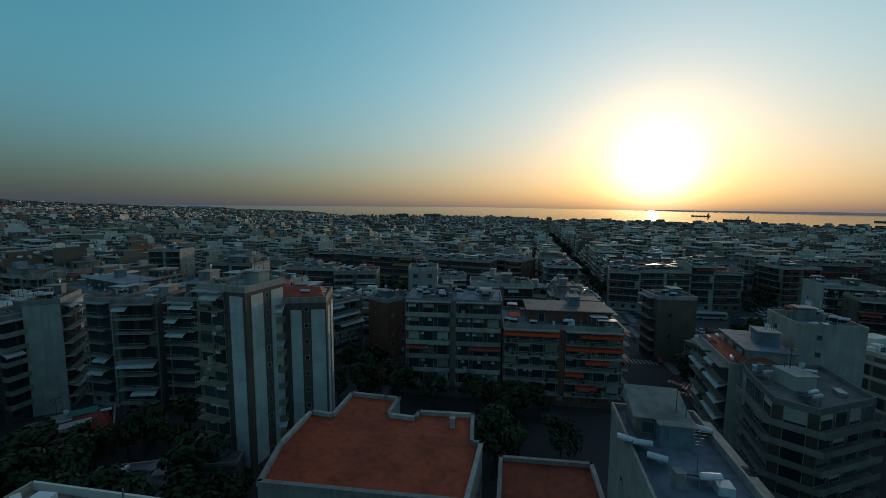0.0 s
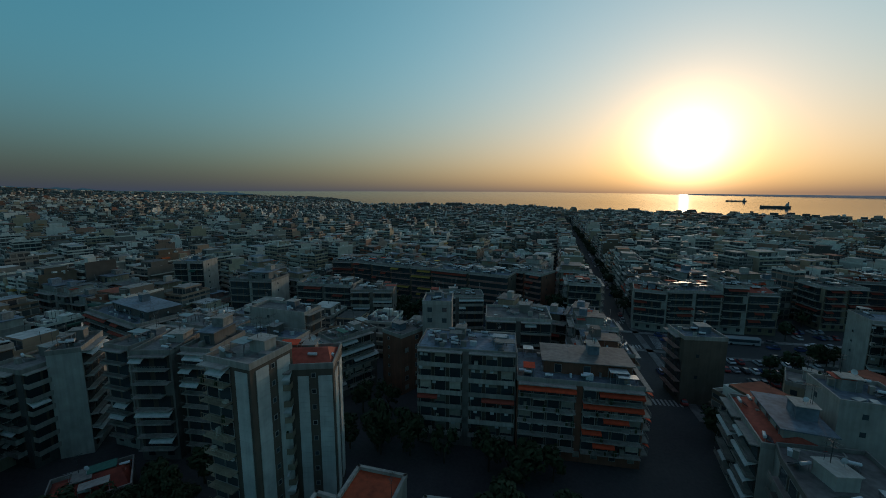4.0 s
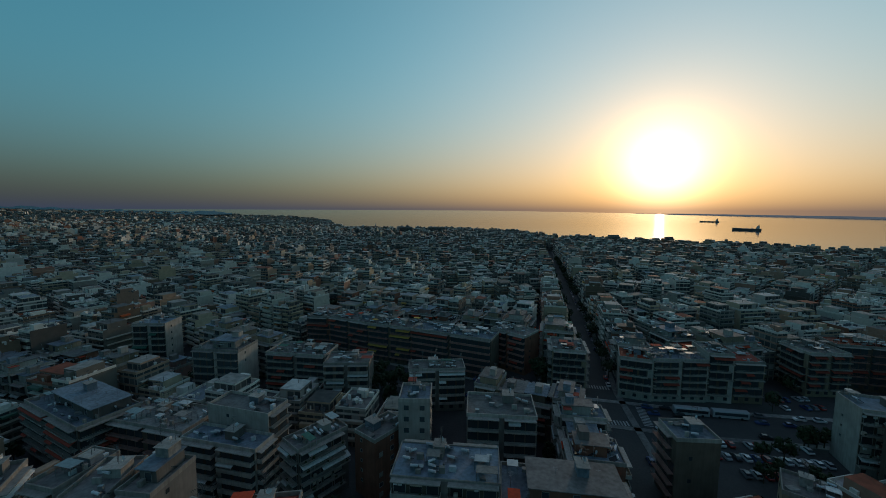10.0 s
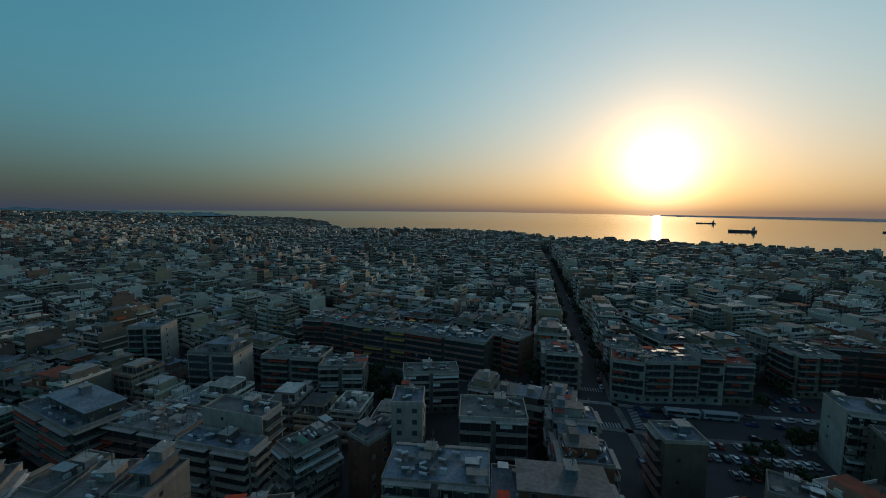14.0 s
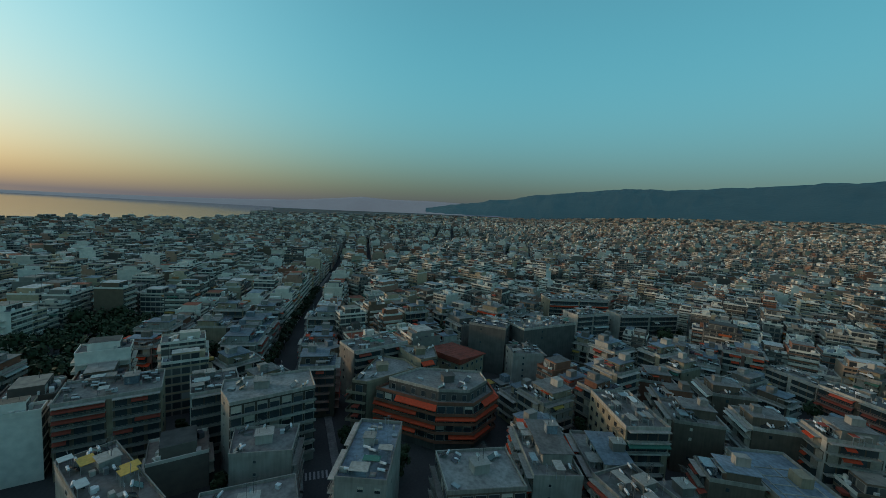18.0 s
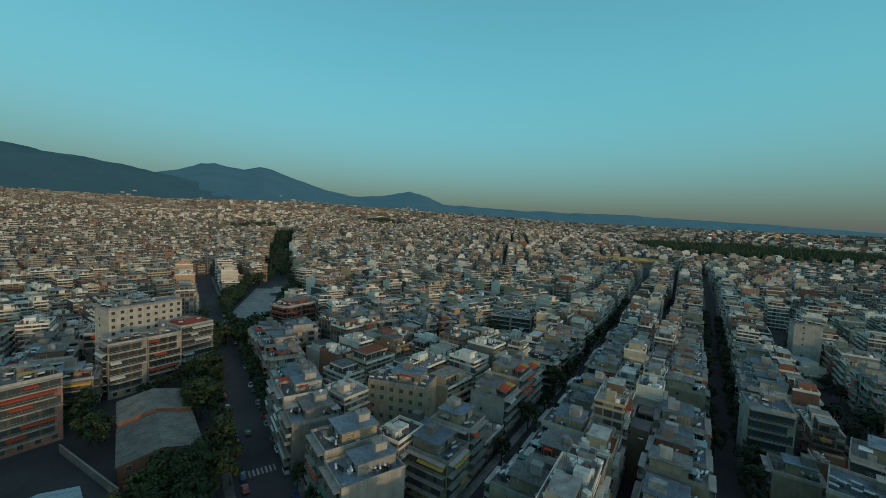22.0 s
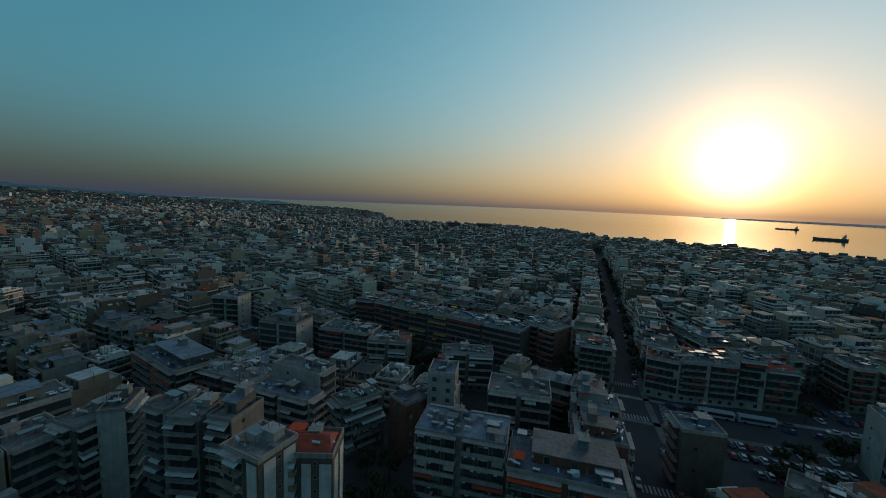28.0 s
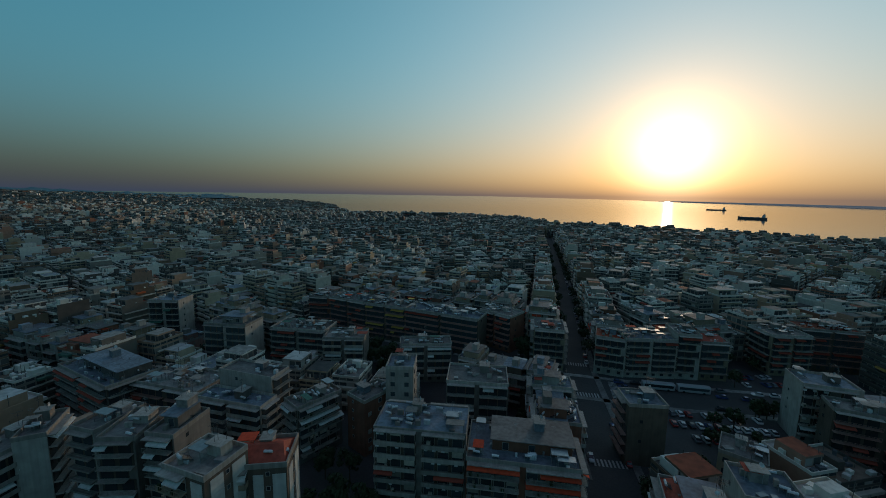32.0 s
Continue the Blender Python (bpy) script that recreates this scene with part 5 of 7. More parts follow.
# ---- low houses under the blank flank of the long flat-roofed block ----
house(84.0, -58.5, 160.0, 19.0, 11.0, 13, 4, "BBPP", "white", "orange setback")
house(68.5, -66.0, 170.0, 9.0, 9.0, 10, 3, "BPPP", "cream", "setback")
house(56.5, -66.6, 172.0, 10.5, 10.0, 8, 2, "BPPP", "white", "awn")
house(44.0, -63.0, 172.0, 11.5, 12.0, 8.5, 2, "WBPP", "grey", "setback")


# ---- the rest of the town, in rows along its streets ----
STREETS = [
    (9, (54, 100), (64, 172), (81, 246), (108, 376), (152, 605), (174, 720)),
    (11, (-110, 222), (-70, 204), (-17, 183), (20, 169), (50, 157), (90, 149), (140, 143), (215, 134)),
    (16, (86, 130), (112, 126)),
    (5, (53, 103), (48, 83), (40, 53), (36, 30)),
    (6, (40, 20), (106, 12), (150, 14)),
    (8, (150, 14), (171, 28), (229, 21), (343, 3), (440, -13)),
    (6, (80, 50), (94, 64), (112, 80)),
    (9, (20, -60), (16, -93), (10, -138), (-14, -273), (-40, -400)),
    (6, (50, -185), (64, -212), (94, -270), (120, -330)),
    (9.5, (-34, -28), (-64, -80), (-102, -143), (-176, -271), (-250, -400)),
    (7, (-40, -28), (-95, -22), (-170, -13), (-616, 31), (-760, 34)),
    (-3.0, (-120, 7), (-181, 15), (-261, 27), (-400, 40)),
    (7, (-60, 28), (-114, 36), (-191, 46), (-495, 89), (-700, 110)),
    (4.5, (-150, 102), (-168, 108), (-258, 124), (-370, 138)),
    (8, (-70, 88), (-20, 75), (22, 71), (50, 66)),
]
PARKS = [(-30, -78, 20), (-150, -235, 34), (0, 0, 34), (-8, 50, 26), (-60, 45, 20), (224, 116, 24), (36, 34, 12), (101, -8, 7), (-27, 172, 9), (46, 178, 8), (-118, -100, 0), (-730, 10, 52), (-205, -258, 40), (-1130, 250, 235), (-1100, -770, 110), (-620, -800, 60), (-330, -42, 14), (-236, 223, 8), (-20, -112, 26), (10, -112, 24), (-14, 86, 8), (-22, 100, 6)]
PARKS += [(197, 110, 16), (248, 106, 16), (183, 98, 10)]
PARKS += [(-50, -132, 11), (-52, -95, 11), (-148, -184, 12), (-60, -106, 8), (-77, -130, 6)]
PARKS += [(23, 56, 8), (36, 48, 5), (-53, 66, 6)]
PARKS += [(-62, -152, 9), (-80, -156, 9), (-96, -158, 7), (138, 163, 10), (154, 158, 8), (170, 160, 9)]
PARKS += [(-170, -226, 20), (-190, -246, 26), (-235, -286, 30), (-265, -313, 28), (-138, -192, 18)]
PARKS += [(-300 - 20 * k, -350 - 21.5 * k, 19) for k in range(17)]


def off_street(x, y, room, skip=None):
    for k, (half, *pts) in enumerate(STREETS):
        if k == skip:
            continue
        for (x0, y0), (x1, y1) in zip(pts, pts[1:]):
            dx, dy = x1 - x0, y1 - y0
            t = min(1, max(0, ((x - x0) * dx + (y - y0) * dy) / (dx * dx + dy * dy)))
            if math.hypot(x - x0 - t * dx, y - y0 - t * dy) < half + room:
                return False
    for px, py, r in PARKS:
        if math.hypot(x - px, y - py) < r + room * 0.8:
            return False
    return True


def off_sites(x, y, w, d):
    for sx, sy, a, sw, sd in SITES:
        dx, dy = x - sx, y - sy
        if abs(dx) > 50 or abs(dy) > 50:
            continue
        u = abs(dx * math.cos(a) + dy * math.sin(a))
        v = abs(-dx * math.sin(a) + dy * math.cos(a))
        if u < sw / 2 + w * 0.48 and v < sd / 2 + d * 0.48:
            return False
    return True


rng = random.Random(11)
TEMPLATES = []


def template(w, d, floors, wall, opt):
    """The meshes of one type of house, shared by its repeats."""
    H = floors * 3.0 + 0.6
    sides = rng.choice(("BPBP", "BBBP", "BPBB", "BBBB"))
    made = []
    s = Solid()
    s.box(-w / 2, w / 2, -d / 2, d / 2, -3.0, H)
    made.append(("wall", s.mesh("wall", WALL[wall]), None, ""))
    plan, step = house_plan(w, d, H, floors, sides, opt, rng)
    style = rng.choice(("solid", "low", "low", "low"))
    s = Solid()
    for wl, u0, u1, z in plan["balcony"]:
        balcony_solid(s, wl, u0, u1, z, 1.5, style)
    for wl, u0, u1, z in plan["eave"]:
        wl.box(s, u0, u1, 0.0, 1.5, z, z + 0.22)
    made.append(("balcony", s.mesh("balcony_row", M_TRIM), None, "stuff"))
    s = Solid()
    for wl, u0, u1, z in plan["awning"]:
        awning_solid(s, wl, u0, u1, z)
    if s.v:
        made.append(("awning", s.mesh("awning_row", M_AWN[rng.choice(("white", "white", "red", "orange", "green", "yellow"))]), None, "stuff"))
    s = Solid()
    # same dark brown panels, recess shade in their colour
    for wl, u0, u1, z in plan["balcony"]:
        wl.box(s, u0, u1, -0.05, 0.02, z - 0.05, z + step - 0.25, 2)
    for kind, a, h in (("window", 0.65, 1.3), ("door", 1.27, 2.45), ("small", 0.4, 0.9)):
        for wl, u, z in plan[kind]:
            wl.box(s, u - a, u + a, -0.02, 0.06, z, z + h, rng.choice((1, 1, 1, 1, 1, 3, 3, 0)))
    roof = roof_parts(w, d, H, opt, rng, WALL[wall])
    for n, me, m in roof:
        if n == "penthouse_window":
            p = m.translation
            s.box(p.x - 0.75, p.x + 0.75, p.y - 0.05, p.y + 0.02, p.z, p.z + 2.0, 1)
    made.append(("window", s.mesh("window_set", M_FRAME, M_GLASS, M_BACK, M_SHUT), None, "stuff"))
    made += [(n, me, m, "") for n, me, m in roof if n not in ("water_heater", "antenna", "satellite_dish", "roof_box", "penthouse_window", "stair_house_roof", "tiled_roof")]
    made.append(("roof_clutter", clutter_mesh(w, d, H, rng, int(w * d / 4.5)), None, "stuff"))
    TEMPLATES.append((w, d, H, floors, wall, opt, sides, made))


for k, (w, d, fl) in enumerate(((8, 13, 5), (12, 14, 5), (9, 14, 4), (14, 14, 5), (10, 12, 5), (11, 13, 4), (10, 14, 6), (16, 14, 5), (9, 12, 4), (12, 13, 4), (10, 10, 3), (13, 14, 6), (9, 9, 2), (12, 11, 3), (11, 13, 4))):
    for wall, opt in ((("white", "cream", "grey", "brown", "cream")[k % 5], ("bigpent", "setback", "setback awn")[k % 3]), (("cream", "white", "pink", "white", "brick")[k % 5], ("setback red", "bigpent awn", "bigpent awn")[k % 3])):
        template(w, d, fl, wall, opt)


def put_house(x, y, turn, k):
    w, d, H, floors, wall, opt, sides, made = TEMPLATES[k]
    root = new("apartment_building")
    tagged(root, house_label(floors, wall, opt, sides), "building", group="apartment buildings of the town")
    root.matrix_world = pose(x, y, float(height(x, y)), 0, 0, turn)
    for name, me, m, kind in made:
        part(name, me, root, kind=kind, m=m)


class Boxes:
    """Boxes of the far town, turned into one mesh at the end."""

    def __init__(self):
        self.rows, self.tint, self.slot, self.top = [], [], [], []

    def add(self, x, y, z0, z1, hx, hy, a, colour, slots, top=None):
        self.rows.append((x, y, z0, z1, hx, hy, a))
        self.tint.append(colour)
        self.top.append(top or colour)
        self.slot.append(slots)

    def build(self, name, label):
        r = np.array(self.rows)
        n = len(r)
        c, s = np.cos(r[:, 6]), np.sin(r[:, 6])
        sx = np.array([-1, 1, 1, -1, -1, 1, 1, -1])
        sy = np.array([-1, -1, 1, 1, -1, -1, 1, 1])
        lx, ly = r[:, 4:5] * sx, r[:, 5:6] * sy
        v = np.empty((n, 8, 3))
        v[:, :, 0] = r[:, 0:1] + lx * c[:, None] - ly * s[:, None]
        v[:, :, 1] = r[:, 1:2] + lx * s[:, None] + ly * c[:, None]
        v[:, :4, 2], v[:, 4:, 2] = r[:, 2:3], r[:, 3:4]
        quads = np.array([(0, 1, 5, 4), (1, 2, 6, 5), (2, 3, 7, 6), (3, 0, 4, 7), (4, 5, 6, 7)])
        f = (np.arange(n)[:, None, None] * 8 + quads[None]).reshape(-1)
        me = bpy.data.meshes.new(name)
        me.vertices.add(n * 8)
        me.vertices.foreach_set("co", v.reshape(-1))
        me.loops.add(n * 20)
        me.loops.foreach_set("vertex_index", f.astype(np.int32))
        me.polygons.add(n * 5)
        me.polygons.foreach_set("loop_start", np.arange(0, n * 20, 4, dtype=np.int32))
        slot = np.array(self.slot)
        idx = np.empty((n, 5), dtype=np.int32)
        idx[:, :4], idx[:, 4] = slot[:, 0:1], slot[:, 1]
        idx[:, 1] = idx[:, 3] = np.where((slot[:, 0] == 0) & ((r[:, 0] * 3.7 + r[:, 1] * 1.3) % 1.0 < 0.6), 2, slot[:, 0])
        me.polygons.foreach_set("material_index", idx.reshape(-1))
        uv = np.zeros((n, 5, 4, 2))
        L = np.stack([r[:, 4] * 2, r[:, 5] * 2] * 2 + [r[:, 4]], 1)
        shift = np.floor((r[:, 0] * 7.3 + r[:, 1] * 3.1) % 97) * 2.7
        hgt = (r[:, 3] - r[:, 2])[:, None]
        uv[:, :, 0, 0] = uv[:, :, 3, 0] = shift[:, None]
        uv[:, :, 1, 0] = uv[:, :, 2, 0] = shift[:, None] + L
        uv[:, :, 2, 1] = uv[:, :, 3, 1] = hgt
        me.uv_layers.new(name="UVMap").data.foreach_set("uv", uv.reshape(-1))
        col = np.ones((n, 5, 4))
        col[:, :, :3] = np.array(self.tint)[:, None, :]
        col[:, 4, :3] = np.array(self.top)
        me.attributes.new("tint", "FLOAT_COLOR", "FACE").data.foreach_set("color", col.reshape(-1))
        for m in (M_FARWALL, M_FARROOF, M_FARSLAB):
            me.materials.append(m)
        me.update()
        me.validate()
        me.shade_flat()
        return tagged(new(name, me), label, "building", kind="stuff")


WALL_TINTS = [(0.74, 0.72, 0.69), (0.70, 0.68, 0.66), (0.10, 0.09, 0.085), (0.34, 0.31, 0.28), (0.50, 0.47, 0.44), (0.62, 0.59, 0.55), (0.55, 0.51, 0.46), (0.38, 0.30, 0.22), (0.44, 0.35, 0.25), (0.23, 0.22, 0.21), (0.17, 0.155, 0.14), (0.16, 0.115, 0.085), (0.36, 0.21, 0.16), (0.25, 0.11, 0.075), (0.46, 0.39, 0.30), (0.40, 0.27, 0.20)]
ROOF_TINTS = [(0.22, 0.21, 0.205), (0.13, 0.13, 0.135), (0.34, 0.33, 0.32), (0.27, 0.245, 0.22), (0.46, 0.45, 0.44), (0.30, 0.075, 0.04), (0.24, 0.29, 0.34), (0.085, 0.085, 0.085), (0.55, 0.56, 0.57), (0.20, 0.16, 0.13)]
AWN_TINTS = [(0.55, 0.54, 0.52), (0.50, 0.11, 0.04), (0.34, 0.07, 0.05), (0.08, 0.16, 0.13), (0.5, 0.30, 0.09), (0.42, 0.20, 0.08)]


def far_house(far, x, y, a, w, d, H, r):
    """A house of the far town; half of them are built of two parts of unlike height."""
    if w > 11 and 0.5 < rng.random() and r < 1300:
        k = rng.uniform(0.4, 0.6)
        c, s = math.cos(a), math.sin(a)
        for u, ww in ((-w / 2 * (1 - k), w * k), (w / 2 * k, w * (1 - k))):
            far_block(far, x + u * c, y + u * s, a, ww - 0.04, d * rng.uniform(0.82, 1.0), max(7, H + rng.choice((-6, -3, 0, 0, 3))), r)
    else:
        far_block(far, x, y, a, w, d, H, r)


def far_block(far, x, y, a, w, d, H, r):
    z = float(height(x, y))
    wall = rng.choice(WALL_TINTS)
    roof = rng.choice(ROOF_TINTS)
    far.add(x, y, z - 4 if r > 330 else z - 1, z + H - 0.02, w / 2, d / 2, a, wall, (0, 1), roof)
    c, s = math.cos(a), math.sin(a)

    def local(u, v):
        return x + u * c - v * s, y + u * s + v * c

    # parapet corners, stair head, roof boxes
    if r < 1500:
        px, py = local(rng.uniform(-0.25, 0.25) * w, rng.uniform(-0.25, 0.25) * d)
        far.add(px, py, z + H, z + H + rng.uniform(2.0, 3.0), rng.uniform(1.0, max(1.1, w * 0.22)), rng.uniform(1.0, d * 0.24), a, wall if rng.random() < 0.6 else (0.66, 0.66, 0.64), (2, 1))
    if r < 800:
        for _ in range(13 if r < 450 else 4):
            px, py = local(rng.uniform(-0.42, 0.42) * w, rng.uniform(-0.42, 0.42) * d)
            q = rng.uniform(0.3, 1.0)
            far.add(px, py, z + H, z + H + rng.uniform(0.5, 1.6), q, q * rng.uniform(0.5, 1), a + rng.uniform(-0.5, 0.5), rng.choice(((0.75, 0.76, 0.77), (0.1, 0.11, 0.13), (0.5, 0.5, 0.5), (0.7, 0.69, 0.66))), (2, 2))
    if r < 480:
        for u, v, hu, hv in ((0, -d / 2, w / 2, 0.12), (0, d / 2, w / 2, 0.12), (-w / 2, 0, 0.12, d / 2), (w / 2, 0, 0.12, d / 2)):
            px, py = local(u, v)
            far.add(px, py, z + H - 0.1, z + H + 0.8, hu, hv, a, rng.choice(((0.66, 0.64, 0.61), wall)), (2, 2))
        for _ in range(3):
            px, py = local(rng.uniform(-0.4, 0.4) * w, rng.uniform(-0.4, 0.4) * d)
            far.add(px, py, z + H, z + H + rng.uniform(2.5, 5.0), 0.05, 0.05, a, (0.12, 0.12, 0.12), (2, 2))
    if r < 800:
        band = rng.choice(((0.58, 0.55, 0.51), (0.46, 0.43, 0.39), (0.50, 0.47, 0.43), wall, wall))
        deep = 1.2
        n = int(H / 3)
        sides = [(0, -1), (0, 1), (1, 0), (-1, 0)]
        if r > 330:
            sides.sort(key=lambda e: (x * (e[0] * c - e[1] * s) + y * (e[0] * s + e[1] * c)))
            sides = sides[:2]
        for eu, ev in sides:
            if rng.random() < (0.06 if ev else 0.6):
                continue
            f = rng.uniform(0.7, 0.98)
            tall = rng.choice((0.15, 0.25, 0.75))
            for i in range(1, n):
                zz = z + i * 3.0
                bx, by = local(eu * (w / 2 + deep / 2), ev * (d / 2 + deep / 2))
                hu, hv = (w / 2 * f, deep / 2) if ev else (deep / 2, d / 2 * f)
                far.add(bx, by, zz - 0.2, zz + tall, hu, hv, a, band, (2, 2))
                if rng.random() < 0.12 and r < 600:
                    t = rng.uniform(-0.3, 0.3)
                    bx, by = local(eu * (w / 2 + 0.8) + (t * w if ev else 0), ev * (d / 2 + 0.8) + (0 if ev else t * d))
                    far.add(bx, by, zz + 1.7, zz + 2.5, *((w * 0.17, 0.75) if ev else (0.75, d * 0.17)), a, rng.choice(AWN_TINTS), (2, 2))
    if r < 1100 and rng.random() < 0.6:
        far.add(x, y, z + H, z + H + 3.1, w / 2 * 0.75, d / 2 * 0.6, a, wall, (0, 1), rng.choice(ROOF_TINTS))


CREST = 240
near_count = 0
sectors = {}


def sector(x, y):
    a = float(compass(x, y))
    for lo, hi, name in ((-18, 84, "seaside"), (84, 150, "northern"), (150, 181, "eastern"), (-181, -110, "eastern"), (-110, -18, "southern")):
        if lo <= a < hi:
            if name not in sectors:
                sectors[name] = Boxes()
            return sectors[name]


def headroom(x, y):
    """How high a house may be without hiding one of the measured houses behind it."""
    best = 99.0
    r = math.hypot(x - 3, y - 8)
    a = math.atan2(x - 3, y - 8)
    for lx, ly, half, H in LANDMARKS:
        lr = math.hypot(lx - 3, ly - 8)
        if not r < lr < r + 70:
            continue
        turn = abs((math.atan2(lx - 3, ly - 8) - a + math.pi) % (2 * math.pi) - math.pi)
        if turn * lr < half + 5:
            front = lr - half * 0.8
            best = min(best, 68 - r * (68 - 0.45 * H) / front)
    return best


def lot(x, y, turn, w, d, room=0.5, skip=None):
    """Puts a house on a lot, if the lot is free."""
    global near_count
    r = math.hypot(x, y)
    if r > 2300 or r > float(table(float(compass(x, y)), COAST)) - 14 or r > 1500 and rng.random() < 0.25:
        return False
    if r < 1500 and not off_street(x, y, min(w, d) * room, skip):
        return False
    if r < 420 and not off_sites(x, y, w, d):
        return False
    free = headroom(x, y) if r < 300 else 99
    if r < CREST and near_count < 240:
        fits = [k for k, t in enumerate(TEMPLATES) if w - 2 <= t[0] <= w + 0.6 and t[1] <= d + 2 and (t[3] > 3 or free < 17) and (t[2] + 2 <= free or t[3] == 2)]
        if fits:
            put_house(x, y, turn, rng.choice(fits))
            near_count += 1
            SITES.append((x, y, radians(turn), w, d))
            return True
    H = rng.choice((3, 4, 4, 5, 5, 5, 5, 6, 6, 7)) * 3.0 + 0.4
    H = max(6.4, min(H, int((free - 2.5) / 3) * 3.0 + 0.4))
    if r > 1500:
        H = rng.choice((2, 3, 4, 5, 6)) * 3.0
    far_house(sector(x, y), x, y, radians(turn), w, d, H, r)
    if r < 420:
        SITES.append((x, y, radians(turn), w, d))
    return True


def terrace(pts, side, gap, depth, skip, start=0.0):
    """A closed row of houses along a street, its front the given gap from the middle of the road."""
    left = start
    for (x0, y0), (x1, y1) in zip(pts, pts[1:]):
        L = math.hypot(x1 - x0, y1 - y0)
        ux, uy = (x1 - x0) / L, (y1 - y0) / L
        nx, ny = -uy * side, ux * side
        p = left
        while p < L:
            w = rng.choice((8, 9, 10, 10, 11, 12, 14))
            t = p + w / 2
            o = gap + depth / 2
            turn = math.degrees(math.atan2(uy, ux)) + (180 if side < 0 else 0)
            lot(x0 + ux * t + nx * o, y0 + uy * t + ny * o, turn, w, depth, 0.46, skip)
            p += w + 0.06 + (rng.uniform(7, 11) if rng.random() < 0.07 else 0)
        left = p - L


def streets_of_town():
    """Terraces along the streets that the flight looks into, two rows deep."""
    for k, gap, depth in ((10, 7, 11.5), (12, 7, 11.5), (0, 9, 13), (9, 10, 14), (7, 9, 14), (5, 8, 13), (13, 4.5, 13), (8, 6, 12), (1, 14, 13)):
        pts = STREETS[k][1:]
        for side in (-1, 1):
            terrace(pts, side, gap + 0.5, depth, k)
            if k in (10, 12):
                terrace(pts, side, gap + depth + 0.8, 8.4, k, 5)


DISTRICTS = [(rng.uniform(-2300, 2300), rng.uniform(-2300, 2300), rng.choice((-7.5, -7.5, 16, -30, 38, 5, -20))) for _ in range(150)]
DISTRICTS += [(-150, 40, -7), (-330, 70, -7), (-480, 40, -6), (-20, 250, -22), (60, 330, 11), (150, 240, 12), (250, 120, -9), (-150, 200, -18), (-60, -150, -28), (60, -170, 8), (-250, -150, -30),
              (220, -130, 35), (160, -40, 12), (0, 110, -8), (-110, 110, -14), (120, 80, 14), (-120, -60, -12)]
DX, DY = np.array([q[0] for q in DISTRICTS]), np.array([q[1] for q in DISTRICTS])


def rows_of_town():
    """Lots district by district: rows back to back, then a street; a lane across every few lots."""
    for home, (ox, oy, turn) in enumerate(DISTRICTS):
        c, s = math.cos(radians(turn)), math.sin(radians(turn))
        r0 = math.hypot(ox, oy)
        reach = 520 if r0 > 420 else 300
        q, row = -reach, 0
        while q < reach:
            big = r0 > 1300
            depth = 18.0 if big else 14.5
            p, n = -reach + rng.uniform(0, 12), 0
            while p < reach:
                w = rng.choice((14, 18, 22, 26)) if big else rng.choice((8, 9, 10, 10, 11, 12, 12, 14, 16))
                cp, cq = p + w / 2, q + rng.uniform(-0.8, 0.8)
                p += w + (0.05 if rng.random() < 0.8 else rng.uniform(1.5, 5))
                n += 1
                if n % 9 == 0:
                    p += rng.uniform(5, 8)
                x, y = ox + cp * c - cq * s, oy + cp * s + cq * c
                if int(np.argmin((DX - x) ** 2 + (DY - y) ** 2)) != home:
                    continue
                lot(x, y, turn + (0 if row % 2 else 180), w, depth * rng.uniform(0.85, 1.0))
            row += 1
            q += depth + 0.6 if row % 2 else depth + rng.uniform(5, 8)


def outskirts():
    """Looser blocks from the edge of the dense town to the hills and the far bay."""
    for _ in range(5200):
        a = rng.uniform(-135, -16)
        r = math.sqrt(rng.uniform(2200 ** 2, 4300 ** 2))
        if r > float(table(a, COAST)) - 20 or a < -70 and r > 3000:
            continue
        x, y = r * math.sin(radians(a)), r * math.cos(radians(a))
        if a < -60 and noise.noise(Vector((x * 0.0025, y * 0.0025, 1.0))) < -0.1:
            continue
        far_house(sector(x, y), x, y, rng.uniform(0, 3.1), rng.uniform(14, 34), rng.uniform(12, 18), rng.choice((7, 10, 13, 16, 19)), r)


def hillside_houses():
    """White houses scattered over the lower slopes of the hills."""
    for _ in range(900):
        upper = rng.random() < 0.9
        a = rng.uniform(221, 264) if upper else rng.uniform(203, 226)
        crest, r0, r1, rough, base = (PEAKS, 2500, 4400, 22, 40) if upper else (HILLS, 2350, 3400, 26, 60)
        s = 0.02 + 0.3 * rng.random() ** 1.6
        if noise.noise(Vector((a * 0.5, s * 14, 5.0))) < -0.12:
            continue
        r = r0 + (r1 - r0) * s
        x, y = r * math.sin(radians(a)), r * math.cos(radians(a))
        z = slope(a, s, table(a, crest), r1, rough, base)
        w = rng.uniform(5, 10)
        sector(x, y).add(x, y, z - 12, z + rng.uniform(6, 13), w, rng.uniform(5, 8), rng.uniform(0, 3.1), rng.choice(((0.5, 0.49, 0.47), (0.42, 0.4, 0.37), (0.3, 0.28, 0.25))), (2, 1), rng.choice(ROOF_TINTS))


streets_of_town()
rows_of_town()
outskirts()
hillside_houses()
for name, boxes in sectors.items():
    boxes.build("far_houses", f"dense pale apartment blocks of the {name} quarters")


# ---- pavements, crossings ----
M_PAVE = roofing("pavement_slabs", (0.30, 0.29, 0.27))
M_LINE = plain("road_paint", (0.34, 0.34, 0.33), 0.7)


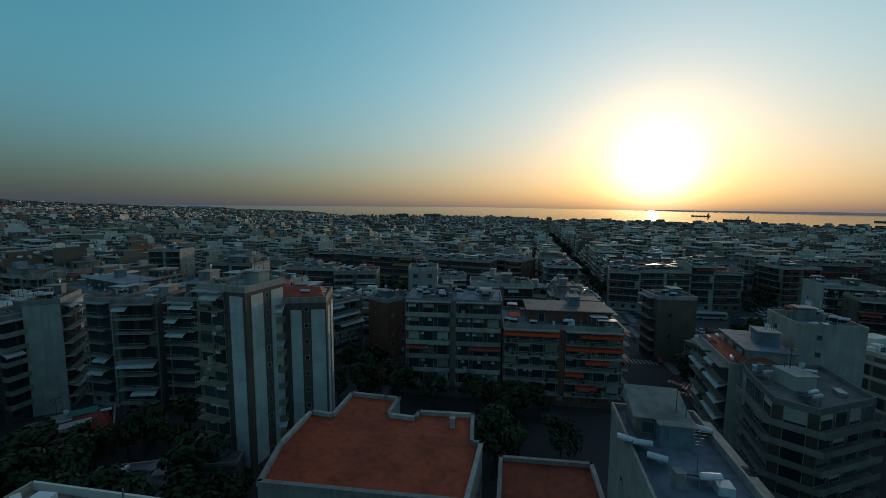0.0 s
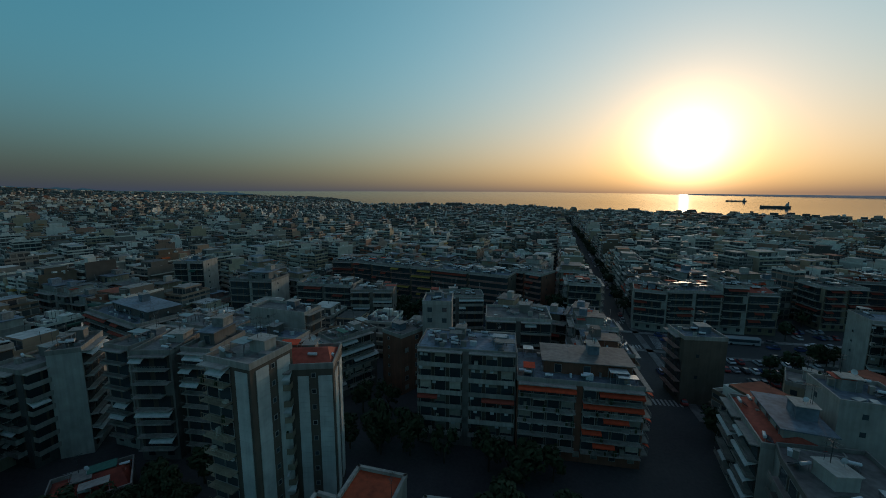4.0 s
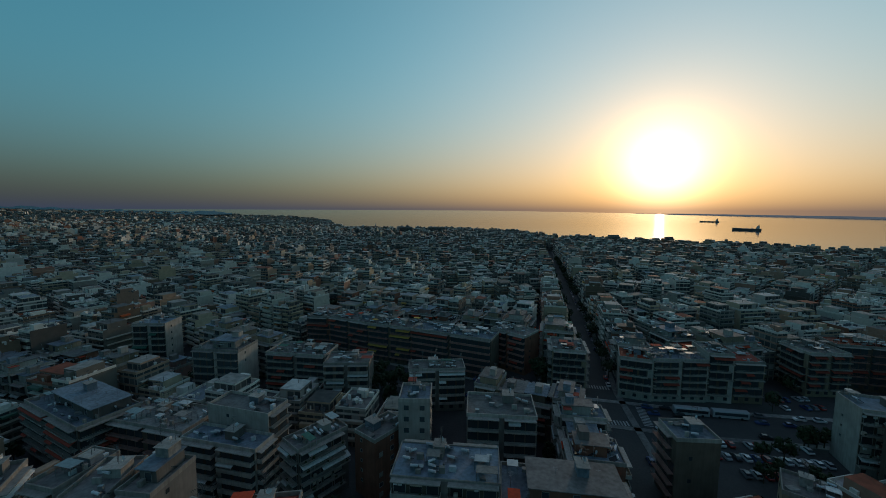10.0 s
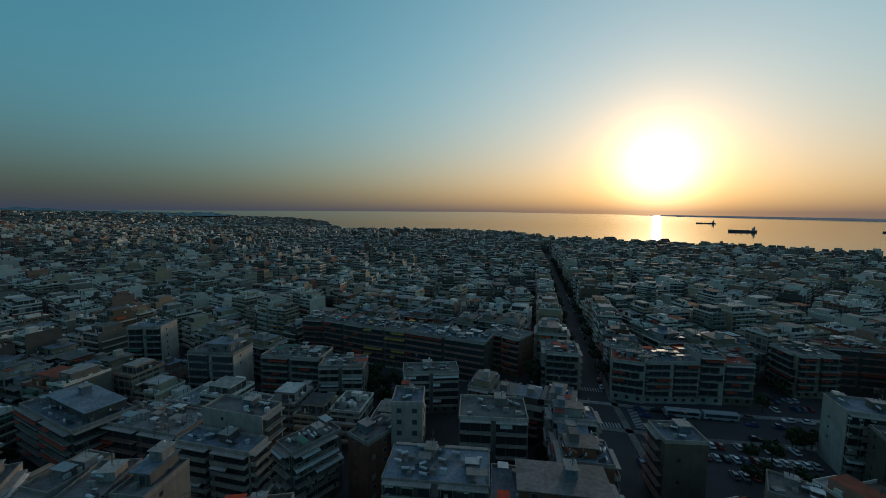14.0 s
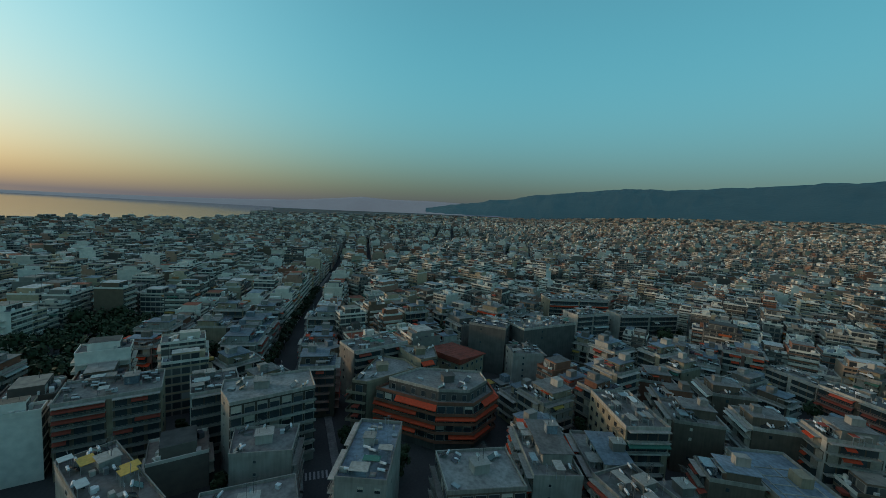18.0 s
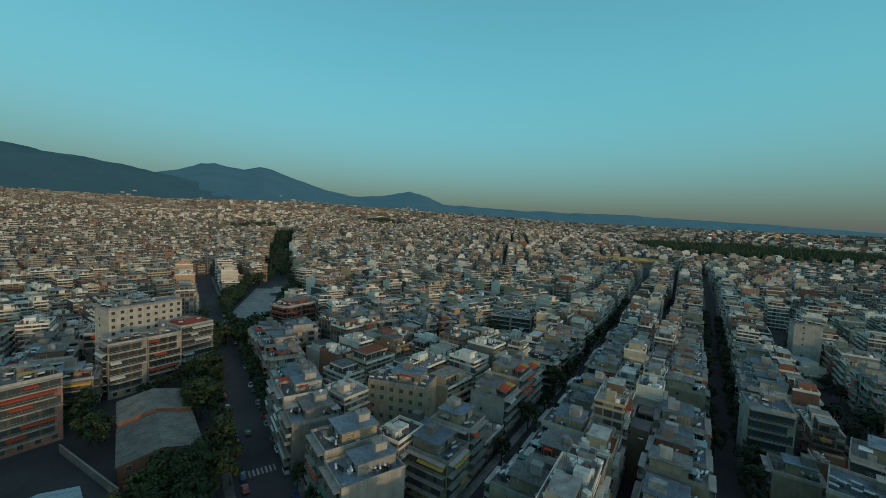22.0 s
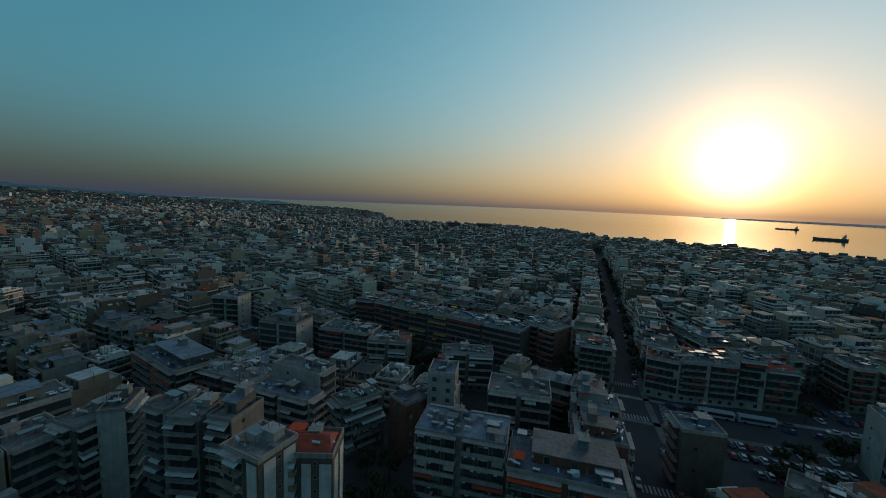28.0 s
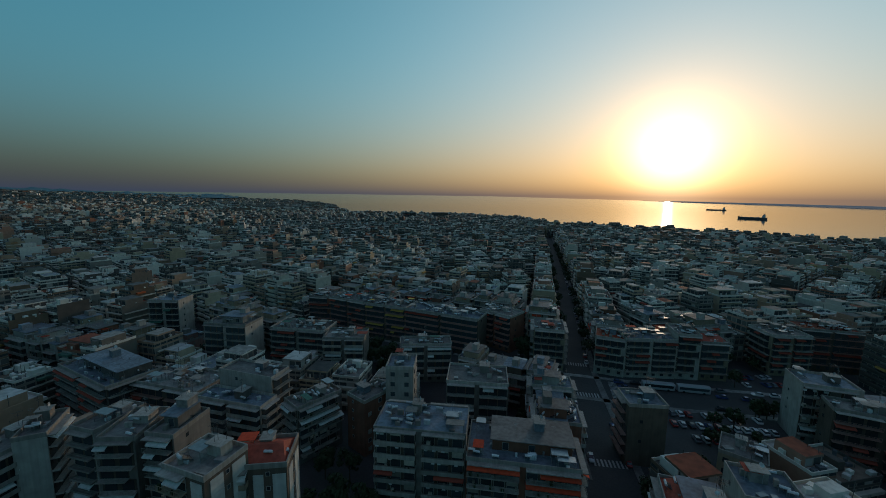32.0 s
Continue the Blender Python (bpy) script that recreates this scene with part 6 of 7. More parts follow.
def kerb_strip(pts, off, wide):
    """A raised pavement along a street, with a stone kerb's height."""
    s = Solid()
    for (x0, y0), (x1, y1) in zip(pts, pts[1:]):
        L = math.hypot(x1 - x0, y1 - y0)
        nx, ny = -(y1 - y0) / L, (x1 - x0) / L
        n = max(1, int(L / 60))
        for k in range(n):
            a, b = k / n, (k + 1) / n
            q = []
            for t, o in ((a, off), (b, off), (b, off + wide), (a, off + wide)):
                x, y = x0 + (x1 - x0) * t + nx * o, y0 + (y1 - y0) * t + ny * o
                q.append((x, y, float(height(x, y))))
            if off < 0:
                q = [q[3], q[2], q[1], q[0]]
            s.hexa([(x, y, z - 0.4) for x, y, z in q], [(x, y, z + 0.15) for x, y, z in q])
    return s.mesh("pavement", M_PAVE)


for k, half in ((0, 6.2), (1, 8.4), (4, 4.0), (5, 5.4), (7, 6.2), (8, 4.0), (9, 7.0), (10, 4.4), (12, 4.4), (13, 3.0)):
    for side in (-1, 1):
        off = side * half
        tagged(new("pavement", kerb_strip(STREETS[k][1:], off, side * 2.4)), "grey slab pavement along a street", "pavement", kind="structure")


def zebra(x, y, turn, n=7):
    root = tagged(new("zebra_crossing"), "worn white zebra crossing painted on asphalt", "road marking", group="zebra crossings")
    root.matrix_world = pose(x, y, float(height(x, y)), 0, 0, turn)
    for k in range(n):
        s = Solid()
        s.box(-1.6, 1.6, (k - n / 2) * 1.1, (k - n / 2) * 1.1 + 0.55, -0.02, 0.03)
        part("stripe", s.mesh("stripe", M_LINE), root)


for x, y, turn, n in ((55, 108, 84, 9), (61, 148, 84, 9), (74, 153, -12, 13), (42, 160, -20, 13), (15.5, -96, 81, 9), (11, -136, 81, 9), (-66, -84, 60, 9), (112, 13, 0, 6), (65, 176, 80, 9)):
    zebra(x, y, turn + 0, n)


# ---- the low school with the rust-red roof ----
def flat_hall(name, label, outline, H, kerb, deck):
    """A low hall on a free outline, with a raised white rim round its roof."""
    root = tagged(new(name), label, "building")
    cx = sum(p[0] for p in outline) / len(outline)
    cy = sum(p[1] for p in outline) / len(outline)
    root.location = (cx, cy, 0)
    pts = [(x - cx, y - cy) for x, y in outline]
    n = len(pts)
    s = Solid()
    s.v = [(x, y, -0.3) for x, y in pts] + [(x, y, H) for x, y in pts]
    for i in range(n):
        j = (i + 1) % n
        s.f.append((i, j, n + j, n + i))
    s.m = [0] * n
    part("wall", s.mesh("wall", WALL["white"]), root)
    s = Solid()
    s.poly([(x, y, H - 0.25) for x, y in pts])
    part("roof_deck", s.mesh("roof_deck", deck), root, "rust-red painted flat roof")
    area = sum(a[0] * b[1] - b[0] * a[1] for a, b in zip(pts, pts[1:] + pts[:1]))
    for i in range(n):
        (x0, y0), (x1, y1) = pts[i], pts[(i + 1) % n]
        L = math.hypot(x1 - x0, y1 - y0)
        ux, uy = (x1 - x0) / L, (y1 - y0) / L
        nx, ny = (uy, -ux) if area > 0 else (-uy, ux)
        s = Solid()
        a = (x0 - nx * kerb, y0 - ny * kerb)
        b = (x1 - nx * kerb, y1 - ny * kerb)
        c = (x1 + nx * 0.1 + ux * 0.1, y1 + ny * 0.1 + uy * 0.1)
        d = (x0 + nx * 0.1 - ux * 0.1, y0 + ny * 0.1 - uy * 0.1)
        ring = [d, c, b, a] if area > 0 else [a, b, c, d]
        s.hexa([(*p, H - 0.3) for p in ring], [(*p, H + 0.3) for p in ring])
        part("roof_rim", s.mesh("roof_rim", M_TRIM), root)
        k = int(L / 2.6)
        for j in range(k):
            t = (j + 0.5) * L / k
            for z in (1.2, 4.6, 8.2):
                m = Matrix(((ux, nx, 0, 0), (uy, ny, 0, 0), (0, 0, 1, 0), (0, 0, 0, 1)))
                m.translation = (x0 + ux * t, y0 + uy * t, z)
                if z + 1.4 < H:
                    part("window", WINDOW[0], root, m=m)
    return root


hall = flat_hall("school_building", "low white school with a rust-red flat roof", [(-21.7, 46.9), (-20.5, 55.0), (-17.0, 54.1), (-15.8, 60.8), (-7.6, 59.2), (-8.5, 54.3), (-4.7, 53.5),
                 (-4.3, 55.2), (4.0, 54.5), (3.5, 47.8), (4.7, 47.5), (2.2, 37.0), (-21.0, 39.5)], 13, 0.45, M_REDROOF)
part("roof_box", ROOFBOX[2], hall, m=pose(9.0, 0.5, 12.75))
part("antenna", ANTENNA, hall, m=pose(-1, 4, 12.7))
flat_hall("annex_building", "small white annex with a rust-red roof", [(7.0, 47.7), (18.7, 46.5), (17.3, 37.5), (5.5, 38.6)], 11, 0.4, M_REDROOF)


# ---- trees ----
def crown_mesh(seed, r, h, n):
    """Many small leaf sprays gathered in uneven clumps."""
    g = random.Random(seed)
    s = Solid()
    clumps = []
    for _ in range(13):
        a, t = g.uniform(0, 6.283), g.random()
        d = r * 0.72 * math.sqrt(g.random())
        clumps.append((d * math.cos(a), d * math.sin(a), h * (0.45 + 0.5 * t * (1 - 0.35 * d / r)), r * g.uniform(0.26, 0.46)))
    for _ in range(n):
        cx, cy, cz, cr = g.choice(clumps)
        v = Vector((g.gauss(0, 1), g.gauss(0, 1), g.gauss(0, 1))).normalized() * cr * g.uniform(0.55, 1.05)
        c = Vector((cx, cy, cz)) + v
        nrm = (v.normalized() + Vector((g.uniform(-0.6, 0.6), g.uniform(-0.6, 0.6), g.uniform(-0.2, 0.8)))).normalized()
        a = nrm.orthogonal().normalized()
        b = nrm.cross(a)
        q = g.uniform(0.28, 0.58)
        s.poly([c - a * q, c + b * q * 0.6, c + a * q, c - b * q * 0.6])
    return s.mesh("crown", M_LEAF)


def trunk_mesh(seed, r, h):
    g = random.Random(seed)
    s = Solid()
    s.tube((0, 0, -0.4), (0, 0, h * 0.45), 0.2, 0.13, 7)
    for i in range(5):
        a = i * 1.257 + g.uniform(-0.3, 0.3)
        s.tube((0, 0, h * g.uniform(0.28, 0.44)), (r * 0.55 * math.cos(a), r * 0.55 * math.sin(a), h * g.uniform(0.6, 0.75)), 0.1, 0.03, 5)
    return s.mesh("trunk", M_TRUNK)


TREES = [(trunk_mesh(k, r, h), crown_mesh(k, r, h, n)) for k, (r, h, n) in enumerate(((3.2, 8.0, 560), (4.0, 10.0, 760), (2.6, 7.0, 430), (4.8, 12.0, 950)))]
tree_rng = random.Random(5)


BACK_TREES = Solid()


def back_tree(x, y, s):
    """A tree of the farther streets: the same ragged head with fewer sprays."""
    z = float(height(x, y))
    h, r = 8.5 * s, 3.4 * s
    BACK_TREES.tube((x, y, z - 0.3), (x, y, z + h * 0.5), 0.2, 0.12, 5, 0)
    for _ in range(150):
        v = Vector((tree_rng.gauss(0, 1), tree_rng.gauss(0, 1), tree_rng.gauss(0, 0.8))).normalized() * tree_rng.uniform(0.5, 1.0) * tree_rng.choice((0.75, 1.0, 1.1))
        c = Vector((x + v.x * r, y + v.y * r, z + h * 0.66 + v.z * h * 0.34))
        n = (v + Vector((tree_rng.uniform(-0.6, 0.6), tree_rng.uniform(-0.6, 0.6), tree_rng.uniform(0, 0.8)))).normalized()
        a = n.orthogonal().normalized()
        b = n.cross(a)
        q = tree_rng.uniform(0.5, 0.95) * s
        BACK_TREES.poly([c - a * q, c + b * q * 0.6, c + a * q, c - b * q * 0.6], 1)


def tree(x, y, k=None):
    if k is None:
        k = tree_rng.randrange(3)
    if math.hypot(x, y) > 190:
        back_tree(x, y, tree_rng.uniform(0.8, 1.2) * (1.35 if k == 3 else 1))
        return
    trunk, crown = TREES[k]
    root = tagged(new("tree"), ("tall" if k in (1, 3) else "small") + " leafy dark green street tree", "tree", group="trees of the town")
    s = tree_rng.uniform(0.85, 1.2)
    root.matrix_world = pose(x, y, float(height(x, y)), 0, 0, tree_rng.uniform(0, 360)) @ Matrix.Diagonal((s, s, s * tree_rng.uniform(0.9, 1.1), 1))
    part("trunk", trunk, root)
    part("crown", crown, root)


def tree_row(pts, off, step, jump=0.2):
    for (x0, y0), (x1, y1) in zip(pts, pts[1:]):
        L = math.hypot(x1 - x0, y1 - y0)
        ux, uy = (x1 - x0) / L, (y1 - y0) / L
        p = tree_rng.uniform(0, step)
        while p < L:
            if tree_rng.random() > jump:
                x, y = x0 + ux * p - uy * off, y0 + uy * p + ux * off
                if off_sites(x, y, 2, 2):
                    tree(x + tree_rng.uniform(-0.5, 0.5), y + tree_rng.uniform(-0.5, 0.5))
            p += step * tree_rng.uniform(0.8, 1.3)


def grove(x, y, r, n, k=None):
    for _ in range(n):
        a, d = tree_rng.uniform(0, 6.283), r * math.sqrt(tree_rng.random())
        px, py = x + d * math.cos(a), y + d * math.sin(a)
        if off_sites(px, py, 3, 3):
            tree(px, py, k)


for off in (-6.2, 6.2):
    tree_row([(66, 180), (81, 246), (108, 376), (152, 605)], off, 11, 0.25)
    tree_row([(-100, -21), (-170, -13), (-420, 12)], off * 0.7, 9, 0.2)
    tree_row([(-80, 31), (-114, 36), (-191, 46), (-400, 75)], off * 0.7, 9, 0.2)
tree_row([(-44, -45), (-64, -80), (-102, -143), (-176, -271)], -7, 6)
tree_row([(-64, -80), (-102, -143), (-176, -271)], 7.5, 8)
tree_row([(-52, -150), (-66, -190)], 0, 5, 0.1)
tree_row([(-60, -152), (-100, -160)], 0, 6, 0.3)
tree_row([(171, 28), (229, 21), (343, 3)], 5, 10)
tree_row([(-30, 79), (20, 72)], 4, 6)
tree_row([(20, -93), (14, -138), (-10, -273)], -6.5, 13)
grove(-34, -80, 15, 16, 1)
grove(-32, 48, 9, 6)
grove(-53, 66, 6, 8)
grove(-60, 55, 6, 6)
grove(-50, 42, 13, 16, 1)
grove(-44, 44, 7, 6, 1)
grove(-66, 38, 8, 6)
grove(-62, -103, 6, 8, 3)
grove(-76, -128, 5, 8, 3)
grove(-89, -149, 4, 5, 3)
grove(-48, -89, 7, 9, 3)
grove(-58, -159, 4, 5, 1)
grove(-49, -136, 4, 4, 1)
grove(-148, -184, 11, 14, 3)
grove(44, 180, 6, 8, 1)
grove(-27, 172, 7, 6, 1)
grove(224, 116, 23, 26, 3)
grove(197, 110, 15, 14, 3)
grove(248, 106, 15, 14, 3)
grove(183, 98, 9, 8, 3)
grove(101, -8, 6, 5)
grove(-46, -92, 8, 9, 1)
grove(-64, -116, 4, 4, 1)
grove(-58, -102, 4, 4, 1)
grove(-143, -196, 17, 20, 3)
grove(-175, 178, 6, 4, 3)
grove(60, 92, 4, 3)
grove(98, 122, 10, 6, 2)
grove(118, 136, 5, 5, 2)
grove(12, 66, 10, 8)
grove(-14, 84, 5, 5, 1)
grove(-22, 98, 4, 3)


SITES += [(-190, -246, radians(42), 64, 30), (-238, -289, radians(42), 64, 30)]
for k in range(7):
    grove(-196 - 16 * k, -222 - 14 * k, 6, 7, 3)
    grove(-178 - 15 * k, -262 - 13.4 * k, 7, 8, 3)
grove(-330, -42, 13, 10, 3)
grove(-236, 223, 7, 5, 3)
for k in range(17):
    grove(-300 - 20 * k, -350 - 21.5 * k, 19, 9, 3)


# trees in the yards and lanes that the houses leave free
for _ in range(2600):
    a, d = tree_rng.uniform(0, 6.283), tree_rng.uniform(60, 415)
    px, py = d * math.sin(a), d * math.cos(a)
    if noise.noise(Vector((px * 0.012, py * 0.012, 4.0))) > -0.05 and off_sites(px, py, 4, 4) and d < float(table(float(compass(px, py)), COAST)) and off_street(px, py, 1.0) and d > 110:
        tree(px, py, tree_rng.choice((0, 1, 2, 3)) if d > 190 else 2)
# the trees of the promenade along the shore
for k in range(150):
    a = -7 + 0.45 * k + tree_rng.uniform(-0.15, 0.15)
    d = float(table(a, COAST)) - tree_rng.uniform(6, 16)
    back_tree(d * math.sin(radians(a)), d * math.cos(radians(a)), tree_rng.uniform(1.1, 2.1))
tagged(new("street_trees", BACK_TREES.mesh("street_trees", M_TRUNK, M_LEAF)), "dark green trees in streets and courtyards", "tree", kind="stuff")


def pine_wood(label, cx, cy, a, b, turn, count):
    """A wood far off: thousands of ragged pine heads over the slope."""
    g = random.Random(int(cx))
    s = Solid()
    c, q = math.cos(radians(turn)), math.sin(radians(turn))
    for _ in range(count):
        w, d = g.uniform(0, 6.283), math.sqrt(g.random())
        u, v = a * d * math.cos(w), b * d * math.sin(w)
        x, y = cx + u * c - v * q, cy + u * q + v * c
        z = float(height(x, y))
        h, r = g.uniform(12, 22), g.uniform(3.0, 5.5)
        ring = []
        for k in range(6):
            t = k * 1.047 + g.uniform(-0.3, 0.3)
            e = r * g.uniform(0.65, 1.2)
            ring.append((x + e * math.cos(t), y + e * math.sin(t), z + h * g.uniform(0.35, 0.7)))
        top = (x + g.uniform(-1, 1), y + g.uniform(-1, 1), z + h)
        low = (x, y, z)
        for k in range(6):
            s.poly([ring[k], ring[(k + 1) % 6], top])
            s.poly([ring[(k + 1) % 6], ring[k], low])
    tagged(new("pine_wood", s.mesh("pine_wood", M_LEAF)), label, "wood", kind="stuff")


pine_wood("dark pine wood on the edge of the town", -1140, 260, 150, 250, -10, 3600)
pine_wood("dark pine wood at the foot of the hills", -1100, -770, 110, 45, 30, 700)
pine_wood("dark trees between far houses", -620, -800, 70, 30, 10, 300)


# ---- the sports hall, the schoolyard and single houses of the middle distance ----
def sports_hall(x, y, turn):
    root = tagged(new("sports_hall"), "long sports hall with a yellow-brown folded roof", "building")
    root.matrix_world = pose(x, y, float(height(x, y)), 0, 0, turn)
    s = Solid()
    s.box(-48, 48, -17, 17, -3, 11)
    part("wall", s.mesh("wall", WALL["grey"]), root)
    for k in range(6):
        u = -48 + k * 16
        s = Solid()
        s.hexa([(u, -19, 11), (u + 16, -19, 11), (u + 16, 19, 11), (u, 19, 11)], [(u + 0.4, -18.5, 12), (u + 15.6, -18.5, 12), (u + 15.6, 18.5, 14.5), (u + 0.4, 18.5, 14.5)])
        part("roof", s.mesh("roof", M_AWN["yellow"]), root)
    for side in ("front", "back"):
        wl = Wall(side, 96, 34)
        for k in range(24):
            part("window", DOOR[0], root, m=wl.turn(2 + k * 4, 0, 6))
    pav = tagged(new("pavilion"), "small pavilion under a yellow pyramid roof", "building")
    px, py = x - 4, y - 66
    pav.matrix_world = pose(px, py, float(height(px, py)), 0, 0, turn)
    s = Solid()
    s.box(-14, 14, -14, 14, -3, 9)
    part("wall", s.mesh("wall", WALL["cream"]), pav)
    s = Solid()
    s.hexa([(-17, -17, 9), (17, -17, 9), (17, 17, 9), (-17, 17, 9)], [(-1, -1, 16), (1, -1, 16), (1, 1, 16), (-1, 1, 16)])
    part("roof", s.mesh("roof", M_AWN["yellow"]), pav)


sports_hall(-760, 22, 92)


def schoolyard(x, y, turn):
    """A paved yard with a court, steps of seats and a white canopy."""
    root = tagged(new("schoolyard"), "pale paved schoolyard with stepped seats and canopy", "yard")
    root.matrix_world = pose(x, y, float(height(x, y)), 0, 0, turn)
    s = Solid()
    c, q = math.cos(radians(turn)), math.sin(radians(turn))
    near, far = (float(height(x + e * c, y + e * q)) - float(height(x, y)) + 0.35 for e in (60, -60))
    s.hexa([(-60, -14, far - 2), (60, -14, near - 2), (60, 14, near - 2), (-60, 14, far - 2)], [(-60, -14, far), (60, -14, near), (60, 14, near), (-60, 14, far)])
    part("paving", s.mesh("paving", M_ROOF2), root)
    for k in range(5):
        s = Solid()
        s.box(-14, 16, 6 + k * 1.6, 7.5 + k * 1.6, 0.2, 0.7 + k * 0.55)
        part("step", s.mesh("step", M_TRIM), root)
    s = Solid()
    s.hexa([(-52, 3, 5.5), (-26, 3, 4.2), (-26, 13, 4.2), (-52, 13, 5.5)], [(-52, 3, 5.8), (-26, 3, 4.5), (-26, 13, 4.5), (-52, 13, 5.8)])
    part("canopy", s.mesh("canopy", M_TRIM), root)
    for u, z in ((-51.6, 5.5), (-26.4, 4.3)):
        for v in (3.4, 12.6):
            s = Solid()
            s.tube((u, v, 0.2), (u, v, z), 0.14, 0.14, 6)
            part("post", s.mesh("post", M_METAL), root)


schoolyard(-214, -267, 42)


# ---- cars ----
def paint(name, colour):
    k = Nodes(name)
    k.bsdf.inputs["Coat Weight"].default_value = 0.6
    return k.done(colour, 0.35)


PAINTS = [("white", paint("white_paint", (0.6, 0.6, 0.6))), ("silver", paint("silver_paint", (0.35, 0.36, 0.37))), ("black", paint("black_paint", (0.02, 0.02, 0.022))),
          ("blue", paint("blue_paint", (0.03, 0.06, 0.16))), ("red", paint("red_paint", (0.3, 0.03, 0.025))), ("grey", paint("grey_paint", (0.13, 0.13, 0.14)))]
M_TYRE = plain("tyre_rubber", (0.02, 0.02, 0.02), 0.9)


def loft(sections, m=0):
    """A closed body through cross-sections given as lists of points."""
    s = Solid()
    n = len(sections[0])
    for sec in sections:
        s.v.extend(sec)
    for k in range(len(sections) - 1):
        for i in range(n):
            j = (i + 1) % n
            s.f.append((k * n + i, k * n + j, k * n + n + j, k * n + n + i))
            s.m.append(m)
    s.f.append(tuple(reversed(range(n))))
    s.f.append(tuple((len(sections) - 1) * n + i for i in range(n)))
    s.m += [m, m]
    return s


def car_section(x, w, lo, hi):
    return [(x, -w, lo), (x, w, lo), (x, w, (lo + hi) / 2), (x, w * 0.93, hi), (x, -w * 0.93, hi), (x, -w, (lo + hi) / 2)]


BODY = [car_section(-2.1, 0.68, 0.35, 0.72), car_section(-1.95, 0.84, 0.22, 0.86), car_section(-0.9, 0.87, 0.2, 0.93), car_section(0.6, 0.87, 0.2, 0.93),
        car_section(1.7, 0.84, 0.22, 0.78), car_section(2.08, 0.66, 0.33, 0.6)]


def cabin_section(x, w, hi):
    return [(x, -w - 0.06, 0.9), (x, w + 0.06, 0.9), (x, w, hi), (x, -w, hi)]


CABIN = loft([cabin_section(-1.75, 0.7, 1.0), cabin_section(-1.35, 0.66, 1.4), cabin_section(0.1, 0.66, 1.43), cabin_section(0.95, 0.68, 0.95)]).mesh("cabin", M_GLASS)
TOP = Solid()
TOP.hexa([(-1.3, -0.62, 1.39), (0.08, -0.62, 1.42), (0.08, 0.62, 1.42), (-1.3, 0.62, 1.39)], [(-1.28, -0.56, 1.45), (0.04, -0.56, 1.48), (0.04, 0.56, 1.48), (-1.28, 0.56, 1.45)])
WHEEL = Solid()
WHEEL.tube((0, -0.1, 0), (0, 0.1, 0), 0.31, 0.31, 10)
WHEEL = WHEEL.mesh("wheel", M_TYRE)
CARS = [(c, loft(BODY).mesh("car_body", m), TOP.mesh("car_roof", m)) for c, m in PAINTS]
car_rng = random.Random(9)


def car(x, y, turn):
    colour, body, top = car_rng.choice(CARS)
    root = tagged(new("car"), f"{colour} hatchback car parked on the street", "car", group="parked cars")
    root.matrix_world = pose(x, y, float(height(x, y)) + 0.03, 0, 0, turn)
    part("body", body, root)
    part("roof", top, root)
    part("cabin", CABIN, root, "dark glazed cabin")
    if math.hypot(x, y) > 145:
        return
    for wx in (-1.3, 1.3):
        for wy in (-0.76, 0.76):
            part("wheel", WHEEL, root, m=pose(wx, wy, 0.31))


def car_row(x0, y0, x1, y1, off, share=0.7, step=6.0, across=False):
    L = math.hypot(x1 - x0, y1 - y0)
    ux, uy = (x1 - x0) / L, (y1 - y0) / L
    p = 3.0
    while p < L:
        if car_rng.random() < share:
            car(x0 + ux * p - uy * off, y0 + uy * p + ux * off, math.degrees(math.atan2(uy, ux)) + (90 if across else 180 * car_rng.randrange(2)) + car_rng.uniform(-3, 3))
        p += step


for a in ((55, 106, 60, 142), (17, -95, 11, -135), (-70, -88, -104, -148)):
    car_row(*a, 5.2)
    car_row(*a, -5.2)
car_row(82, 137, 116, 133, 0, 0.75, 2.8, True)
car_row(82, 130, 116, 126, 0, 0.75, 2.8, True)
car_row(82, 122, 112, 118, 0, 0.6, 2.8, True)
car_row(128, 166, 146, 168, 0, 0.8, 2.8, True)
car_row(128, 160, 146, 161, 0, 0.8, 2.8, True)
car_row(2, 178, 40, 163, 8, 0.7, 3.0, True)
car_row(10, 179, 36, 169, 8.5, 0.6, 3.0, True)
car_row(110, 14, 148, 13, 3.6)
for p, q in (((65, 176), (81, 246)), ((81, 246), (108, 376)), ((9, -138), (-14, -273))):
    car_row(*p, *q, 5.0, 0.6, 7.5)
    car_row(*p, *q, -5.0, 0.6, 7.5)
car_row(-17, 183, 20, 169, -7, 0.6, 6.5)
car_row(74, 152, 140, 143, -7.4, 0.55, 6.5)
car_row(74, 152, 140, 143, 7.4, 0.7, 6.5)
car_row(-64, -80, -102, -143, 0.8, 0.2, 12)
car_row(-102, -143, -176, -271, 5.6, 0.6, 7)
car_row(56, 112, 61, 150, 0.8, 0.25, 9)
car_row(20, -64, 17, -94, 5.4, 0.85)
car_row(20, -64, 17, -94, -5.4, 0.85)
car_row(-40, -39, -68, -85, 5.4, 0.8)
car_row(-48, -52, -68, -85, -5.4, 0.8)
car_row(-102, -143, -176, -271, -5.6, 0.6, 7)
car_row(66, 154, 140, 143, 2, 0.25, 9)
car_row(0, 177, 44, 160, -3, 0.3, 9)


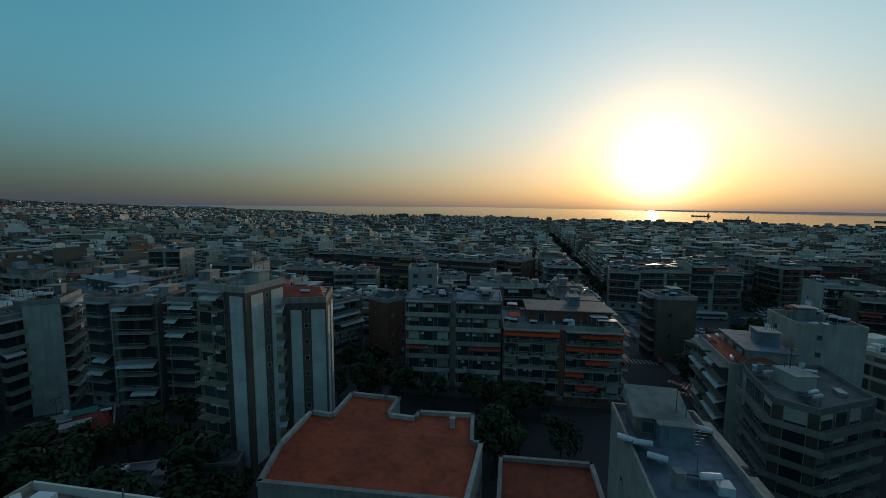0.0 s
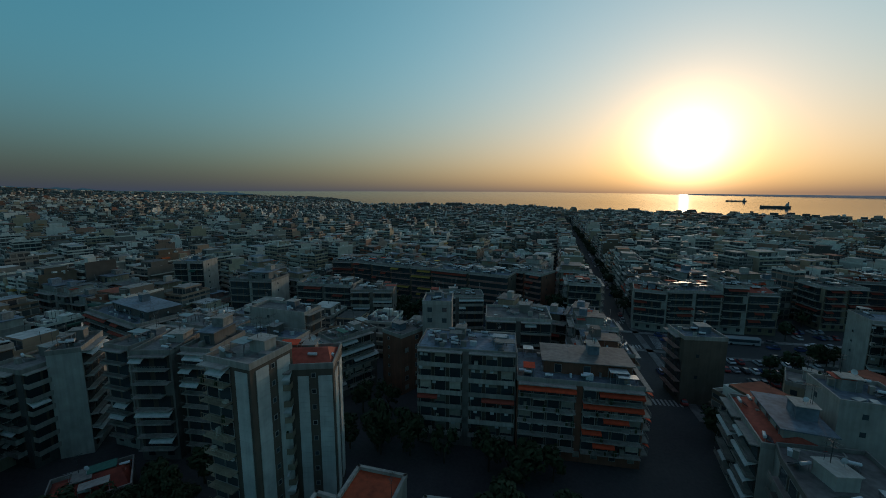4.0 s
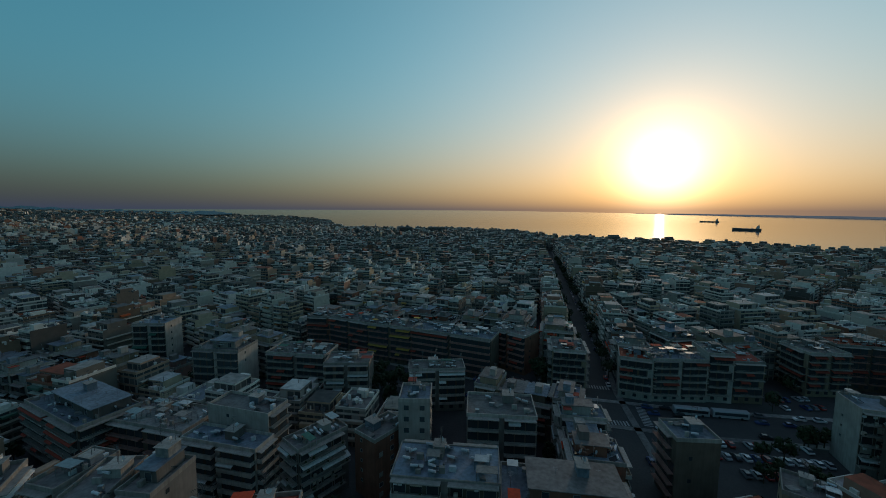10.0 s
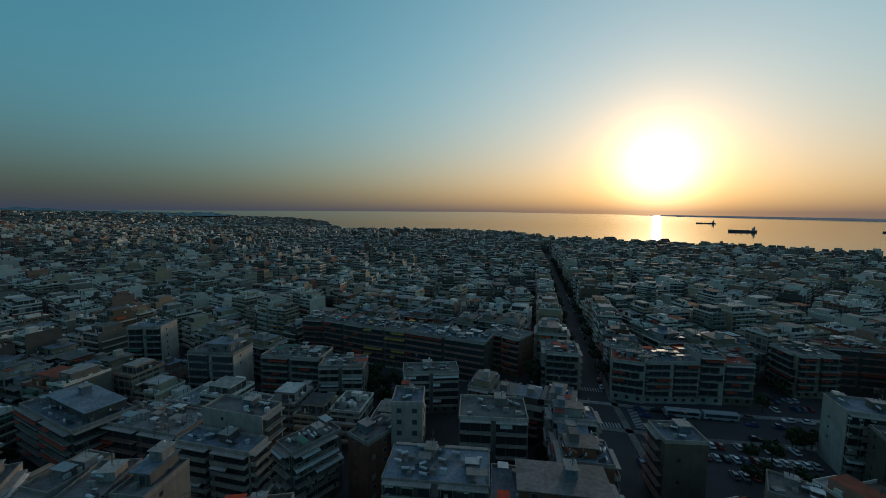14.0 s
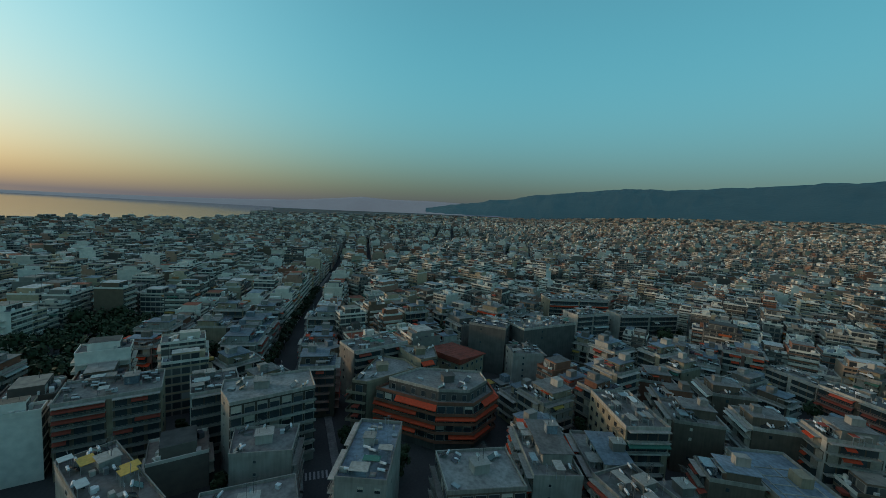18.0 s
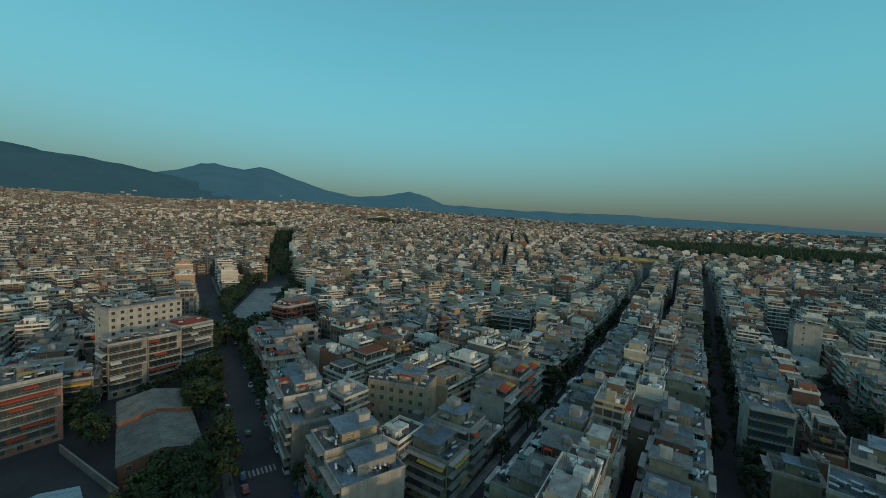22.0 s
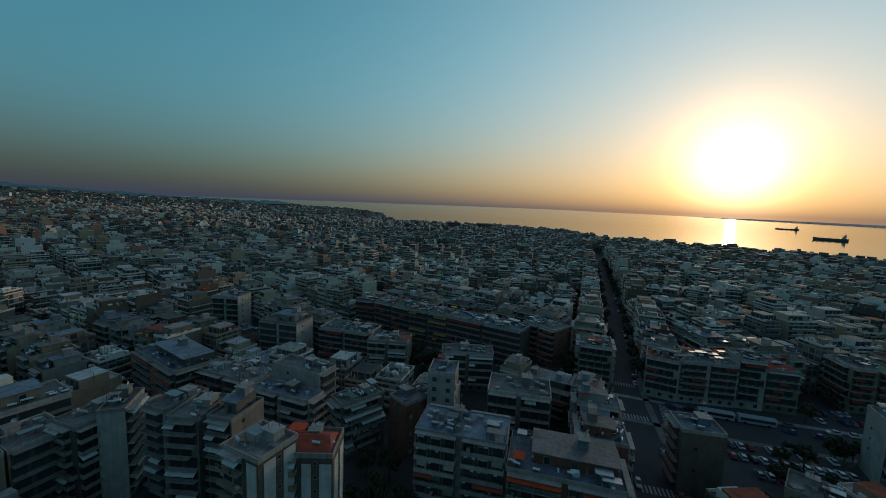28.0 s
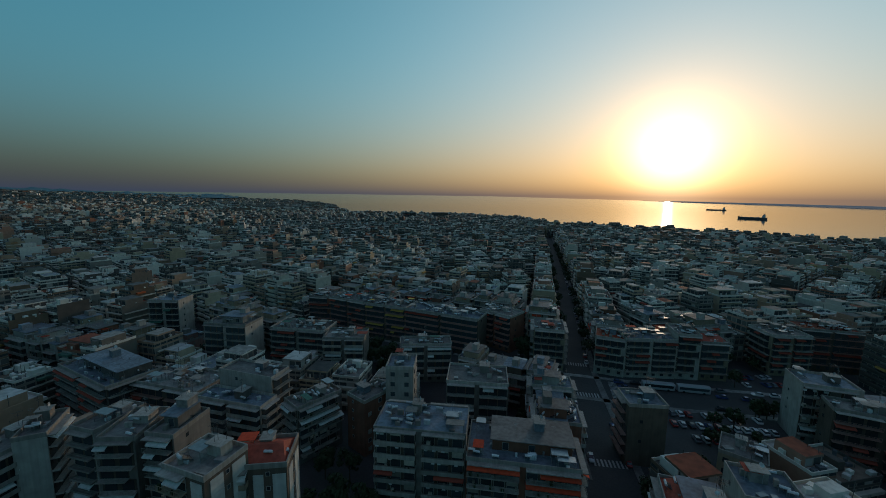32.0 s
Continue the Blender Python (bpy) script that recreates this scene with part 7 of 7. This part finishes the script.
def bus(x, y, turn):
    root = tagged(new("bus"), "long silver-grey city bus on the avenue", "bus", group="buses on the avenue")
    root.matrix_world = pose(x, y, 0.02, 0, 0, turn)
    s = loft([[(px, -1.2 * k, 0.4), (px, 1.2 * k, 0.4), (px, 1.25 * k, 2.6), (px, 1.0 * k, 3.0), (px, -1.0 * k, 3.0), (px, -1.25 * k, 2.6)] for px, k in ((-6, 0.95), (-5.8, 1), (5.7, 1), (6, 0.93))])
    part("body", s.mesh("bus_body", PAINTS[1][1]), root)
    for sy in (-1, 1):
        s = Solid()
        s.box(-5.4, 5.4, sy * 1.22 - 0.05, sy * 1.22 + 0.05, 1.35, 2.4)
        part("window_band", s.mesh("window_band", M_GLASS), root)
    for wx in (-3.8, 3.6):
        for sy in (-1.1, 1.1):
            part("wheel", WHEEL, root, m=pose(wx, sy, 0.45) @ Matrix.Scale(1.45, 4))


bus(92, 154.6, -9)
bus(105, 152.8, -8)


# ---- ships and the jetty ----
M_HULL = plain("dark_hull", (0.15, 0.13, 0.12), 0.6)
M_SHIPWHITE = plain("ship_white", (0.5, 0.5, 0.5), 0.6)


def ship(x, y, z, turn, L, label):
    root = tagged(new("cargo_ship"), label, "ship", group="ships in the bay")
    root.matrix_world = pose(x, y, z, 0, 0, turn)
    B, D = L * 0.085, L * 0.075
    secs = []
    for t, k, rise in ((-0.5, 0.75, 0.15), (-0.44, 1, 0.05), (-0.1, 1, 0), (0.3, 1, 0), (0.42, 0.7, 0.1), (0.5, 0.08, 0.35)):
        secs.append([(t * L, -B * k * 0.8, -1), (t * L, B * k * 0.8, -1), (t * L, B * k, D * (1 + rise)), (t * L, -B * k, D * (1 + rise))])
    part("hull", loft(secs).mesh("hull", M_HULL), root)
    for k, (w, h) in enumerate(((0.9, 0.5), (0.75, 0.4), (0.6, 0.35))):
        z0 = D + sum((0.5, 0.4, 0.35)[:k]) * D * 1.3
        s = Solid()
        s.box(-0.43 * L, (-0.31 - 0.015 * k) * L, -B * w, B * w, z0 - 0.05, z0 + h * D * 1.3)
        part("deckhouse", s.mesh("deckhouse", M_SHIPWHITE), root)
    s = Solid()
    s.tube((-0.4 * L, 0, D * 2.5), (-0.4 * L, 0, D * 3.3), B * 0.22, B * 0.2, 8)
    part("funnel", s.mesh("funnel", M_HULL), root)
    for t in (-0.18, 0.02, 0.22, 0.38):
        s = Solid()
        s.tube((t * L, 0, D * 0.9), (t * L, 0, D * 1.9), B * 0.07, B * 0.05, 6)
        s.box(t * L - L * 0.05, t * L + L * 0.05, -B * 0.6, B * 0.6, D * 0.95, D * 1.16)
        part("mast", s.mesh("mast", M_SHIPWHITE), root)


ship(1166, 1584, -1, 142, 92, "dark laden cargo ship anchored in the bay")
ship(1650, 2560, -0.4, 148, 105, "long dark tanker far out in the bay")
ship(1745, 1571, -1, 130, 62, "small dark coaster at anchor")
jetty = tagged(new("jetty"), "low stone jetty with a small light tower", "jetty")
jetty.matrix_world = pose(-470, 1640, -1, 0, 0, 18)
s = Solid()
s.hexa([(-10, -4, -2), (150, -3, -2), (150, 3, -2), (-10, 4, -2)], [(-10, -3, 2.2), (150, -2, 2.2), (150, 2, 2.2), (-10, 3, 2.2)])
part("mole", s.mesh("mole", WALL["grey"]), jetty)
s = Solid()
s.tube((140, 0, 2.2), (140, 0, 13), 1.6, 1.1, 8)
part("light_tower", s.mesh("light_tower", M_SHIPWHITE), jetty)
